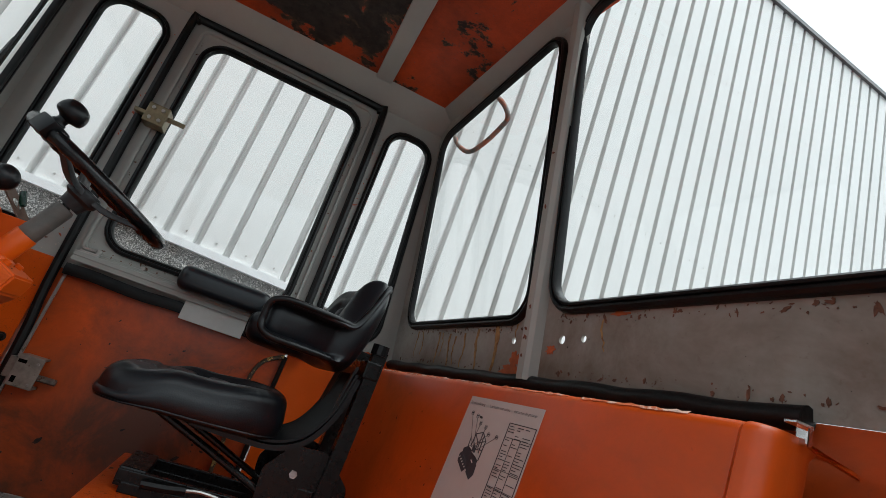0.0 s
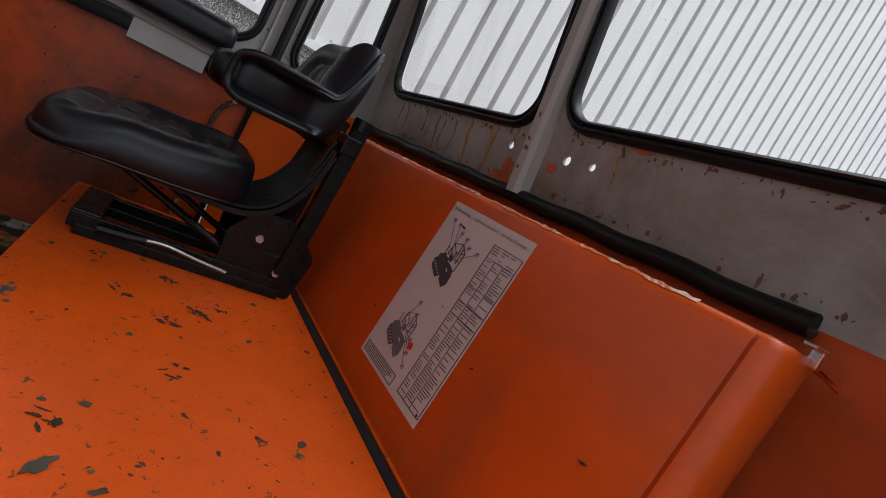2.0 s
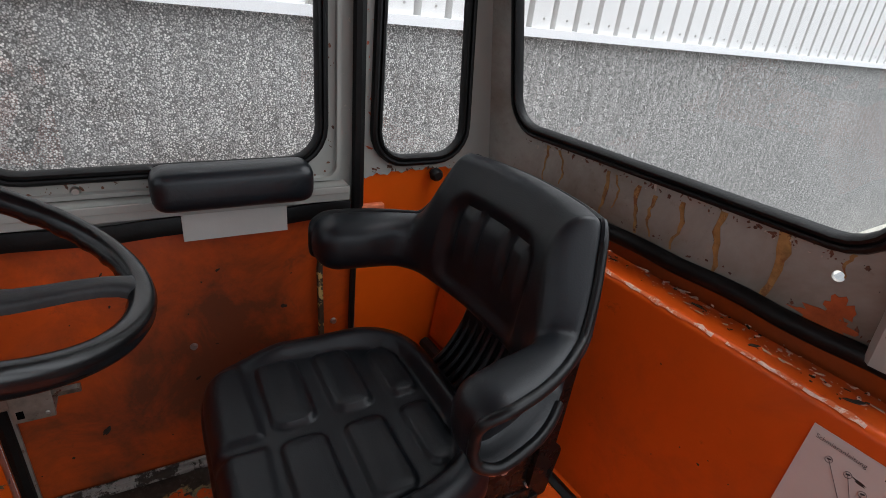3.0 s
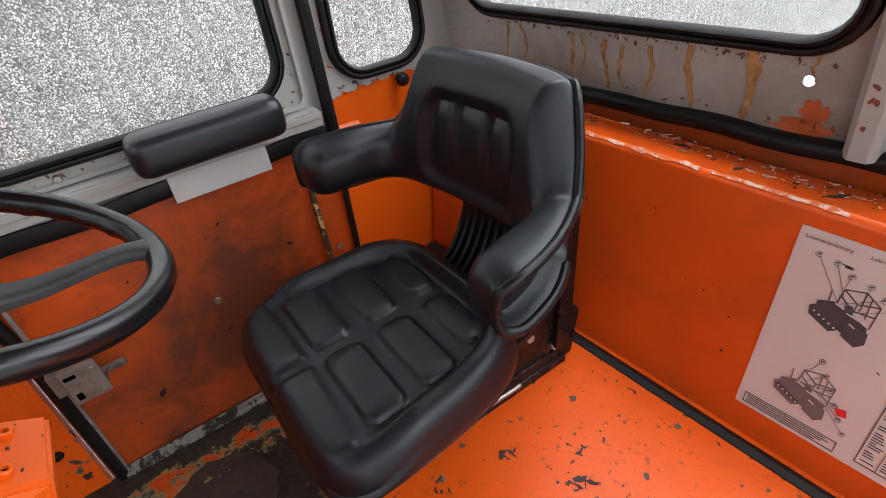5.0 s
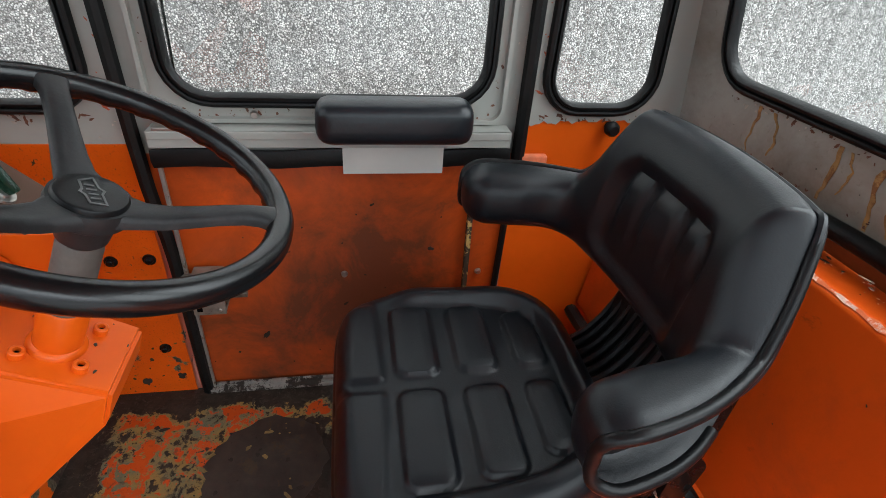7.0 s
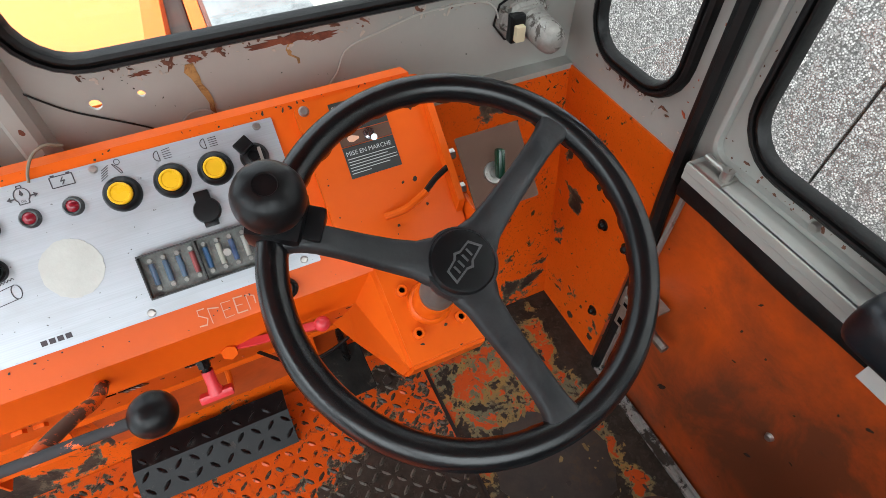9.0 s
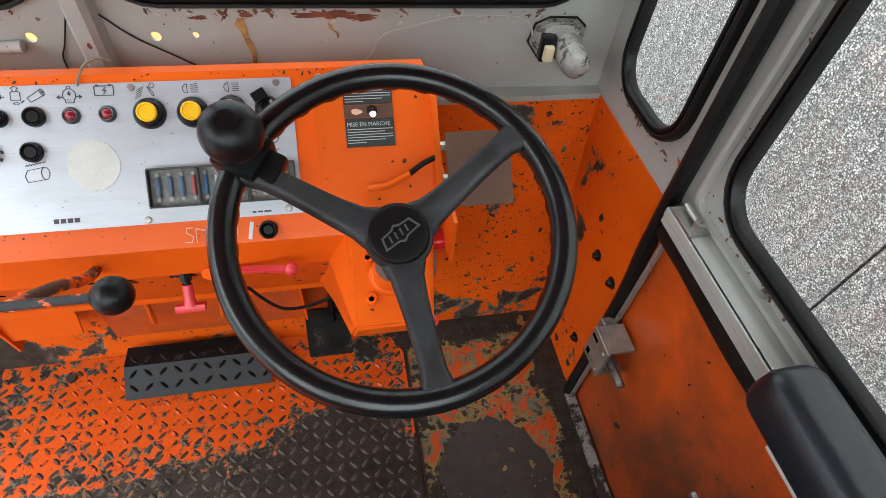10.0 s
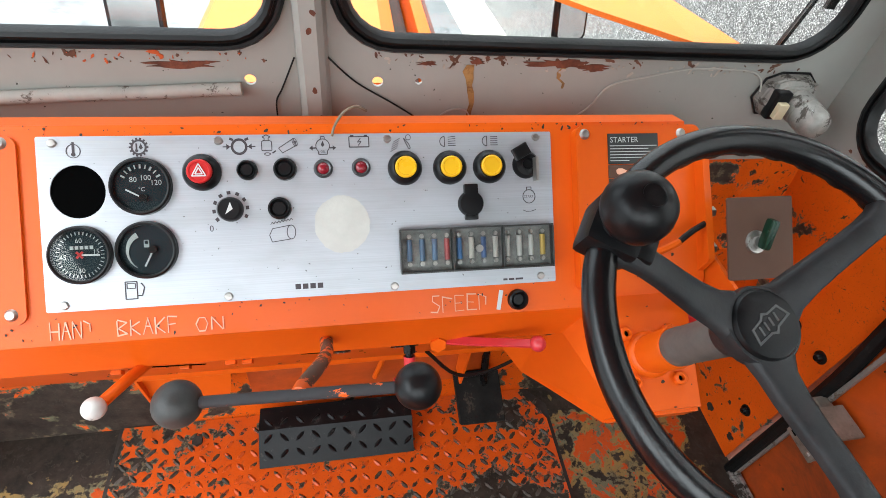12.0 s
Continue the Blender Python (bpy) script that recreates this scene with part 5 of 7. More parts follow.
sweep(bm, smooth_path([(-0.112, 0.66, 0.028), (-0.115, 0.61, 0.032), (-0.118, 0.57, 0.038)], 4), circle(0.010, 8))
part("lever_grip", bm, M_rubber, seat, smooth=True)
bm = bmesh.new()
cyl(bm, 0.022, 0.0, 0.026, 12, m=pose(-0.10, 0.265, 0.445))
cyl(bm, 0.008, -0.02, 0.0, 10, m=pose(-0.10, 0.265, 0.447))
part("height_knob", bm, M_plastic, seat, "small black adjusting knob")
for k in range(9):
    bm = bmesh.new()
    lathe(bm, [(0.016, -0.006), (0.020, 0), (0.016, 0.006)], 12, pose(-0.055 + 0.0, 0.262, 0.19 + 0.018 * k, 12, 0, 0))
    part("spring_coil", bm, M_blackmetal, seat)

# ---------------------------------------------------------------- dashboard
dash = thing("dashboard", "chipped orange sheet steel dashboard across the cab front", "dashboard")
prof = [(1.236, 0.5735), (1.241, 0.505), (1.247, 0.497), (1.375, 0.265), (1.440, 0.265), (1.475, 0.63), (1.470, 0.70), (1.452, 0.748), (1.4205, 0.7568), (1.2425, 0.5805)]
bm = bmesh.new()
rings = [[bm.verts.new((x, y, z)) for y, z in prof] for x in (-0.97, -0.50, 0.19, 0.375)]
for a, b in zip(rings, rings[1:]):
    for k in range(len(prof)):
        bm.faces.new((a[k], a[(k + 1) % len(prof)], b[(k + 1) % len(prof)], b[k]))
bm.faces.new(rings[0])
bm.faces.new(rings[-1][::-1])
bmesh.ops.bevel(bm, geom=[e for e in bm.edges if len(e.link_faces) == 2 and e.calc_face_angle() > 0.35], offset=0.005, segments=2, affect="EDGES")
dbody = part("body", bm, M_orange, dash)
UNDER = facing(Plane((0, 1.247, 0.497), (1, 0, 0), (0, 0.483, -0.876)), (0, -1, -0.5))
flakes("chipped_paint", dbody, UNDER, (-0.95, 0.005, 0.20, 0.24), 46, (0.002, 0.009), M_dirt_shade, 61, 0.0008, 0.5, 2.0)
flakes("lip_wear", dbody, DASH, (-0.95, -0.037, 0.19, -0.001), 90, (0.0006, 0.0028), M_dirt_shade, 62, 0.0008, 0.5, 2.0)
flakes("edge_wear", dbody, DASH, (-0.95, 0.205, 0.37, 0.216), 130, (0.0007, 0.0035), M_dirt_shade, 63, 0.0010, 0.5, 2.5)

for name, a, b, c, d, w, label, screws in (("left_cover", -0.965, -0.012, -0.488, 0.204, 0.004, "orange cover plate on the dashboard", ((-0.504, 0.196), (-0.504, 0.000))),
                                           ("right_cover", 0.198, -0.018, 0.385, 0.208, 0.020, "orange switch box cover with chipped paint", ((0.210, 0.196), (0.355, 0.196), (0.212, -0.006)))):
    bm = bmesh.new()
    sheet(bm, DASH, rounded(rect(a, b, c, d), 0.012), (), 0.024 if w > 0.01 else 0.006, w)
    cov = part(name, bm, M_orange, dash, label)
    for u, v in screws:
        bm = bmesh.new()
        lathe(bm, [(0.0, 0.004), (0.005, 0.0035), (0.0075, 0.0)], 14, Matrix.Translation(DASH.at(u, v, w)) @ pose(0, 0, 0, 44.6, 0, 0))
        part("screw", bm, M_steel, cov)
    flakes("chipped_paint", cov, DASH, (a + 0.01, b + 0.01, c - 0.01, d - 0.01), 16 if w > 0.01 else 14, (0.001, 0.007), M_dirt_shade, 64 + len(name), w + 0.0008, 0.5, 1.0)
bm = bmesh.new()                                           # upright flange at the box's end
sheet(bm, facing(Plane((0.385, 1.264, 0.602), (0, 0.7, 0.714), (0, -0.714, 0.7)), (1, 0, 0)), rounded([(-0.015, -0.01), (0.205, -0.01), (0.165, 0.035), (0.02, 0.045)], 0.008), (), 0.010)
fl = part("flange", bm, M_orange, dash)
for v in (0.035, 0.085):
    bm = bmesh.new()
    cyl(bm, 0.008, 0, 0.010, 6, m=Matrix.Translation(DASH.at(0.385, v, 0.030)) @ pose(0, 0, 0, 0, 90, 0))
    part("bolt", bm, M_steel, fl)
# instruction plates on the cover
for v0, v1, word in ((0.155, 0.196, "STARTER"), (0.092, 0.135, "MISE EN MARCHE")):
    bm = bmesh.new()
    sheet(bm, DASH, rect(0.243, v0, 0.318, v1), (), 0.0015, 0.022)
    pl = part("sign_plate", bm, mat("black_sign_plate", (0.03, 0.032, 0.03), 0.4, bump=0.0), dash, "small black and silver instruction plate")
    bm = bmesh.new()
    text_mesh(bm, word, 0.0105 if len(word) < 9 else 0.0085, DASH, 0.2455, v1 - 0.012, 0.0228)
    for k in range(6):
        bar(bm, DASH, 0.2455, v1 - 0.0165 - 0.0040 * k, 0.2455 + 0.07 * (0.82 if k % 3 == 1 else 1.0 if k < 5 else 0.4), v1 - 0.0165 - 0.0040 * k, 0.0009, 0.0228, 0.0005)
    part("print", bm, M_print, pl)
bm = bmesh.new()
sheet(bm, DASH, rect(0.243, 0.136, 0.318, 0.154), (), 0.0012, 0.0215)
part("switch_plate", bm, M_brown, dash)
bm = bmesh.new()
mm = Matrix.Translation(DASH.at(0.285, 0.145, 0.0215)) @ pose(0, 0, 0, 44.6, 0, 0)
cyl(bm, 0.009, 0, 0.005, 6, m=mm)
cyl(bm, 0.0055, 0.005, 0.012, 12, m=mm)
cyl(bm, 0.003, 0.012, 0.030, 10, r2=0.0045, m=mm @ pose(0, 0, 0, 18, 0, 0))
part("toggle_switch", bm, M_chrome, dash, "chrome toggle switch", smooth=True)
bm = bmesh.new()
blob(bm, DASH, 0.262, 0.145, 0.005, 0.010, 0.0222, random.Random(3), 10, 0.3)
part("white_smear", bm, M_chalk, dash)
# orange-sleeved cable leaving the cover
bm = bmesh.new()
sweep(bm, smooth_path([DASH.at(0.270, 0.030, 0.024), DASH.at(0.300, 0.032, 0.034), DASH.at(0.335, 0.046, 0.040)], 5), circle(0.0055, 8))
part("cable_sleeve", bm, M_orange, dash, smooth=True)
bm = bmesh.new()
sweep(bm, smooth_path([DASH.at(0.332, 0.045, 0.040), DASH.at(0.355, 0.060, 0.040), DASH.at(0.384, 0.072, 0.036)], 5), circle(0.0045, 8))
part("cable", bm, M_rubber, dash, smooth=True)
# scratched words on the lip
STROKES = {"H": ("0006", "4046", "0343"), "A": ("0026", "2640", "1333"), "N": ("0006", "0640", "4046"), "D": ("0006", "0635", "3532", "3200"), "B": ("0006", "0645", "4503", "0341", "4100"), "R": ("0006", "0645", "4503", "0340"),
           "K": ("0006", "4603", "0340"), "E": ("0006", "0646", "0333", "0040"), "O": ("1030", "3043", "4336", "3616", "1603", "0310"), "S": ("0030", "3042", "4214", "1416", "1646"), "P": ("0006", "0645", "4503")}
rng = random.Random(9)
for word, u0, u1, v0, tall in (("HAND", -0.466, -0.418, -0.033, 0.021), ("BRAKE", -0.393, -0.322, -0.033, 0.020), ("ON", -0.304, -0.268, -0.033, 0.016), ("SPEED", -0.010, 0.074, -0.032, 0.021)):
    bm = bmesh.new()
    step = (u1 - u0) / len(word)
    for k, ch in enumerate(word):
        dv = rng.uniform(-0.001, 0.001)
        for st in STROKES[ch]:
            a, b, c, d = (int(q) for q in st)
            if rng.random() < 0.06:
                continue
            bar(bm, DASH, u0 + step * (k + 0.19 * a), v0 + dv + tall * b / 6, u0 + step * (k + 0.19 * c + rng.uniform(-0.04, 0.04)), v0 + dv + tall * (d / 6 + rng.uniform(-0.05, 0.05)), rng.uniform(0.0008, 0.0018), 0.0012, 0.0008)
    tagged(part("scratched_word", bm, M_chalk, dash, "word scratched into the orange paint"), kind="stuff")
bm = bmesh.new()
bar(bm, DASH, 0.084, -0.034, 0.089, -0.008, 0.0055, 0.0012)
part("white_dash", bm, M_print, dash, "short white paint stroke")
bm = bmesh.new()
mm = Matrix.Translation(DASH.at(0.112, -0.022, 0.0)) @ pose(0, 0, 0, 44.6, 0, 0)
lathe(bm, [(0.0, 0.004), (0.007, 0.004), (0.008, 0.002), (0.011, 0.009), (0.0135, 0.007), (0.0145, 0.0)], 24, mm)
part("push_button", bm, M_plastic, dash, "black push button below the panel", smooth=True)
# under-dash bolts and lever plates
for u, v in ((-0.44, 0.05), (-0.35, 0.045), (-0.265, 0.045), (-0.285, 0.03)):
    bm = bmesh.new()
    box(bm, (-0.007, -0.007, 0), (0.007, 0.007, 0.006), 0.001, Matrix.Translation(UNDER.at(u, v, 0.0)) @ pose(0, 0, 0, 116, 0, 0))
    part("bolt", bm, M_orange, dash)
for u0, v0, u1, v1 in ((-0.15, 0.006, -0.118, 0.036), (-0.06, 0.004, -0.02, 0.018)):
    bm = bmesh.new()
    sheet(bm, UNDER, rect(u0, v0, u1, v1), (), 0.0015, 0.002)
    pl = part("lever_plate", bm, M_blackmetal, dash, "small black lever legend plate")
    bm = bmesh.new()
    for k in range(3):
        bar(bm, UNDER, u0 + 0.006 + 0.008 * k, v0 + 0.006, u0 + 0.006 + 0.008 * k, v1 - 0.006, 0.002, 0.003, 0.0005)
    part("print", bm, M_print, pl)
for u0, v0, u1, v1, wd in ((-0.40, 0.012, -0.325, 0.052, 0.010), (-0.185, 0.004, -0.155, 0.014, 0.010)):
    bm = bmesh.new()
    bar(bm, UNDER, u0, v0, u1, v1, wd, 0.0012, 0.001)
    part("lever_slot", bm, M_hole, dash)
# bracket that carries the dash at its foot
for x in (-0.50, 0.12):
    bm = bmesh.new()
    sheet(bm, facing(Plane((x, 0, 0), (0, 1, 0), (0, 0, 1)), (1, 0, 0)), [(1.375, 0.275), (1.44, 0.275), (1.44, 0.10), (1.39, 0.10)], (), 0.005)
    part("foot_bracket", bm, M_orange, dash)
bm = bmesh.new()
sheet(bm, facing(Plane((0, 1.392, 0), (1, 0, 0), (0, 0, 1)), (0, -1, 0)), [(-0.50, 0.285), (-0.50, 0.14), (-0.36, 0.14), (-0.345, 0.21), (-0.34, 0.285)], (), 0.005)
part("front_bracket", bm, M_orange, dash)
bm = bmesh.new()
box(bm, (-0.50, 1.376, 0.246), (0.19, 1.388, 0.288), 0.003)
part("lower_flange", bm, M_orange, dash)
# The recess's shade is put into this panel's darker paint.
bm = bmesh.new()
sheet(bm, facing(Plane((0, 1.432, 0), (1, 0, 0), (0, 0, 1)), (0, -1, 0)), rect(-0.33, 0.05, 0.19, 0.27), (), 0.004)
part("inner_panel", bm, M_orange_dirty_shaded, dash, "recessed orange panel, its shade put into a darker paint")
for x in (-0.20, -0.05):
    bm = bmesh.new()
    sweep(bm, smooth_path([(x, 1.39, 0.27), (x - 0.008, 1.40, 0.20), (x - 0.02, 1.41, 0.13)], 4), circle(0.006, 8))
    part("linkage_rod", bm, M_orange, dash, smooth=True)
bm = bmesh.new()
sweep(bm, smooth_path([(0.02, 1.35, 0.31), (0.08, 1.33, 0.25), (0.15, 1.335, 0.245), (0.22, 1.35, 0.27)], 5), circle(0.0036, 8))
part("hose", bm, M_rubber, dash, smooth=True)

# instrument panel
ipan = thing("instrument_panel", "brushed aluminium instrument panel with gauges and buttons", "instrument panel")
FACIA = facing(Plane(DASH.at(-0.005, 0.0), (0.968, 0, 0), DASH.v), (0, -0.7, 0.7))
IPB = 0.0035
bm = bmesh.new()
sheet(bm, FACIA, rounded(rect(-0.478, 0.0, 0.178, 0.203), 0.002, 2), [disc(-0.4344, 0.1389, 0.031, 32)], 0.0025, IPB)
part("plate", bm, M_alu, ipan)
TILTM = pose(0, 0, 0, 44.6, 0, 0)


def on_panel(u, v, w=IPB):
    return Matrix.Translation(FACIA.at(u, v, w)) @ TILTM


bm = bmesh.new()
cyl(bm, 0.0318, 0.0, 0.0008, 32, m=on_panel(-0.4344, 0.1389, 0.0006))
part("empty_hole", bm, M_hole, ipan, "empty round gauge hole")


def local_plane(u, v, w):
    p = Plane(FACIA.at(u, v, w), FACIA.u, FACIA.v)
    p.n = FACIA.n
    return p


for u, v, kind in ((-0.362, 0.1432, "temp"), (-0.4348, 0.0654, "hour"), (-0.3597, 0.0679, "fuel")):
    bm = bmesh.new()
    lathe(bm, [(0.030, 0.0025), (0.0305, 0.0075), (0.0325, 0.0085), (0.0345, 0.007), (0.035, 0.0)], 40, on_panel(u, v))
    ga = part("gauge", bm, M_plastic, ipan, {"temp": "round temperature gauge", "hour": "round hour meter", "fuel": "round fuel gauge"}[kind], smooth=True)
    bm = bmesh.new()
    cyl(bm, 0.0305, 0.0, 0.0022, 36, m=on_panel(u, v))
    part("dial", bm, M_dial, ga)
    g = local_plane(u, v, IPB + 0.003)
    bm = bmesh.new()
    if kind == "temp":
        for k in range(9):
            a = radians(150 - 120 * k / 8)
            bar(bm, g, 0.021 * math.cos(a), 0.021 * math.sin(a), 0.026 * math.cos(a), 0.026 * math.sin(a), 0.0012 if k % 2 else 0.002)
        text_mesh(bm, "80", 0.009, g, -0.013, 0.005)
        text_mesh(bm, "100", 0.009, g, -0.001, 0.007)
        text_mesh(bm, "120", 0.009, g, 0.011, 0.001)
        text_mesh(bm, "°C", 0.007, g, -0.003, -0.006)
    elif kind == "hour":
        for k in range(36):
            a = radians(10 * k)
            bar(bm, g, 0.0235 * math.cos(a), 0.0235 * math.sin(a), 0.027 * math.cos(a), 0.027 * math.sin(a), 0.0008)
        text_mesh(bm, "60", 0.008, g, -0.005, 0.014)
        text_mesh(bm, "30", 0.008, g, -0.003, -0.021)
        text_mesh(bm, "45", 0.008, g, -0.023, -0.005)
        text_mesh(bm, "15", 0.008, g, 0.014, 0.001)
        for k in range(5):
            bar(bm, g, -0.011 + 0.0055 * k, 0.0085, -0.0075 + 0.0055 * k, 0.0085, 0.004)
    else:
        pts = [(0.024 * math.cos(radians(a)), 0.024 * math.sin(radians(a))) for a in range(120, 241, 12)]
        inner = [((0.0235 - 0.006 * (240 - a) / 120) * math.cos(radians(a)), (0.0235 - 0.006 * (240 - a) / 120) * math.sin(radians(a))) for a in range(240, 119, -12)]
        sheet(bm, g, pts + inner, (), 0.0006, 0.0006)
        sheet(bm, g, rounded(rect(-0.003, 0.003, 0.003, 0.012), 0.001), [rect(-0.002, 0.007, 0.002, 0.011)], 0.0006, 0.0006)
    part("markings", bm, M_print, ga)
    bm = bmesh.new()
    a = radians({"temp": 152, "hour": -2, "fuel": 242}[kind])
    px, py = {"temp": (0.002, -0.014), "hour": (0, 0), "fuel": (0.008, 0.0)}[kind]
    bar(bm, g, px, py, px + 0.022 * math.cos(a), py + 0.022 * math.sin(a), 0.0018, 0.0022)
    part("needle", bm, M_white, ga)
    if kind == "hour":
        bm = bmesh.new()
        for t in (45, 135):
            c, s = math.cos(radians(t)), math.sin(radians(t))
            bar(bm, g, -0.005 * c, -0.005 * s, 0.005 * c, 0.005 * s, 0.0025, 0.003)
        part("centre_mark", bm, M_red, ga)
    else:
        bm = bmesh.new()
        cyl(bm, 0.0045, 0, 0.003, 14, m=Matrix.Translation(g.at(px, py, 0)) @ TILTM)
        part("needle_hub", bm, M_plastic, ga)
    bm = bmesh.new()
    cyl(bm, 0.0303, 0.0062, 0.0070, 36, m=on_panel(u, v))
    gp = part("cover_glass", bm, M_clear, ga)
    gp.visible_shadow = False

for u, v, r, capr, m, name, label in ((-0.2903, 0.1579, 0.0225, 0.0145, M_red, "hazard_button", "red hazard warning button"), (-0.0322, 0.1579, 0.0225, 0.0140, M_yellow, "yellow_button", "yellow light switch"),
                                      (0.0295, 0.1572, 0.0225, 0.0140, M_yellow, "yellow_button", "yellow light switch"), (0.0858, 0.1573, 0.0225, 0.0140, M_yellow, "yellow_button", "yellow light switch")):
    bm = bmesh.new()
    lathe(bm, [(0.013, 0.011), (0.0155, 0.0125), (0.0185, 0.011), (r, 0.004), (r, 0.0)], 32, on_panel(u, v))
    bt = part(name, bm, M_plastic, ipan, label, smooth=True)
    bm = bmesh.new()
    lathe(bm, [(0.0, 0.0168), (capr - 0.0038, 0.0168), (capr - 0.0030, 0.0180), (capr - 0.0012, 0.0180), (capr, 0.0165), (capr, 0.008)], 28, on_panel(u, v))
    part("cap", bm, m, bt, smooth=True)
    if m is M_red:
        g = local_plane(u, v, IPB + 0.0182)
        bm = bmesh.new()
        for k in range(3):
            a, b = radians(90 + 120 * k), radians(210 + 120 * k)
            for rr in (0.0095, 0.005):
                bar(bm, g, rr * math.cos(a), rr * math.sin(a) - 0.001, rr * math.cos(b), rr * math.sin(b) - 0.001, 0.0012, 0.0006)
        part("triangle", bm, M_white, bt)
for u, v, r in ((-0.2357, 0.1595, 0.0125), (-0.1888, 0.1599, 0.0145), (-0.198, 0.1116, 0.0145)):
    bm = bmesh.new()
    lathe(bm, [(0.0, 0.007), (r * 0.55, 0.007), (r * 0.6, 0.005), (r * 0.8, 0.009), (r * 0.95, 0.007), (r, 0.0)], 26, on_panel(u, v))
    part("black_button", bm, M_plastic, ipan, smooth=True)
M_lampring = mat("tarnished_ring", (0.09, 0.09, 0.092), 0.3, metal=0.7, var=0.2, scale=40.0)
for u, v in ((-0.1402, 0.1596), (-0.0907, 0.16)):
    bm = bmesh.new()
    lathe(bm, [(0.0075, 0.005), (0.0095, 0.006), (0.0118, 0.003), (0.0122, 0.0)], 24, on_panel(u, v))
    lp = part("warning_lamp", bm, M_lampring, ipan, "small red warning lamp in a dark ring", smooth=True)
    bm = bmesh.new()
    lathe(bm, [(0.0, 0.008), (0.004, 0.0075), (0.0078, 0.004)], 20, on_panel(u, v))
    part("lens", bm, M_darkred, lp, smooth=True)
bm = bmesh.new()
lathe(bm, [(0.0, 0.014), (0.0125, 0.014), (0.0145, 0.011), (0.0155, 0.0)], 30, on_panel(-0.2585, 0.1124))
kn = part("rotary_knob", bm, M_plastic, ipan, "black rotary knob with a printed scale", smooth=True)
g = local_plane(-0.2585, 0.1124, IPB)
bm = bmesh.new()
for k in range(9):
    a = radians(215 - 30 * k)
    bar(bm, g, 0.0185 * math.cos(a), 0.0185 * math.sin(a), 0.0225 * math.cos(a), 0.0225 * math.sin(a), 0.0045, 0.0006)
text_mesh(bm, "0", 0.011, g, -0.027, -0.026, 0.0006)
part("scale", bm, M_ink, kn)
bm = bmesh.new()
sheet(bm, local_plane(-0.2585, 0.1124, IPB + 0.0146), [(-0.004, -0.006), (0.005, 0.0), (0.002, 0.008)], (), 0.0008)
part("pointer", bm, M_print, kn)
bm = bmesh.new()
lathe(bm, [(0.0, 0.006), (0.006, 0.006), (0.008, 0.010), (0.015, 0.008), (0.0185, 0.003), (0.019, 0.0)], 28, on_panel(0.1394, 0.159))
ks = part("ignition_switch", bm, M_plastic, ipan, "ignition lock with a flip cover", smooth=True)
bm = bmesh.new()
box(bm, (-0.012, -0.004, 0.004), (0.010, 0.013, 0.015), 0.002, on_panel(0.133, 0.172) @ pose(0, 0, 0, 0, 0, 28))
part("flip_cover", bm, M_plastic, ks)
bm = bmesh.new()
box(bm, (-0.002, -0.020, 0.010), (0.002, 0.012, 0.024), 0.001, on_panel(0.148, 0.155))
part("key_blade", bm, M_steel, ks)
bm = bmesh.new()
lathe(bm, [(0.0, 0.010), (0.0155, 0.009), (0.017, 0.006), (0.0175, 0.0)], 28, on_panel(0.0571, 0.1095))
box(bm, (-0.0095, 0.006, 0.0), (0.0095, 0.026, 0.009), 0.002, on_panel(0.0571, 0.1095))
box(bm, (-0.009, -0.022, 0.0), (0.009, -0.012, 0.008), 0.002, on_panel(0.0571, 0.1095))
part("power_socket", bm, M_plastic, ipan, "black socket with a sprung cap", smooth=True)
bm = bmesh.new()
blob(bm, FACIA, -0.1189, 0.0891, 0.037, 0.037, IPB + 0.0008, random.Random(4), 60, 0.045)
part("glue_patch", bm, mat("old_glue_patch", (0.50, 0.495, 0.455), 0.7, var=0.08, scale=20.0), ipan, "round patch of old yellowed glue")
# fuse box
bm = bmesh.new()
box(bm, (-0.1045, -0.0285, 0.0), (0.1045, 0.0285, 0.004), 0.001, on_panel(0.0635, 0.0505))
fb = part("fuse_box", bm, mat("grey_fuse_base", (0.19, 0.19, 0.18), 0.5, var=0.3, scale=60.0, second=(0.25, 0.24, 0.22), second_at=0.6, second_scale=90.0), ipan, "three-part fuse box under a clear cover")
cols = [(0.09, 0.14, 0.22), (0.09, 0.14, 0.22), (0.09, 0.14, 0.22), (0.34, 0.07, 0.07), (0.05, 0.13, 0.28), (0.45, 0.42, 0.36), (0.06, 0.10, 0.22), (0.42, 0.40, 0.36), (0.42, 0.41, 0.38), (0.42, 0.41, 0.38), (0.42, 0.41, 0.38), (0.42, 0.28, 0.06)]
fuse_mats = {}
for k, c in enumerate(cols):
    fuse_mats.setdefault(c, mat("fuse_%d" % len(fuse_mats), c, 0.4, bump=0.0))
    bm = bmesh.new()
    u = -0.095 + 0.0172 * k
    cyl(bm, 0.0036, -0.014, 0.014, 10, m=on_panel(0.0635 + u, 0.0515, IPB + 0.006) @ pose(0, 0, 0, 90, 0, 0))
    part("fuse", bm, fuse_mats[c], fb, smooth=True)
for k in range(3):
    bm = bmesh.new()
    box(bm, (-0.0341, -0.0275, 0.0035), (0.0341, 0.0275, 0.015), 0.0015, on_panel(0.0635 + 0.0722 * (k - 1), 0.0505))
    c = part("clear_cover", bm, M_clear, fb)
    c.visible_shadow = False
M_frame = mat("dark_cover_frame", (0.03, 0.03, 0.028), 0.4)
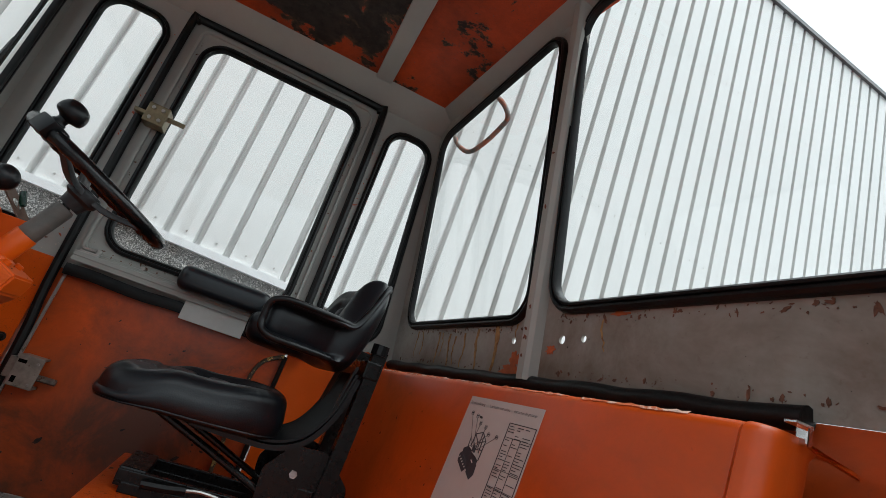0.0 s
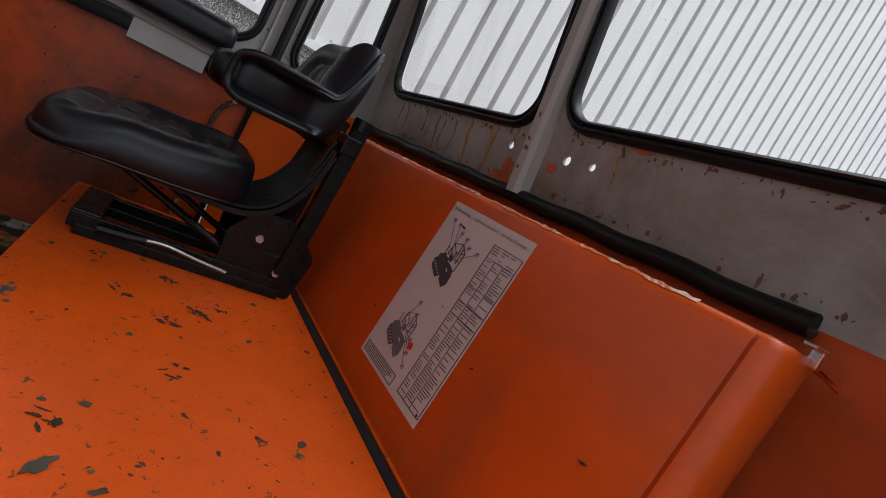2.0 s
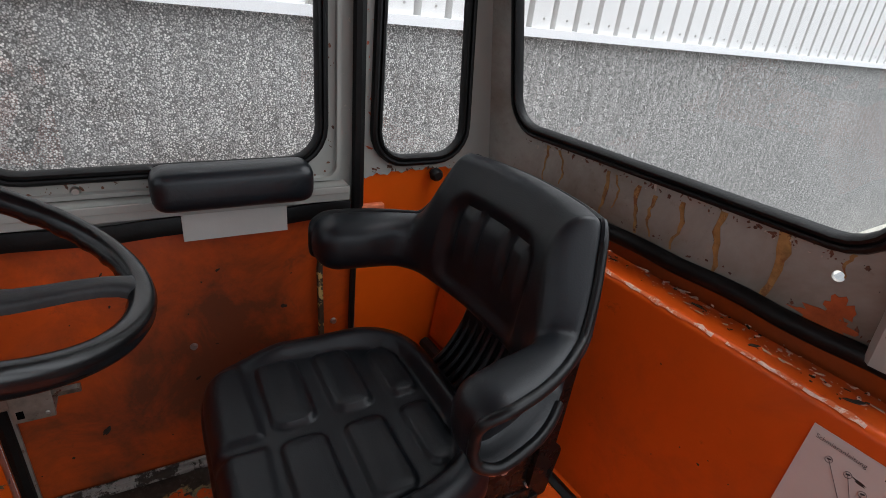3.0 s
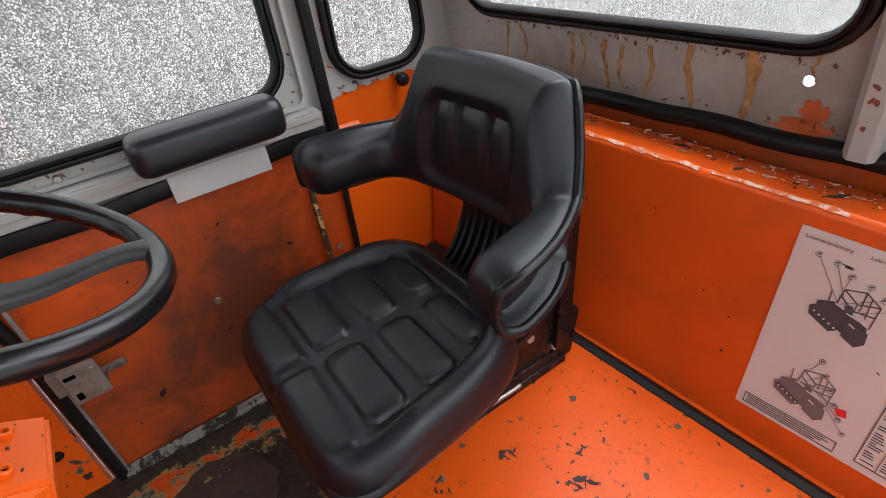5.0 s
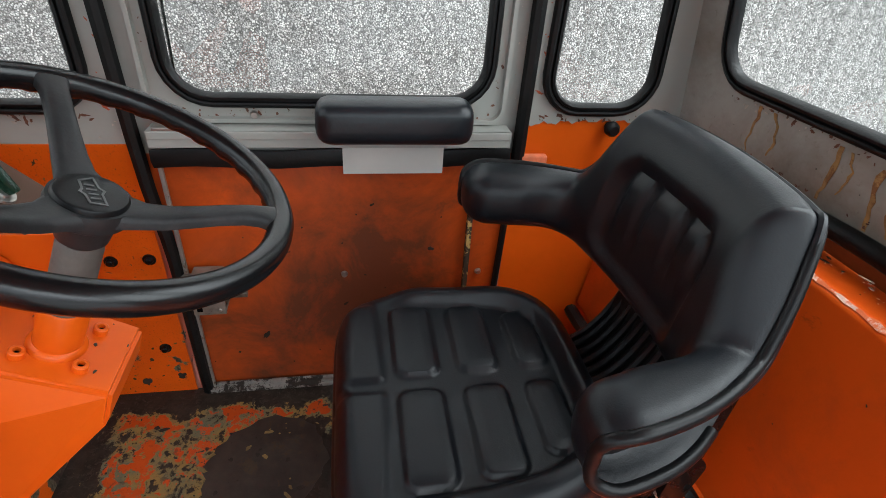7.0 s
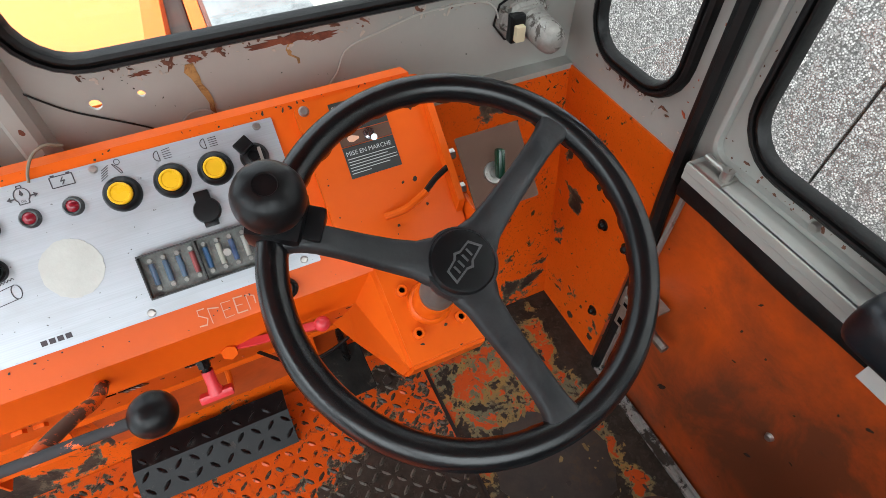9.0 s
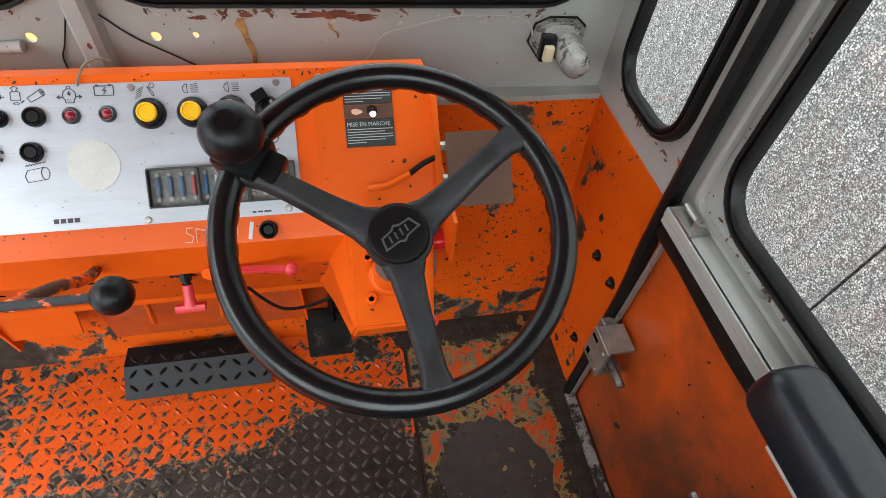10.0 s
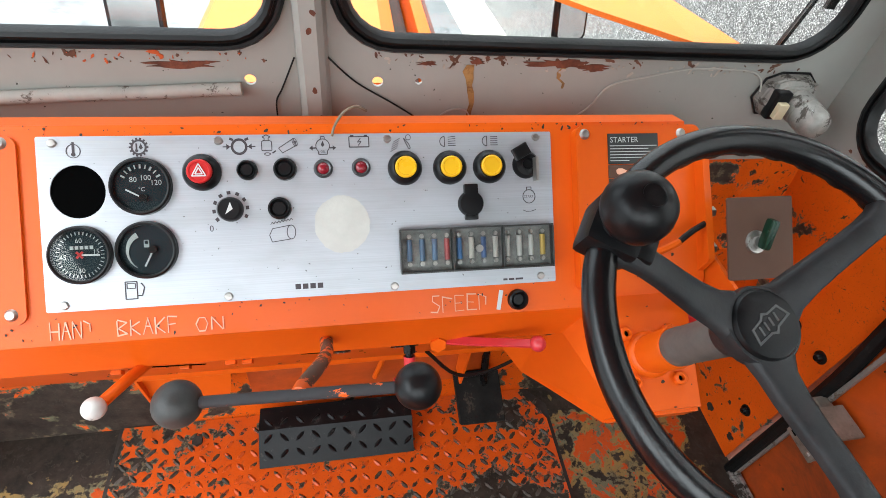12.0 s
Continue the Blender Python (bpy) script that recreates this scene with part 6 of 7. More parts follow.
for v in (-0.028, 0.028):
    bm = bmesh.new()
    box(bm, (-0.1045, v - 0.0012, 0.003), (0.1045, v + 0.0012, 0.0155), 0.0005, on_panel(0.0635, 0.0505))
    part("cover_frame", bm, M_frame, fb)
for u in (-0.1038, -0.0345, 0.0345, 0.1038):
    bm = bmesh.new()
    box(bm, (u - 0.0010, -0.0265, 0.003), (u + 0.0010, 0.0265, 0.0155), 0.0004, on_panel(0.0635, 0.0505))
    part("cover_frame", bm, M_frame, fb)
for k in range(12):
    for v in (-0.018, 0.018):
        bm = bmesh.new()
        cyl(bm, 0.003, 0.004, 0.008, 8, m=on_panel(0.0635 - 0.095 + 0.0172 * k, 0.0515 + v))
        part("fuse_clip", bm, M_steel, fb)
bm = bmesh.new()
cyl(bm, 0.005, 0.013, 0.017, 12, m=on_panel(0.0635, 0.0505))
part("cover_screw", bm, M_steel, fb)
for u, v in ((-0.4599, 0.1955), (-0.269, 0.196), (-0.0544, 0.196), (0.1554, 0.196), (-0.4574, 0.0073), (-0.267, 0.0065), (-0.0533, 0.0065), (0.1559, 0.0087)):
    bm = bmesh.new()
    lathe(bm, [(0.0, 0.003), (0.004, 0.0027), (0.0055, 0.0)], 14, on_panel(u, v))
    box(bm, (-0.0052, -0.0007, 0.0022), (0.0052, 0.0007, 0.0034), 0, on_panel(u, v) @ pose(0, 0, 0, 0, 0, 35 + 900 * u))
    part("screw", bm, M_steel, ipan, smooth=True)
# printed pictograms
W0 = IPB + 0.0006


bm = bmesh.new()


def ln(*pts, wd=0.0012, close=False):
    q = list(pts) + ([pts[0]] if close else [])
    for a, b in zip(q, q[1:]):
        bar(bm, FACIA, a[0], a[1], b[0], b[1], wd, W0, 0.0005)


ring2d(bm, FACIA, -0.4368, 0.186, 0.0074, 0.0082, W0)
ln((-0.4368, 0.184), (-0.4368, 0.1965), wd=0.0026)
sheet(bm, FACIA, disc(-0.4368, 0.182, 0.0024, 12), (), 0.0005, W0)
part("pictogram", bm, M_ink, ipan)
bm = bmesh.new()
ring2d(bm, FACIA, -0.363, 0.1895, 0.0070, 0.0092, W0)
for k in range(14):
    a = radians(360 * k / 14)
    ln((-0.363 + 0.009 * math.cos(a), 0.1895 + 0.009 * math.sin(a)), (-0.363 + 0.0112 * math.cos(a), 0.1895 + 0.0112 * math.sin(a)), wd=0.0022)
ln((-0.3655, 0.186), (-0.3655, 0.194), wd=0.0018)
sheet(bm, FACIA, disc(-0.3655, 0.1855, 0.0019, 10), (), 0.0005, W0)
sheet(bm, FACIA, [(-0.3605, 0.194), (-0.3628, 0.189), (-0.3605, 0.1866), (-0.3582, 0.189)], (), 0.0005, W0)
part("pictogram", bm, M_ink, ipan)
bm = bmesh.new()
ring2d(bm, FACIA, -0.2442, 0.1885, 0.0072, 0.0102, W0)
for s in (-1, 1):
    ln((-0.2442 + s * 0.010, 0.1885), (-0.2442 + s * 0.020, 0.1885), wd=0.0012)
    sheet(bm, FACIA, [(-0.2442 + s * 0.0105, 0.1885), (-0.2442 + s * 0.0155, 0.1920), (-0.2442 + s * 0.0155, 0.1850)][::s], (), 0.0005, W0)
    ln((-0.2442 + s * 0.007, 0.1965), (-0.2442 + s * 0.0115, 0.1985), wd=0.0030)
part("pictogram", bm, M_ink, ipan)
bm = bmesh.new()                                            # oil can over a small pool
ln((-0.2165, 0.1835), (-0.2165, 0.1940), (-0.2145, 0.1955), (-0.2065, 0.1955), (-0.2040, 0.1940), (-0.2040, 0.1835), close=True, wd=0.0009)
ln((-0.2130, 0.1955), (-0.2130, 0.1985), (-0.2155, 0.2000), (-0.2105, 0.2025), (-0.2055, 0.2000), (-0.2080, 0.1985), (-0.2080, 0.1955), wd=0.0009)
ln((-0.2140, 0.1790), (-0.2115, 0.1805), (-0.2080, 0.1805), (-0.2055, 0.1790), (-0.2080, 0.1775), (-0.2115, 0.1775), close=True, wd=0.0008)
ln((-0.2035, 0.1800), (-0.1990, 0.1830), wd=0.0016)
part("pictogram", bm, M_ink, ipan)
bm = bmesh.new()                                            # filter cartridge
ln((-0.1955, 0.1860), (-0.1910, 0.1800), (-0.1730, 0.1890), (-0.1770, 0.1975), close=True, wd=0.0009)
ln(*[(-0.1750 + 0.0048 * math.cos(radians(a)) * 0.6 - 0.0015 * math.sin(radians(a)), 0.1932 + 0.0048 * math.sin(radians(a))) for a in range(0, 360, 30)], close=True, wd=0.0008)
ring2d(bm, FACIA, -0.1750, 0.1932, 0.0010, 0.0018, W0, 10)
part("pictogram", bm, M_ink, ipan)
bm = bmesh.new()                                            # engine oil pressure
ln(*[(-0.1395 + 0.0088 * math.cos(radians(a)), 0.1880 + 0.0088 * math.sin(radians(a))) for a in range(-50, 231, 20)], wd=0.0010)
ln((-0.1452, 0.1812), (-0.1452, 0.1775), (-0.1338, 0.1775), (-0.1338, 0.1812), wd=0.0010)
text_mesh(bm, "OIL", 0.0042, FACIA, -0.1428, 0.1795, W0)
ln((-0.1420, 0.1968), (-0.1420, 0.1995), (-0.1370, 0.1995), (-0.1370, 0.1968), wd=0.0010)
sheet(bm, FACIA, [(-0.1395, 0.1945), (-0.1418, 0.1893), (-0.1395, 0.1868), (-0.1372, 0.1893)], (), 0.0005, W0)
for s in (-1, 1):
    ln((-0.1395 + s * 0.009, 0.1855), (-0.1395 + s * 0.014, 0.1855), wd=0.0016)
    sheet(bm, FACIA, [(-0.1395 + s * 0.0175, 0.1855), (-0.1395 + s * 0.0130, 0.1885), (-0.1395 + s * 0.0130, 0.1825)][::s], (), 0.0005, W0)
part("pictogram", bm, M_ink, ipan)
bm = bmesh.new()
ln((-0.105, 0.186), (-0.105, 0.199), (-0.079, 0.199), (-0.079, 0.186), close=True)
ln((-0.090, 0.197), (-0.094, 0.192), (-0.089, 0.193), (-0.093, 0.188), wd=0.001)
for u in (-0.101, -0.083):
    ln((u - 0.0022, 0.2003), (u + 0.0022, 0.2003), wd=0.0018)
part("pictogram", bm, M_ink, ipan)
for x0, wide in ((-0.038, True), (0.028, False), (0.088, True)):
    bm = bmesh.new()
    ring = [(x0 - 0.004 + 0.0065 * math.cos(radians(a)), 0.1915 + 0.0065 * math.sin(radians(a))) for a in range(90, 271, 20)]
    if x0 < 0:                                              # working lamp, its beam slanting down
        ring = [(x0 + 0.006 - (u - x0) * 0.7 - (v - 0.1915) * 0.5, v + (u - x0) * 0.4) for u, v in ring]
        ring2d(bm, FACIA, x0 + 0.0120, 0.1975, 0.0030, 0.0038, W0, 12)
    ln(*ring, close=True, wd=0.001)
    for k in range(5):
        if x0 < 0:
            ln((x0 + 0.001 - 0.0010 * k, 0.1965 - 0.0030 * k), (x0 - 0.0085 - 0.0010 * k, 0.1915 - 0.0030 * k), wd=0.0008)
        else:
            ln((x0 + 0.001, 0.1970 - 0.0027 * k), (x0 + 0.0115, 0.1970 - 0.0027 * k + (0.0 if wide else 0.0012 - 0.0003 * k)), wd=0.0008)
    part("pictogram", bm, M_ink, ipan)
bm = bmesh.new()
ring2d(bm, FACIA, 0.1426, 0.1165, 0.0085, 0.0095, W0)
text_mesh(bm, "START", 0.0048, FACIA, 0.1353, 0.1148, W0)
ln((0.1392, 0.1255), (0.1392, 0.1290), (0.1460, 0.1290), (0.1460, 0.1255), wd=0.0009)
ln((0.133, 0.0985), (0.138, 0.0965), (0.145, 0.0965), (0.152, 0.0985), wd=0.0008)
part("pictogram", bm, M_ink, ipan)
bm = bmesh.new()
ln((-0.388, 0.0105), (-0.388, 0.031), (-0.3745, 0.031), (-0.3745, 0.0105), close=True)
ln((-0.386, 0.023), (-0.386, 0.029), (-0.3765, 0.029), (-0.3765, 0.023), close=True, wd=0.0009)
ln((-0.3745, 0.014), (-0.369, 0.014), (-0.366, 0.024), (-0.370, 0.029))
part("pictogram", bm, M_ink, ipan)
bm = bmesh.new()
ln((-0.2095, 0.0705), (-0.2125, 0.0790), (-0.2085, 0.0870), (-0.1865, 0.0905), wd=0.0009)
ln(*[(-0.1850 + 0.0055 * math.cos(radians(a)), 0.0820 + 0.0088 * math.sin(radians(a))) for a in range(0, 360, 30)], close=True, wd=0.0009)
ln((-0.2095, 0.0705), (-0.1860, 0.0733), wd=0.0009)
for k in range(7):
    ln((-0.2105 + 0.0040 * k, 0.0920 + 0.0007 * k), (-0.2085 + 0.0040 * k, 0.0950 + 0.0007 * k), (-0.2065 + 0.0040 * k, 0.0927 + 0.0007 * k), wd=0.0008)
part("pictogram", bm, M_ink, ipan)
for k in range(4):                                          # maker's mark as plain bars
    bm = bmesh.new()
    ln((-0.1835 + 0.0095 * k, 0.0135), (-0.1765 + 0.0095 * k, 0.0135), wd=0.0066)
    part("printed_mark", bm, M_ink, ipan)
bm = bmesh.new()
ln((0.100, 0.0065), (0.106, 0.0065), wd=0.0026)
ln((0.108, 0.0065), (0.116, 0.0065), wd=0.0026)
ln((0.118, 0.0065), (0.129, 0.0065), wd=0.0026)
part("printed_mark", bm, M_ink, ipan)

# brown switch plate beside the dash
swp = thing("switch_plate", "brown switch plate with a green toggle beside the dashboard", "switch plate")
bm = bmesh.new()
sheet(bm, DASH, rounded(rect(0.388, -0.008, 0.488, 0.102), 0.003), (), 0.003, 0.068)
part("plate", bm, M_brown, swp)
bm = bmesh.new()
box(bm, (0.388, 1.178, 0.55), (0.394, 1.32, 0.645), 0.001)
part("bracket", bm, M_orange, swp)
bm = bmesh.new()
lathe(bm, [(0.0, 0.006), (0.007, 0.006), (0.008, 0.003), (0.015, 0.003), (0.016, 0.0)], 22, Matrix.Translation(DASH.at(0.430, 0.042, 0.068)) @ TILTM)
part("collar", bm, M_steel, swp, smooth=True)
bm = bmesh.new()
box(bm, (-0.0055, -0.006, 0.004), (0.0055, 0.036, 0.020), 0.004, Matrix.Translation(DASH.at(0.434, 0.042, 0.068)) @ TILTM @ pose(0, 0, 0, 20, 0, -8))
part("toggle", bm, M_green, swp, "dark green toggle", smooth=True)

# ---------------------------------------------------------------- steering
AX = pose(0.291, 1.170, 0.541, 24.8, 0, 0)
col = thing("steering_column", "orange steering column on a bolted gearbox", "steering column")
bm = bmesh.new()
left = [(0.230, 1.094, 0.514), (0.230, 1.250, 0.585), (0.185, 1.275, 0.505), (0.150, 1.385, 0.300), (0.196, 1.300, 0.285), (0.222, 1.108, 0.470)]
right = [(0.352, 1.094, 0.514), (0.372, 1.250, 0.585), (0.372, 1.275, 0.505), (0.366, 1.385, 0.300), (0.358, 1.300, 0.285), (0.352, 1.108, 0.470)]
a, b = [bm.verts.new(p) for p in left], [bm.verts.new(p) for p in right]
for k in range(6):
    bm.faces.new((a[k], a[(k + 1) % 6], b[(k + 1) % 6], b[k]))
bm.faces.new(a[::-1])
bm.faces.new(b)
bmesh.ops.bevel(bm, geom=bm.edges[:], offset=0.005, segments=2, affect="EDGES")
gb = part("gearbox_cover", bm, M_orange, col)
flakes("chipped_paint", gb, facing(Plane((0.226, 1.090, 0.513), (1, 0, 0), (0, 0.91, 0.415)), (0, -0.4, 0.9)), (0.01, 0.01, 0.13, 0.16), 16, (0.0015, 0.006), M_dirt_shade, 71, 0.0006)
for dx, dy in ((-0.032, 0.030), (-0.032, -0.036), (0.034, -0.036), (0.034, 0.030)):
    bm = bmesh.new()
    BM = AX @ Matrix.Translation((dx, dy, 0.003))
    cyl(bm, 0.0125, 0.0, 0.003, 18, m=BM)
    lathe(bm, [(0.009, 0.003), (0.009, 0.012), (0.0075, 0.0135), (0.0045, 0.0135), (0.0045, 0.006), (0.0, 0.006)], 18, BM)
    bolt = part("bolt", bm, M_orange, gb)
    bm = bmesh.new()
    cyl(bm, 0.0043, 0.0065, 0.0075, 6, m=BM)
    part("socket", bm, M_hole, bolt)
    # The dark ring paints shade round the washer so the bolt stands out.
    bm = bmesh.new()
    ring2d(bm, Plane(BM.translation, BM.col[0].xyz, BM.col[1].xyz), 0, 0, 0.0125, 0.0142, 0.0006, 20, 0.0006)
    part("grime_ring", bm, M_dirt_shade, bolt)
bm = bmesh.new()
cyl(bm, 0.0075, -0.045, 0.0, 14, m=Matrix.Translation((0.366, 1.150, 0.422)) @ pose(0, 0, 0, 25, 20, 0))
nipple = part("grease_nipple", bm, mat("dull_grey_pipe", (0.10, 0.09, 0.08), 0.5, metal=0.3, var=0.2), col, "short grey pipe stub with a red cap", smooth=True)
bm = bmesh.new()
lathe(bm, [(0.0088, -0.010), (0.0092, 0.0), (0.0085, 0.004), (0.0045, 0.0045), (0.004, 0.001), (0.0, 0.001)], 16, Matrix.Translation((0.366, 1.150, 0.422)) @ pose(0, 0, 0, 25, 20, 0))
part("red_cap", bm, M_pinkred, nipple, smooth=True)
bm = bmesh.new()
sweep(bm, [AX @ Vector((0.0375 * math.cos(2 * math.pi * k / 28), 0.0375 * math.sin(2 * math.pi * k / 28), 0.002)) for k in range(28)], circle(0.0048, 8), closed=True)
part("rubber_ring", bm, M_rubber, col, smooth=True)
bm = bmesh.new()
lathe(bm, [(0.0, 0.0), (0.0335, 0.0), (0.0330, 0.008), (0.0300, 0.013), (0.0270, 0.015), (0.0270, 0.072), (0.0255, 0.074), (0.0, 0.075)], 28, AX)
part("tube", bm, M_orange, col, "orange painted column tube", smooth=True)
bm = bmesh.new()
lathe(bm, [(0.0225, 0.070), (0.0245, 0.074), (0.0245, 0.090), (0.0238, 0.092), (0.0238, 0.165), (0.021, 0.172)], 28, AX)
part("collar", bm, mat("worn_column_metal", (0.11, 0.10, 0.088), 0.55, metal=0.0, var=0.2, scale=20.0, second=(0.45, 0.10, 0.02), second_at=0.66, second_scale=18.0), col, smooth=True)

WH = AX @ Matrix.Translation((0, 0, 0.212))
wheel = thing("steering_wheel", "black three-spoke steering wheel with a spinner knob", "steering wheel", WH)
RR, RZ = 0.190, 0.050
bm = bmesh.new()
rings = []
for k in range(180):
    a = 2 * math.pi * k / 180
    grip = 0.0020 * max(0, math.sin(30 * a)) ** 2
    ring = []
    for j in range(14):
        b = 2 * math.pi * j / 14
        r = 0.0152 + (grip if math.sin(b) < -0.25 and math.cos(b) < 0.3 else 0)
        ring.append(bm.verts.new(((RR + r * math.cos(b)) * math.cos(a), (RR + r * math.cos(b)) * math.sin(a), RZ + r * 1.05 * math.sin(b))))
    rings.append(ring)
for i in range(180):
    a, b = rings[i], rings[(i + 1) % 180]
    for j in range(14):
        bm.faces.new((a[j], a[(j + 1) % 14], b[(j + 1) % 14], b[j]))
part("rim", bm, M_wheel, wheel, smooth=True)
SPOKES = (34, 154, -84)
for d in SPOKES:
    bm = bmesh.new()
    c, s = math.cos(radians(d)), math.sin(radians(d))
    rings = []
    for r, wd in ((0.020, 0.030), (0.036, 0.026), (0.050, 0.0205), (0.075, 0.0180), (0.100, 0.0162), (0.125, 0.0150), (0.150, 0.0145), (0.166, 0.0155), (0.176, 0.0185), (0.184, 0.0240)):
        z = 0.010 + 0.021 * (r - 0.02) + (RZ - 0.009) * smoothstep(0.04, 0.178, r)
        prof = [(-wd, -0.007), (-wd * 0.97, 0.0), (-wd * 0.86, 0.0048), (-wd * 0.66, 0.0070), (-wd * 0.3, 0.0078), (wd * 0.3, 0.0078), (wd * 0.66, 0.0070), (wd * 0.86, 0.0048), (wd * 0.97, 0.0), (wd, -0.007)]
        rings.append([bm.verts.new((r * c - q * s, r * s + q * c, z + h)) for q, h in prof])
    for a, b in zip(rings, rings[1:]):
        for j in range(10):
            bm.faces.new((a[j], a[(j + 1) % 10], b[(j + 1) % 10], b[j]))
    bm.faces.new(rings[0])
    bm.faces.new(rings[-1][::-1])
    part("spoke", bm, M_spoke, wheel, smooth=True)
bm = bmesh.new()
lathe(bm, [(0.0, -0.035), (0.026, -0.035), (0.030, -0.012), (0.040, -0.004), (0.042, 0.010), (0.040, 0.017), (0.0, 0.017)], 36)
hub = part("hub", bm, M_spoke, wheel, smooth=True)
bm = bmesh.new()
lathe(bm, [(0.0, 0.0235), (0.030, 0.0235), (0.034, 0.0225), (0.0365, 0.019), (0.0365, 0.012)], 40)
part("cap", bm, M_plastic, hub, smooth=True)
bm = bmesh.new()                                            # maker's mark as a plain raised shape
CAPP = Plane((0, 0, 0.0236), (math.cos(0.6), math.sin(0.6), 0), (-math.sin(0.6), math.cos(0.6), 0))
sheet(bm, CAPP, [(-0.026, -0.008), (-0.006, -0.009), (0, -0.013), (0.006, -0.009), (0.026, -0.008), (0.021, 0.008), (0.006, 0.009), (0, 0.013), (-0.006, 0.009), (-0.021, 0.008)],
      [[(-0.023, -0.006), (-0.005, -0.007), (0, -0.010), (0.005, -0.007), (0.023, -0.006), (0.019, 0.006), (0.005, 0.007), (0, 0.010), (-0.005, 0.007), (-0.019, 0.006)]], 0.0012, 0.0008)
for k in range(4):
    bar(bm, CAPP, -0.014 + 0.008 * k, -0.0045, -0.012 + 0.008 * k, 0.0045, 0.0022, 0.0008)
part("emblem", bm, mat("rubbed_emblem", (0.075, 0.075, 0.075), 0.4, bump=0.0), hub, "raised maker's mark")
ka = radians(150)
kx, ky = RR * math.cos(ka), RR * math.sin(ka)
KM = Matrix.Translation((kx, ky, RZ)) @ pose(0, 0, 0, 0, 0, 150)
bm = bmesh.new()
box(bm, (-0.028, -0.026, -0.020), (0.024, 0.026, 0.022), 0.007, KM)
box(bm, (-0.046, -0.018, -0.012), (-0.02, 0.018, 0.012), 0.005, KM)
cyl(bm, 0.018, 0.018, 0.028, 24, r2=0.0145, m=KM)
part("knob_clamp", bm, M_plastic, wheel, smooth=True)
bm = bmesh.new()
lathe(bm, [(0.013, 0.015), (0.0122, 0.036), (0.0150, 0.0385), (0.0270, 0.043), (0.0308, 0.047), (0.0322, 0.054), (0.0318, 0.062), (0.0285, 0.072), (0.0220, 0.080), (0.0120, 0.0845), (0.0105, 0.0848), (0.0098, 0.0838), (0.0, 0.0838)], 32, KM)
part("spinner_knob", bm, M_plastic, wheel, "black mushroom-shaped spinner knob", smooth=True)

# ---------------------------------------------------------------- levers
lev = thing("speed_lever", "orange lever with a cross bar and two black ball knobs", "lever", pose(0, 0, 0.014))
M_scuffed = mat("scuffed_black_knob", (0.030, 0.029, 0.027), 0.5, var=0.3, scale=20.0, bump=0.2, bump_scale=120, second=(0.06, 0.055, 0.048), second_at=0.58, second_scale=22.0, soft=0.08)
A, B = Vector((-0.292, 1.111, 0.620)), Vector((-0.052, 1.089, 0.651))
bm = bmesh.new()
sweep(bm, [A, B], circle(0.0062, 10))
part("cross_bar", bm, mat("worn_orange_bar", ORANGE, 0.4, var=0.1, second=(0.03, 0.028, 0.03), second_at=0.42, second_scale=16.0, soft=0.008), lev, "orange bar worn to bare metal", smooth=True)
for p in (A, B):
    bm = bmesh.new()
    ball(bm, 0.0245, p, 0.97, 24, 16)
    part("ball_knob", bm, M_scuffed if p is A else M_plastic, lev, "scuffed grey ball knob" if p is A else "", smooth=True)
bm = bmesh.new()
sweep(bm, smooth_path([(-0.150, 1.246, 0.521), (-0.148, 1.205, 0.545), (-0.154, 1.158, 0.592), (-0.168, 1.120, 0.620), (-0.172, 1.100, 0.636)], 5), circle(0.0085, 10))
part("stem", bm, mat("worn_orange_stem", ORANGE, 0.4, var=0.1, second=(0.10, 0.05, 0.03), second_at=0.53, second_scale=26.0, soft=0.01), lev, smooth=True)
hb = thing("hand_brake_lever", "short orange lever with a scuffed white ball knob", "lever")
bm = bmesh.new()
sweep(bm, smooth_path([(-0.384, 1.252, 0.497), (-0.398, 1.222, 0.510), (-0.420, 1.182, 0.520)], 5), circle(0.0075, 10))
part("stem", bm, M_orange, hb, smooth=True)
bm = bmesh.new()
ball(bm, 0.0140, (-0.424, 1.178, 0.521), 1.0, 20, 14)
part("ball_knob", bm, mat("scuffed_white_knob", (0.55, 0.53, 0.50), 0.35, var=0.1, scale=20.0, second=(0.2, 0.18, 0.17), second_at=0.66, second_scale=60.0), hb, smooth=True)
rp2 = thing("red_pull_handle", "red T-shaped pull handle under the dashboard", "pull handle")
PM = Matrix.Translation((-0.034, 1.248, 0.500)) @ pose(0, 0, 0, 146, 0, 0)
bm = bmesh.new()
cyl(bm, 0.006, -0.02, 0.025, 12, m=PM)
cyl(bm, 0.0095, 0.0, 0.014, 6, m=PM)
part("stem", bm, M_blackmetal, rp2)
bm = bmesh.new()
lathe(bm, [(0.0085, 0.02), (0.0085, 0.045), (0.012, 0.058), (0.0, 0.060)], 16, PM)
box(bm, (-0.024, -0.008, 0.055), (0.024, 0.008, 0.068), 0.003, PM)
part("grip", bm, M_pinkred, rp2, smooth=True)
pl2 = thing("throttle_lever", "thin red lever with a pink ball end under the dashboard", "lever")
bm = bmesh.new()
sweep(bm, smooth_path([(0.008, 1.246, 0.505), (0.044, 1.234, 0.514), (0.096, 1.216, 0.530), (0.138, 1.205, 0.538)], 5), [(-0.006, -0.002), (0.006, -0.002), (0.006, 0.002), (-0.006, 0.002)])
part("blade", bm, M_pinkred, pl2)
bm = bmesh.new()
ball(bm, 0.0115, (0.140, 1.204, 0.539), 1.0, 18, 12)
part("ball_knob", bm, M_pinkred, pl2, smooth=True)
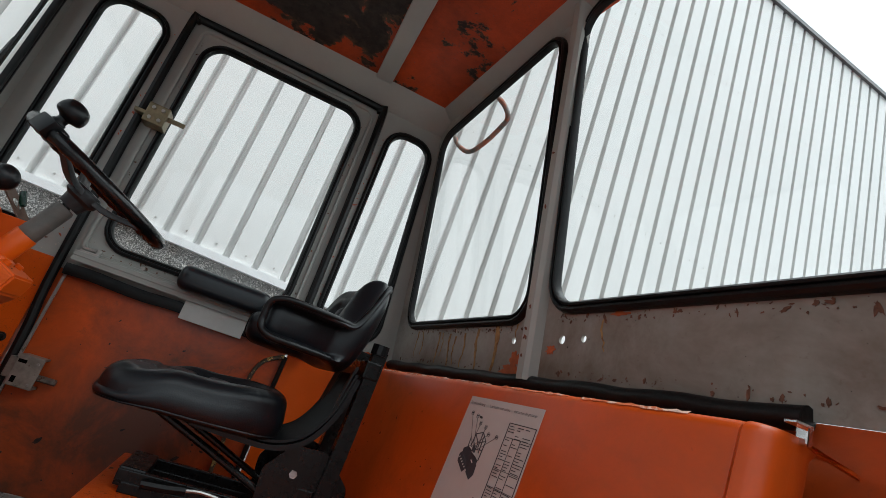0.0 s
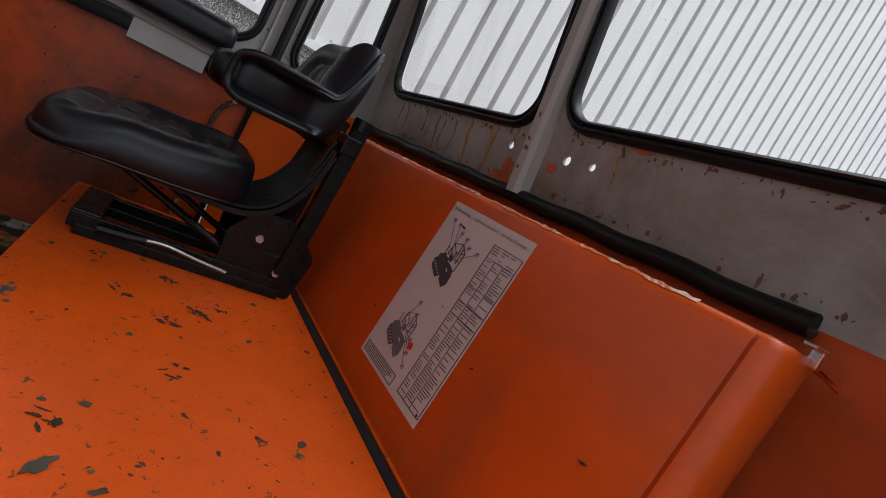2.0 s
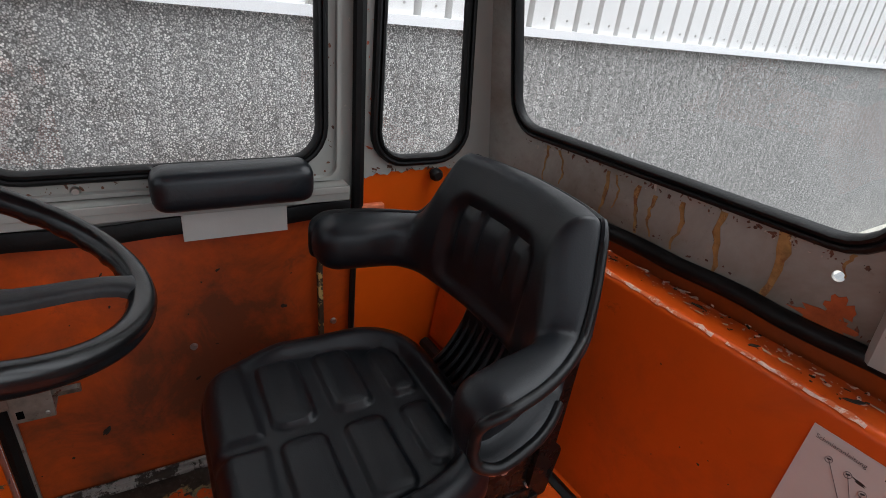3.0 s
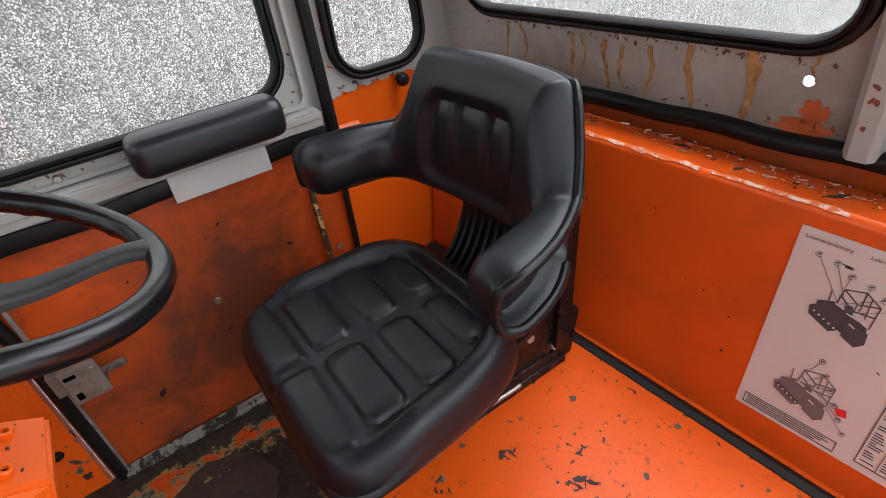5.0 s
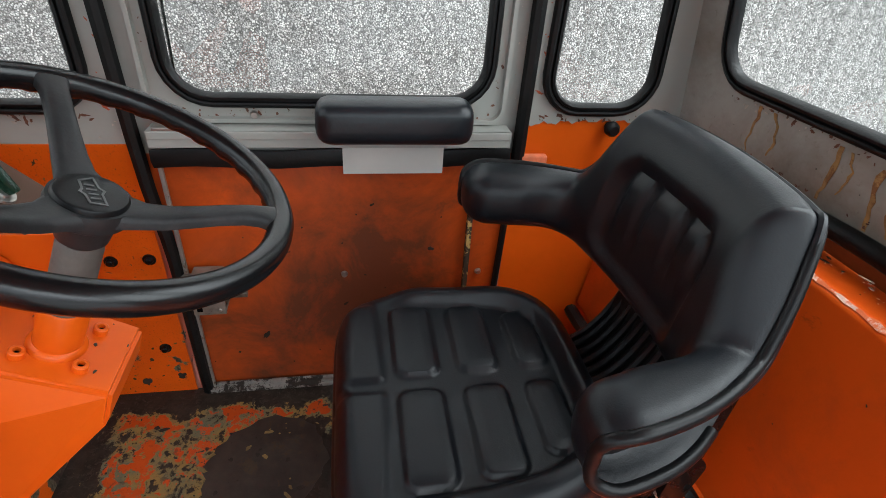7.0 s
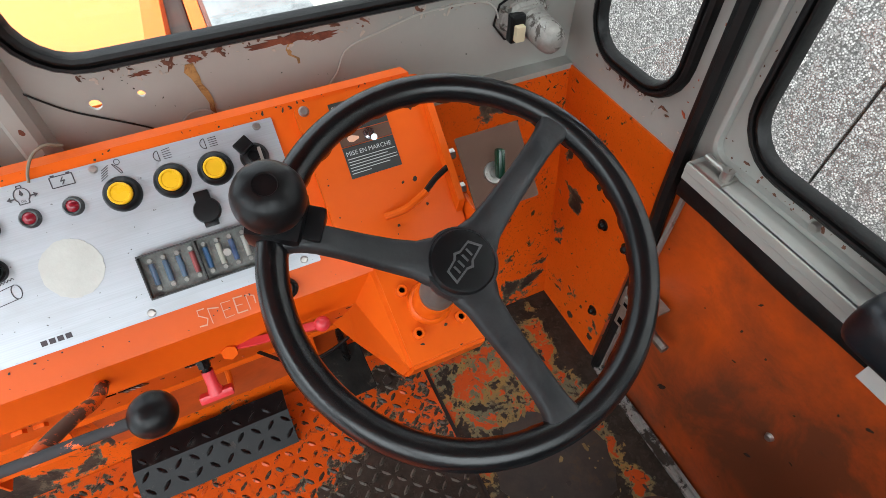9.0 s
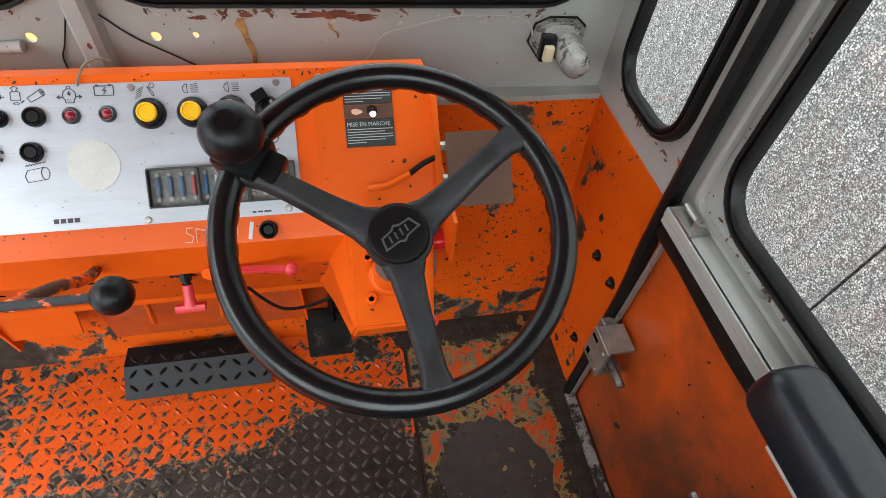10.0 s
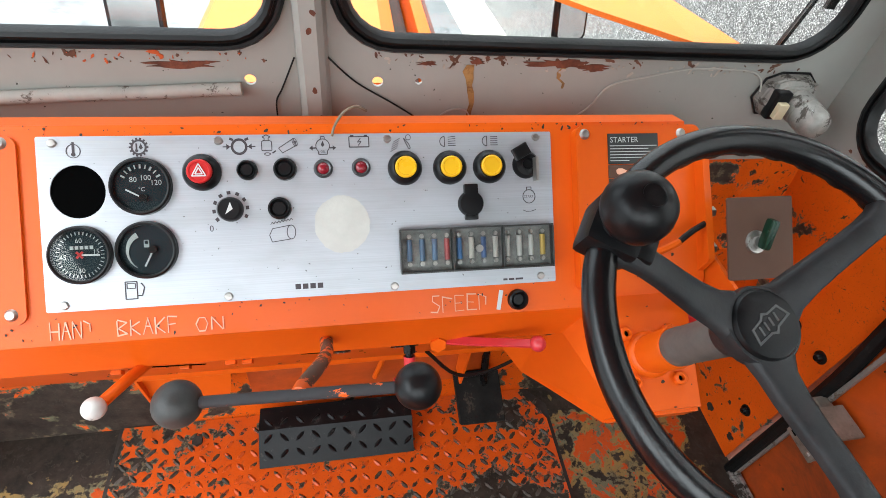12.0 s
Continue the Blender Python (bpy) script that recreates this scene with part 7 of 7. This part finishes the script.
bm = bmesh.new()
cyl(bm, 0.012, -0.004, 0.016, 6, m=Matrix.Translation((0.006, 1.248, 0.503)) @ pose(0, 0, 0, 68, 0, 0))
part("pivot_bolt", bm, M_orange, pl2)
rk = thing("red_flap_handle", "small red plastic handle behind the steering column", "handle")
bm = bmesh.new()
box(bm, (0.365, 1.215, 0.535), (0.405, 1.245, 0.560), 0.007, seg=3)
part("grip", bm, M_red, rk, smooth=True)
bm = bmesh.new()
sweep(bm, smooth_path([(0.372, 1.24, 0.545), (0.374, 1.22, 0.46), (0.378, 1.25, 0.38)], 4), [(-0.004, -0.008), (0.004, -0.008), (0.004, 0.008), (-0.004, 0.008)])
part("arm", bm, M_steel, rk)

# ---------------------------------------------------------------- chequer plate and pedals
PLATE_WEAR = (((0.03, 0.78, 0), (0.95, 0.54, 1), 0.24), ((0.17, 1.10, 0), (0.20, 0.20, 1), 0.19), ((-0.66, 1.1, 0), (0.12, 0.6, 1), 0.12), ((-0.15, 1.30, 0), (0.45, 0.22, 1), -0.10), ((0.25, 1.38, 0), (0.05, 0.05, 1), 0.3))
M_chequer = worn("worn_chequer_plate", (0.54, 0.074, 0.004), (0.10, 0.082, 0.05), (0.026, 0.019, 0.014), 0.55, 0.035, 30.0, zones=PLATE_WEAR, chips=0.60)
M_lozenge = worn("worn_chequer_lozenge", (0.50, 0.068, 0.004), (0.030, 0.019, 0.013), (0.075, 0.066, 0.055), 0.42, 0.12, 30.0, zones=PLATE_WEAR, chips=0.60, olive=(0.045, 0.032, 0.020))


def lozenges(bm, plane, u0, v0, u1, v1, pitch, long, wide, tall, w=0.0, single=None):
    """Raised lozenges in alternate directions; single(u, v) tells which become parts of their own."""
    apart = []
    whole = bm
    j = 0
    v = v0 + pitch / 2
    while v < v1 - pitch * 0.3:
        i = 0
        u = u0 + pitch / 2
        while u < u1 - pitch * 0.3:
            t = radians(45 if (i + j) % 2 else -45)
            c, s = math.cos(t), math.sin(t)
            bm = whole
            if single and single(u, v):
                bm = bmesh.new()
                apart.append(bm)
            base = [plane.at(u + x * c - y * s, v + x * s + y * c, w) for x, y in ((-long, 0), (-long * 0.5, -wide), (long * 0.5, -wide), (long, 0), (long * 0.5, wide), (-long * 0.5, wide))]
            topv = [plane.at(u + x * c - y * s, v + x * s + y * c, w + tall) for x, y in ((-long * 0.55, 0), (long * 0.55, 0))]
            q = [bm.verts.new(p) for p in base]
            a, b = [bm.verts.new(p) for p in topv]
            for f in ((q[0], q[1], a), (q[1], q[2], b, a), (q[2], q[3], b), (q[3], q[4], b), (q[4], q[5], a, b), (q[5], q[0], a)):
                bm.faces.new(f)
            u += pitch
            i += 1
        v += pitch
        j += 1
    return apart


cp = thing("chequer_plate", "raised orange chequer plate on the floor, worn to dark metal", "floor plate", kind="structure")
bm = bmesh.new()
CPO = [(-0.628, 1.445), (-0.635, 0.785), (0.350, 0.785), (0.350, 1.36), (0.30, 1.445)]
sheet(bm, FLOOR, CPO, (), 0.006, 0.007)
part("sheet", bm, M_chequer, cp)
# A thin dark strip draws the joint round the plate.
bm = bmesh.new()
sheet(bm, FLOOR, [(-0.637, 1.452), (-0.644, 0.78), (0.360, 0.78), (0.360, 1.40), (0.31, 1.452)], (), 0.002, 0.0030)
part("joint_grime", bm, M_dirt_shade, cp, "dark strip in the joint round the plate")
bm = bmesh.new()
for one in lozenges(bm, FLOOR, -0.625, 0.80, 0.345, 1.44, 0.0270, 0.0125, 0.0043, 0.0032, 0.007, lambda u, v: -0.46 < u < 0.24 and 0.98 < v < 1.29):
    part("lozenge", one, M_lozenge, cp)
tagged(part("lozenges", bm, M_lozenge, cp), kind="stuff")
for u, v in ((-0.465, 1.395), (0.255, 1.37)):
    bm = bmesh.new()
    cyl(bm, 0.012, 0.007, 0.014, 6, m=pose(u, v, FZ))
    part("bolt", bm, M_dirt_shade, cp)
fp = thing("foot_pedal", "folded black chequer plate foot pedal", "pedal")
P_A = facing(Plane((0, 1.377, 0.0), (1, 0, 0), (0, 1, -0.03)), (0, 0, 1))
P_B = facing(Plane((0, 1.377, 0.0), (1, 0, 0), (0, -0.81, -0.59)), (0, -0.5, 0.8))
bm = bmesh.new()
sheet(bm, P_A, rect(-0.325, 0.0, 0.013, 0.054), (), 0.005)
sheet(bm, P_B, rect(-0.325, 0.0, 0.013, 0.080), (), 0.005)
lozenges(bm, P_A, -0.322, 0.000, 0.013, 0.056, 0.0340, 0.0135, 0.0040, 0.0042)
lozenges(bm, P_B, -0.322, 0.002, 0.013, 0.084, 0.0340, 0.0135, 0.0040, 0.0042)
part("tread", bm, mat("black_worn_tread", (0.006, 0.006, 0.0065), 0.36, spec=0.2, var=0.3, scale=20.0, second=(0.05, 0.046, 0.042), second_at=0.64, second_scale=40.0), fp)
for x in (-0.25, -0.02):
    bm = bmesh.new()
    sweep(bm, [(x, 1.40, -0.004), (x, 1.40, FZ + 0.007)], circle(0.008, 8))
    part("hinge_post", bm, M_blackmetal, fp)
bp = thing("brake_pedal", "worn black rubber pedal pad on an arm", "pedal")
PP = facing(Plane((0.168, 1.325, 0.030), (1, 0, 0), (-0.05, 0.86, 0.5)), (0, -0.5, 0.8))
bm = bmesh.new()
sheet(bm, PP, rounded(rect(-0.053, 0.0, 0.052, 0.118), 0.006), (), 0.016)
bmesh.ops.bevel(bm, geom=[e for e in bm.edges if len(e.link_faces) == 2 and e.calc_face_angle() > 0.5], offset=0.002, segments=1, affect="EDGES")
part("pad", bm, mat("worn_pedal_rubber", (0.010, 0.009, 0.008), 0.85, spec=0.15, var=0.4, scale=20.0, bump=0.5, bump_scale=90, second=(0.045, 0.035, 0.026), second_at=0.6, second_scale=20.0), bp)
bm = bmesh.new()
sweep(bm, [(0.178, 1.40, 0.062), (0.178, 1.43, 0.14), (0.178, 1.425, 0.27)], circle(0.009, 8))
part("arm", bm, M_blackmetal, bp)

# ---------------------------------------------------------------- front wall fittings
wm = thing("wiper_motor", "grey cast wiper motor bolted in the front corner", "wiper motor")
WM = Matrix.Translation((0.652, 1.561, 0.722)) @ pose(0, 0, 0, 0, 0, -2) @ Matrix.Scale(0.88, 4)
M_motor = mat("flaking_cast_grey", (0.30, 0.29, 0.265), 0.5, metal=0.25, var=0.25, scale=25.0, bump=0.4, bump_scale=120, second=(0.075, 0.065, 0.055), second_at=0.57, second_scale=24.0, soft=0.03)
bm = bmesh.new()
ring = [(-0.060, -0.010), (-0.050, 0.030), (-0.022, 0.043), (0.036, 0.043), (0.058, 0.026), (0.060, -0.018), (0.030, -0.046), (-0.032, -0.046)]
deep = [bm.verts.new(WM @ Vector((x, 0.0, z))) for x, z in ring]
near = [bm.verts.new(WM @ Vector((x * 0.93, -0.022, z * 0.93))) for x, z in ring]
top = [bm.verts.new(WM @ Vector((x * 0.70, -0.034, z * 0.70))) for x, z in ring]
for a, b in ((deep, near), (near, top)):
    for k in range(8):
        bm.faces.new((a[k], a[(k + 1) % 8], b[(k + 1) % 8], b[k]))
bm.faces.new(top)
bm.faces.new(deep[::-1])
bmesh.ops.bevel(bm, geom=bm.edges[:], offset=0.003, segments=2, affect="EDGES")
part("gear_housing", bm, M_motor, wm)
bm = bmesh.new()
sweep(bm, [WM @ Vector((x * 1.01, -0.003, z * 1.01)) for x, z in ring], circle(0.0022, 6), closed=True, up=(0, 1, 0))
part("gasket", bm, M_rubber, wm, smooth=True)
bm = bmesh.new()
lathe(bm, [(0.0, 0.020), (0.031, 0.020), (0.031, 0.060), (0.0295, 0.061), (0.0295, 0.064), (0.031, 0.065), (0.030, 0.092), (0.026, 0.106), (0.018, 0.113), (0.007, 0.115), (0.0, 0.115)], 30, WM @ Matrix.Translation((0.014, 0.0, -0.002)) @ pose(0, 0, 0, 96, 0, 4))
can = part("motor_can", bm, M_motor, wm, smooth=True)
bm = bmesh.new()
box(bm, (0.004, -0.090, 0.0190), (0.022, -0.072, 0.0225), 0.0005, WM @ pose(0, 0, 0, 5, 0, 0))
part("label", bm, M_print, can, "small white type label")
bm = bmesh.new()
box(bm, (-0.044, -0.048, -0.034), (-0.012, -0.026, 0.024), 0.005, WM)
cover = part("cover", bm, M_plastic, wm, smooth=False)
bm = bmesh.new()
box(bm, (-0.038, -0.060, -0.026), (-0.018, -0.046, 0.006), 0.002, WM)
part("connector", bm, M_cream, cover, "cream plastic connector")
for x, z in ((-0.040, 0.028), (0.046, 0.028), (0.046, -0.024)):
    bm = bmesh.new()
    cyl(bm, 0.006, 0.0, 0.008, 6, m=WM @ pose(x, -0.020, z, 90, 0, 0))
    part("bolt", bm, M_steel, wm)
bm = bmesh.new()
sweep(bm, [FRONT_L.at(-0.258 - 0.066 * k, 0.717 - 0.0019 * k + 0.0008 * math.sin(k * 2.3), 0.0105) for k in range(11)], circle(0.0098, 12))
tagged(part("conduit_pipe", bm, mat("chalky_grey_paint", (0.40, 0.385, 0.345), 0.6, var=0.12, scale=12.0, bump=0.5, bump_scale=90, second=(0.12, 0.10, 0.08), second_at=0.60, second_scale=46.0, soft=0.03), smooth=True), "grey painted conduit pipe along the front wall", "pipe")
M_palecable, M_browncable = mat("pale_cable", (0.42, 0.40, 0.36), 0.5, bump=0.0), mat("brown_cable", (0.20, 0.15, 0.10), 0.5, bump=0.0)
for pts, m, r, label in (([FRONT_R.at(-0.130, 0.765, 0.004), FRONT_R.at(-0.09, 0.725, 0.003), FRONT_R.at(-0.033, 0.689, 0.003), FRONT_R.at(0.002, 0.666, 0.003), FRONT_R.at(0.03, 0.645, 0.003)], M_rubber, 0.0014, "thin dark cable across the front wall"),
                         ([FRONT_L.at(-0.178, 0.763, 0.004), FRONT_L.at(-0.200, 0.714, 0.003), FRONT_L.at(-0.211, 0.693, 0.003), FRONT_L.at(-0.213, 0.667, 0.003), FRONT_L.at(-0.212, 0.640, 0.003)], M_rubber, 0.0014, "thin dark cable beside the front post"),
                         ([FRONT_R.at(0.604, 0.727, 0.010), FRONT_R.at(0.596, 0.748, 0.005), FRONT_R.at(0.571, 0.760, 0.003), FRONT_R.at(0.52, 0.763, 0.003), FRONT_R.at(0.455, 0.761, 0.003), FRONT_R.at(0.385, 0.745, 0.003), FRONT_R.at(0.328, 0.728, 0.003), FRONT_R.at(0.305, 0.690, 0.003), FRONT_R.at(0.285, 0.668, 0.003), FRONT_R.at(0.272, 0.642, 0.003)], M_palecable, 0.0016, "thin pale cable to the wiper motor"),
                         ([FRONT_R.at(0.036, 0.645, 0.004), FRONT_R.at(0.046, 0.666, 0.005), FRONT_R.at(0.064, 0.680, 0.006), FRONT_R.at(0.087, 0.679, 0.006), FRONT_R.at(0.098, 0.664, 0.005), FRONT_R.at(0.102, 0.645, 0.004)], M_palecable, 0.0014, "thin pale cable loop behind the dashboard"),
                         ([DASH.at(-0.128, 0.200, 0.003), DASH.at(-0.124, 0.212, 0.006), DASH.at(-0.112, 0.228, 0.010), DASH.at(-0.096, 0.236, 0.008), DASH.at(-0.082, 0.234, -0.006)], M_browncable, 0.0018, "brown cable end over the dashboard edge")):
    bm = bmesh.new()
    sweep(bm, smooth_path(pts, 6), circle(r, 6))
    tagged(part("cable", bm, m, smooth=True), label, "cable")

# ---------------------------------------------------------------- outside
GZ = -1.2
bm = bmesh.new()
sheet(bm, Plane((0, 0, GZ), (1, 0, 0), (0, 1, 0)), rect(-400, -400, 400, 400), (), 0)
tagged(part("ground", bm, M_concrete), "worn grey concrete yard", "ground", kind="structure")
BA = radians(4)
BWALL = facing(Plane((1.9 + 1.466 * math.tan(BA), 0, 0), (-math.sin(BA), math.cos(BA), 0.028), (0, -0.028, 1)), (-1, 0, 0))
Y0, Y1, BASE, TOPZ = -32.0, 16.0, 0.93, 5.48
bld = thing("building", "industrial hall with white ribbed cladding above pebbled concrete", "building")
JO = 1.466 / math.cos(BA)
for a, b in ((Y0, JO), (JO, Y1)):
    bm = bmesh.new()
    sheet(bm, BWALL, rect(a + 0.006, GZ - 1.3, b - 0.006, BASE - 0.03), (), 0.12, 0.0)
    part("plinth_panel", bm, M_pebble, bld, "exposed-aggregate concrete panel")
bm = bmesh.new()
sheet(bm, BWALL, rect(Y0, GZ - 1.3, Y1, TOPZ), (), 0.1, -0.13)
part("inner_wall", bm, M_white, bld)
PITCH = 0.163
k, y = 0, Y0
while y < Y1:
    bm = bmesh.new()
    prof = []
    for q in range(12):
        u = y + q * PITCH
        prof += [(u, 0.0), (u + 0.124, 0.0), (u + 0.129, -0.060), (u + 0.153, -0.060)]
    prof.append((y + 12 * PITCH, 0.0))
    vs = [[bm.verts.new(BWALL.at(u, z, w + 0.02)) for u, w in prof] for z in (BASE, TOPZ)]
    for i in range(len(prof) - 1):
        bm.faces.new((vs[0][i], vs[0][i + 1], vs[1][i + 1], vs[1][i]))
    part("cladding_sheet", bm, M_clad, bld, "white trapezoidal steel cladding")
    y += 12 * PITCH
bm = bmesh.new()
for q in range(int((Y1 - Y0) / PITCH)):
    for z in (BASE + 0.06, 2.4, 4.2):
        u = Y0 + q * PITCH + 0.05
        if -8 < u < 6:
            sheet(bm, BWALL, disc(u, z, 0.006, 6), (), 0.003, 0.024)
tagged(part("fixing_screws", bm, M_steel, bld), kind="stuff")
bm = bmesh.new()
sheet(bm, BWALL, rect(Y0, BASE - 0.03, Y1, BASE + 0.012), (), 0.10, 0.045)
part("drip_ledge", bm, M_white, bld, "white drip ledge under the cladding")
bm = bmesh.new()
sheet(bm, BWALL, rect(Y0, TOPZ, Y1, TOPZ + 0.045), (), 0.3, 0.05)
part("roof_edge", bm, mat("dark_roof_edge", (0.10, 0.10, 0.105), 0.5, bump=0.0), bld)
bm = bmesh.new()
sheet(bm, facing(Plane((0, 0, TOPZ + 0.03), (1, 0, 0), (0, 1, 0)), (0, 0, 1)), [tuple(BWALL.at(Y0, 0)[:2]), tuple(BWALL.at(Y1, 0)[:2]), (14, Y1), (14, Y0)], (), 0.1)
part("roof", bm, M_white, bld)
bm = bmesh.new()
sheet(bm, Plane((0, 0, GZ + 0.004), (1, 0, 0), (0, 1, 0)), [tuple(BWALL.at(Y0, 0, 0.0)[:2]), tuple(BWALL.at(Y0, 0, 0.45)[:2]), tuple(BWALL.at(Y1, 0, 0.45)[:2]), tuple(BWALL.at(Y1, 0, 0.0)[:2])], (), 0.05)
tagged(part("pavement", bm, mat("pale_concrete_strip", (0.42, 0.40, 0.35), 0.8, var=0.1, scale=3.0)), "pale concrete strip along the wall's foot", "pavement", kind="structure")

# the roller's own front frame, bonnet and mirrors, seen through the windscreen
M_bonnet = mat("sunlit_orange_bonnet", (0.72, 0.165, 0.018), 0.4, var=0.06, scale=2.0, bump=0.05, second=(0.25, 0.08, 0.03), second_at=0.72, second_scale=16.0)
hood = thing("roller_front", "orange front body of the road roller ahead of the cab", "machine body")
bm = bmesh.new()
vs = [[bm.verts.new(p) for p in q] for q in (((-0.46, 1.86, -0.6), (0.03, 1.86, -0.6), (0.03, 1.86, 0.53), (-0.01, 1.86, 0.565), (-0.43, 1.86, 0.565), (-0.46, 1.86, 0.53)), ((-0.42, 3.3, -0.6), (0.06, 3.3, -0.6), (0.06, 3.3, 0.48), (0.02, 3.3, 0.515), (-0.38, 3.3, 0.515), (-0.42, 3.3, 0.48)))]
for k in range(6):
    bm.faces.new((vs[0][k], vs[0][(k + 1) % 6], vs[1][(k + 1) % 6], vs[1][k]))
bm.faces.new(vs[0][::-1])
bm.faces.new(vs[1])
part("bonnet", bm, M_bonnet, hood, "sloping orange bonnet")
bm = bmesh.new()
box(bm, (0.035, 1.9, -0.3), (0.095, 2.9, 0.44), 0.01)
part("engine_bay", bm, M_dirt_shade, hood)
bm = bmesh.new()
box(bm, (0.10, 1.9, -0.4), (0.135, 2.75, 0.52), 0.004)
plate = part("side_plate", bm, M_orange, hood)
bm = bmesh.new()
box(bm, (0.136, 1.9, -0.4), (0.148, 2.75, 0.515), 0.002)
part("edge_strip", bm, mat("brown_edge_paint", (0.10, 0.03, 0.018), 0.5), plate)
bm = bmesh.new()
sheet(bm, facing(Plane((0, 0, 0.684), (1, 0, 0), (0, 1, 0)), (0, 0, 1)), [(0.75, 1.735), (0.76, 1.80), (0.70, 2.06), (0.66, 2.32), (0.22, 2.24), (0.46, 1.99)], (), 0.012)
part("mudguard", bm, M_bonnet, hood, "flat orange guard plate")
bm = bmesh.new()
box(bm, (-1.0, 1.63, -1.0), (0.74, 1.9, -0.13), 0.03)
box(bm, (-0.9, -0.1, -1.05), (0.64, 1.66, -0.11), 0.03)
part("chassis", bm, M_orange_dirty_shaded, hood)
for x in (-0.75, 0.5):
    bm = bmesh.new()
    cyl(bm, 0.52, -0.22, 0.22, 40, m=pose(x, 0.7, GZ + 0.52, 0, 90, 0))
    part("tyre", bm, M_rubber, hood)
bm = bmesh.new()
cyl(bm, 0.6, -0.7, 0.7, 48, m=pose(-0.1, 3.0, GZ + 0.6, 0, 90, 0))
part("drum", bm, M_steel, hood)
for x, y, z, s, big in ((-0.66, 2.43, 0.50, -1, 1.5), (0.565, 2.30, 0.55, 1, 1.0)):
    mir = thing("wing_mirror", "black-framed mirror on a thin arm outside the windscreen", "mirror", pose(x, y, z, -14, 0, 12 * s) @ Matrix.Diagonal((big, 1, big, 1)), group="mirrors on the bonnet")
    bm = bmesh.new()
    sheet(bm, facing(Plane((0, 0, 0), (1, 0, 0), (0, 0, 1)), (0, -1, 0)), rounded(rect(-0.052, -0.085, 0.052, 0.085), 0.02), (), 0.022)
    part("housing", bm, M_plastic, mir)
    bm = bmesh.new()
    sheet(bm, facing(Plane((0, -0.001, 0), (1, 0, 0), (0, 0, 1)), (0, -1, 0)), rounded(rect(-0.045, -0.078, 0.045, 0.078), 0.016), (), 0.001, 0.001)
    part("mirror_glass", bm, mat("mirror", (0.9, 0.9, 0.9), 0.03, metal=1.0, var=0.0, bump=0.0), mir)
    bm = bmesh.new()
    sweep(bm, [(0.03, 0.01, -0.08), (0.035, 0.02, -0.25), (0.02, 0.03, -0.52)], circle(0.007, 8))
    part("arm", bm, M_blackmetal, mir)
wip = thing("wiper", "black wiper arm resting on the windscreen", "wiper")
bm = bmesh.new()
sweep(bm, [FRONT_R.at(0.64, 0.77, -0.05), FRONT_R.at(0.665, 0.90, -0.045), FRONT_R.at(0.685, 1.18, -0.03)], [(-0.006, -0.003), (0.006, -0.003), (0.006, 0.003), (-0.006, 0.003)])
part("arm", bm, M_blackmetal, wip)
bm = bmesh.new()
sweep(bm, [FRONT_R.at(0.668, 0.86, -0.022), FRONT_R.at(0.690, 1.38, -0.022)], [(-0.004, -0.008), (0.004, -0.008), (0.004, 0.008), (-0.004, 0.008)])
part("blade", bm, M_rubber, wip)
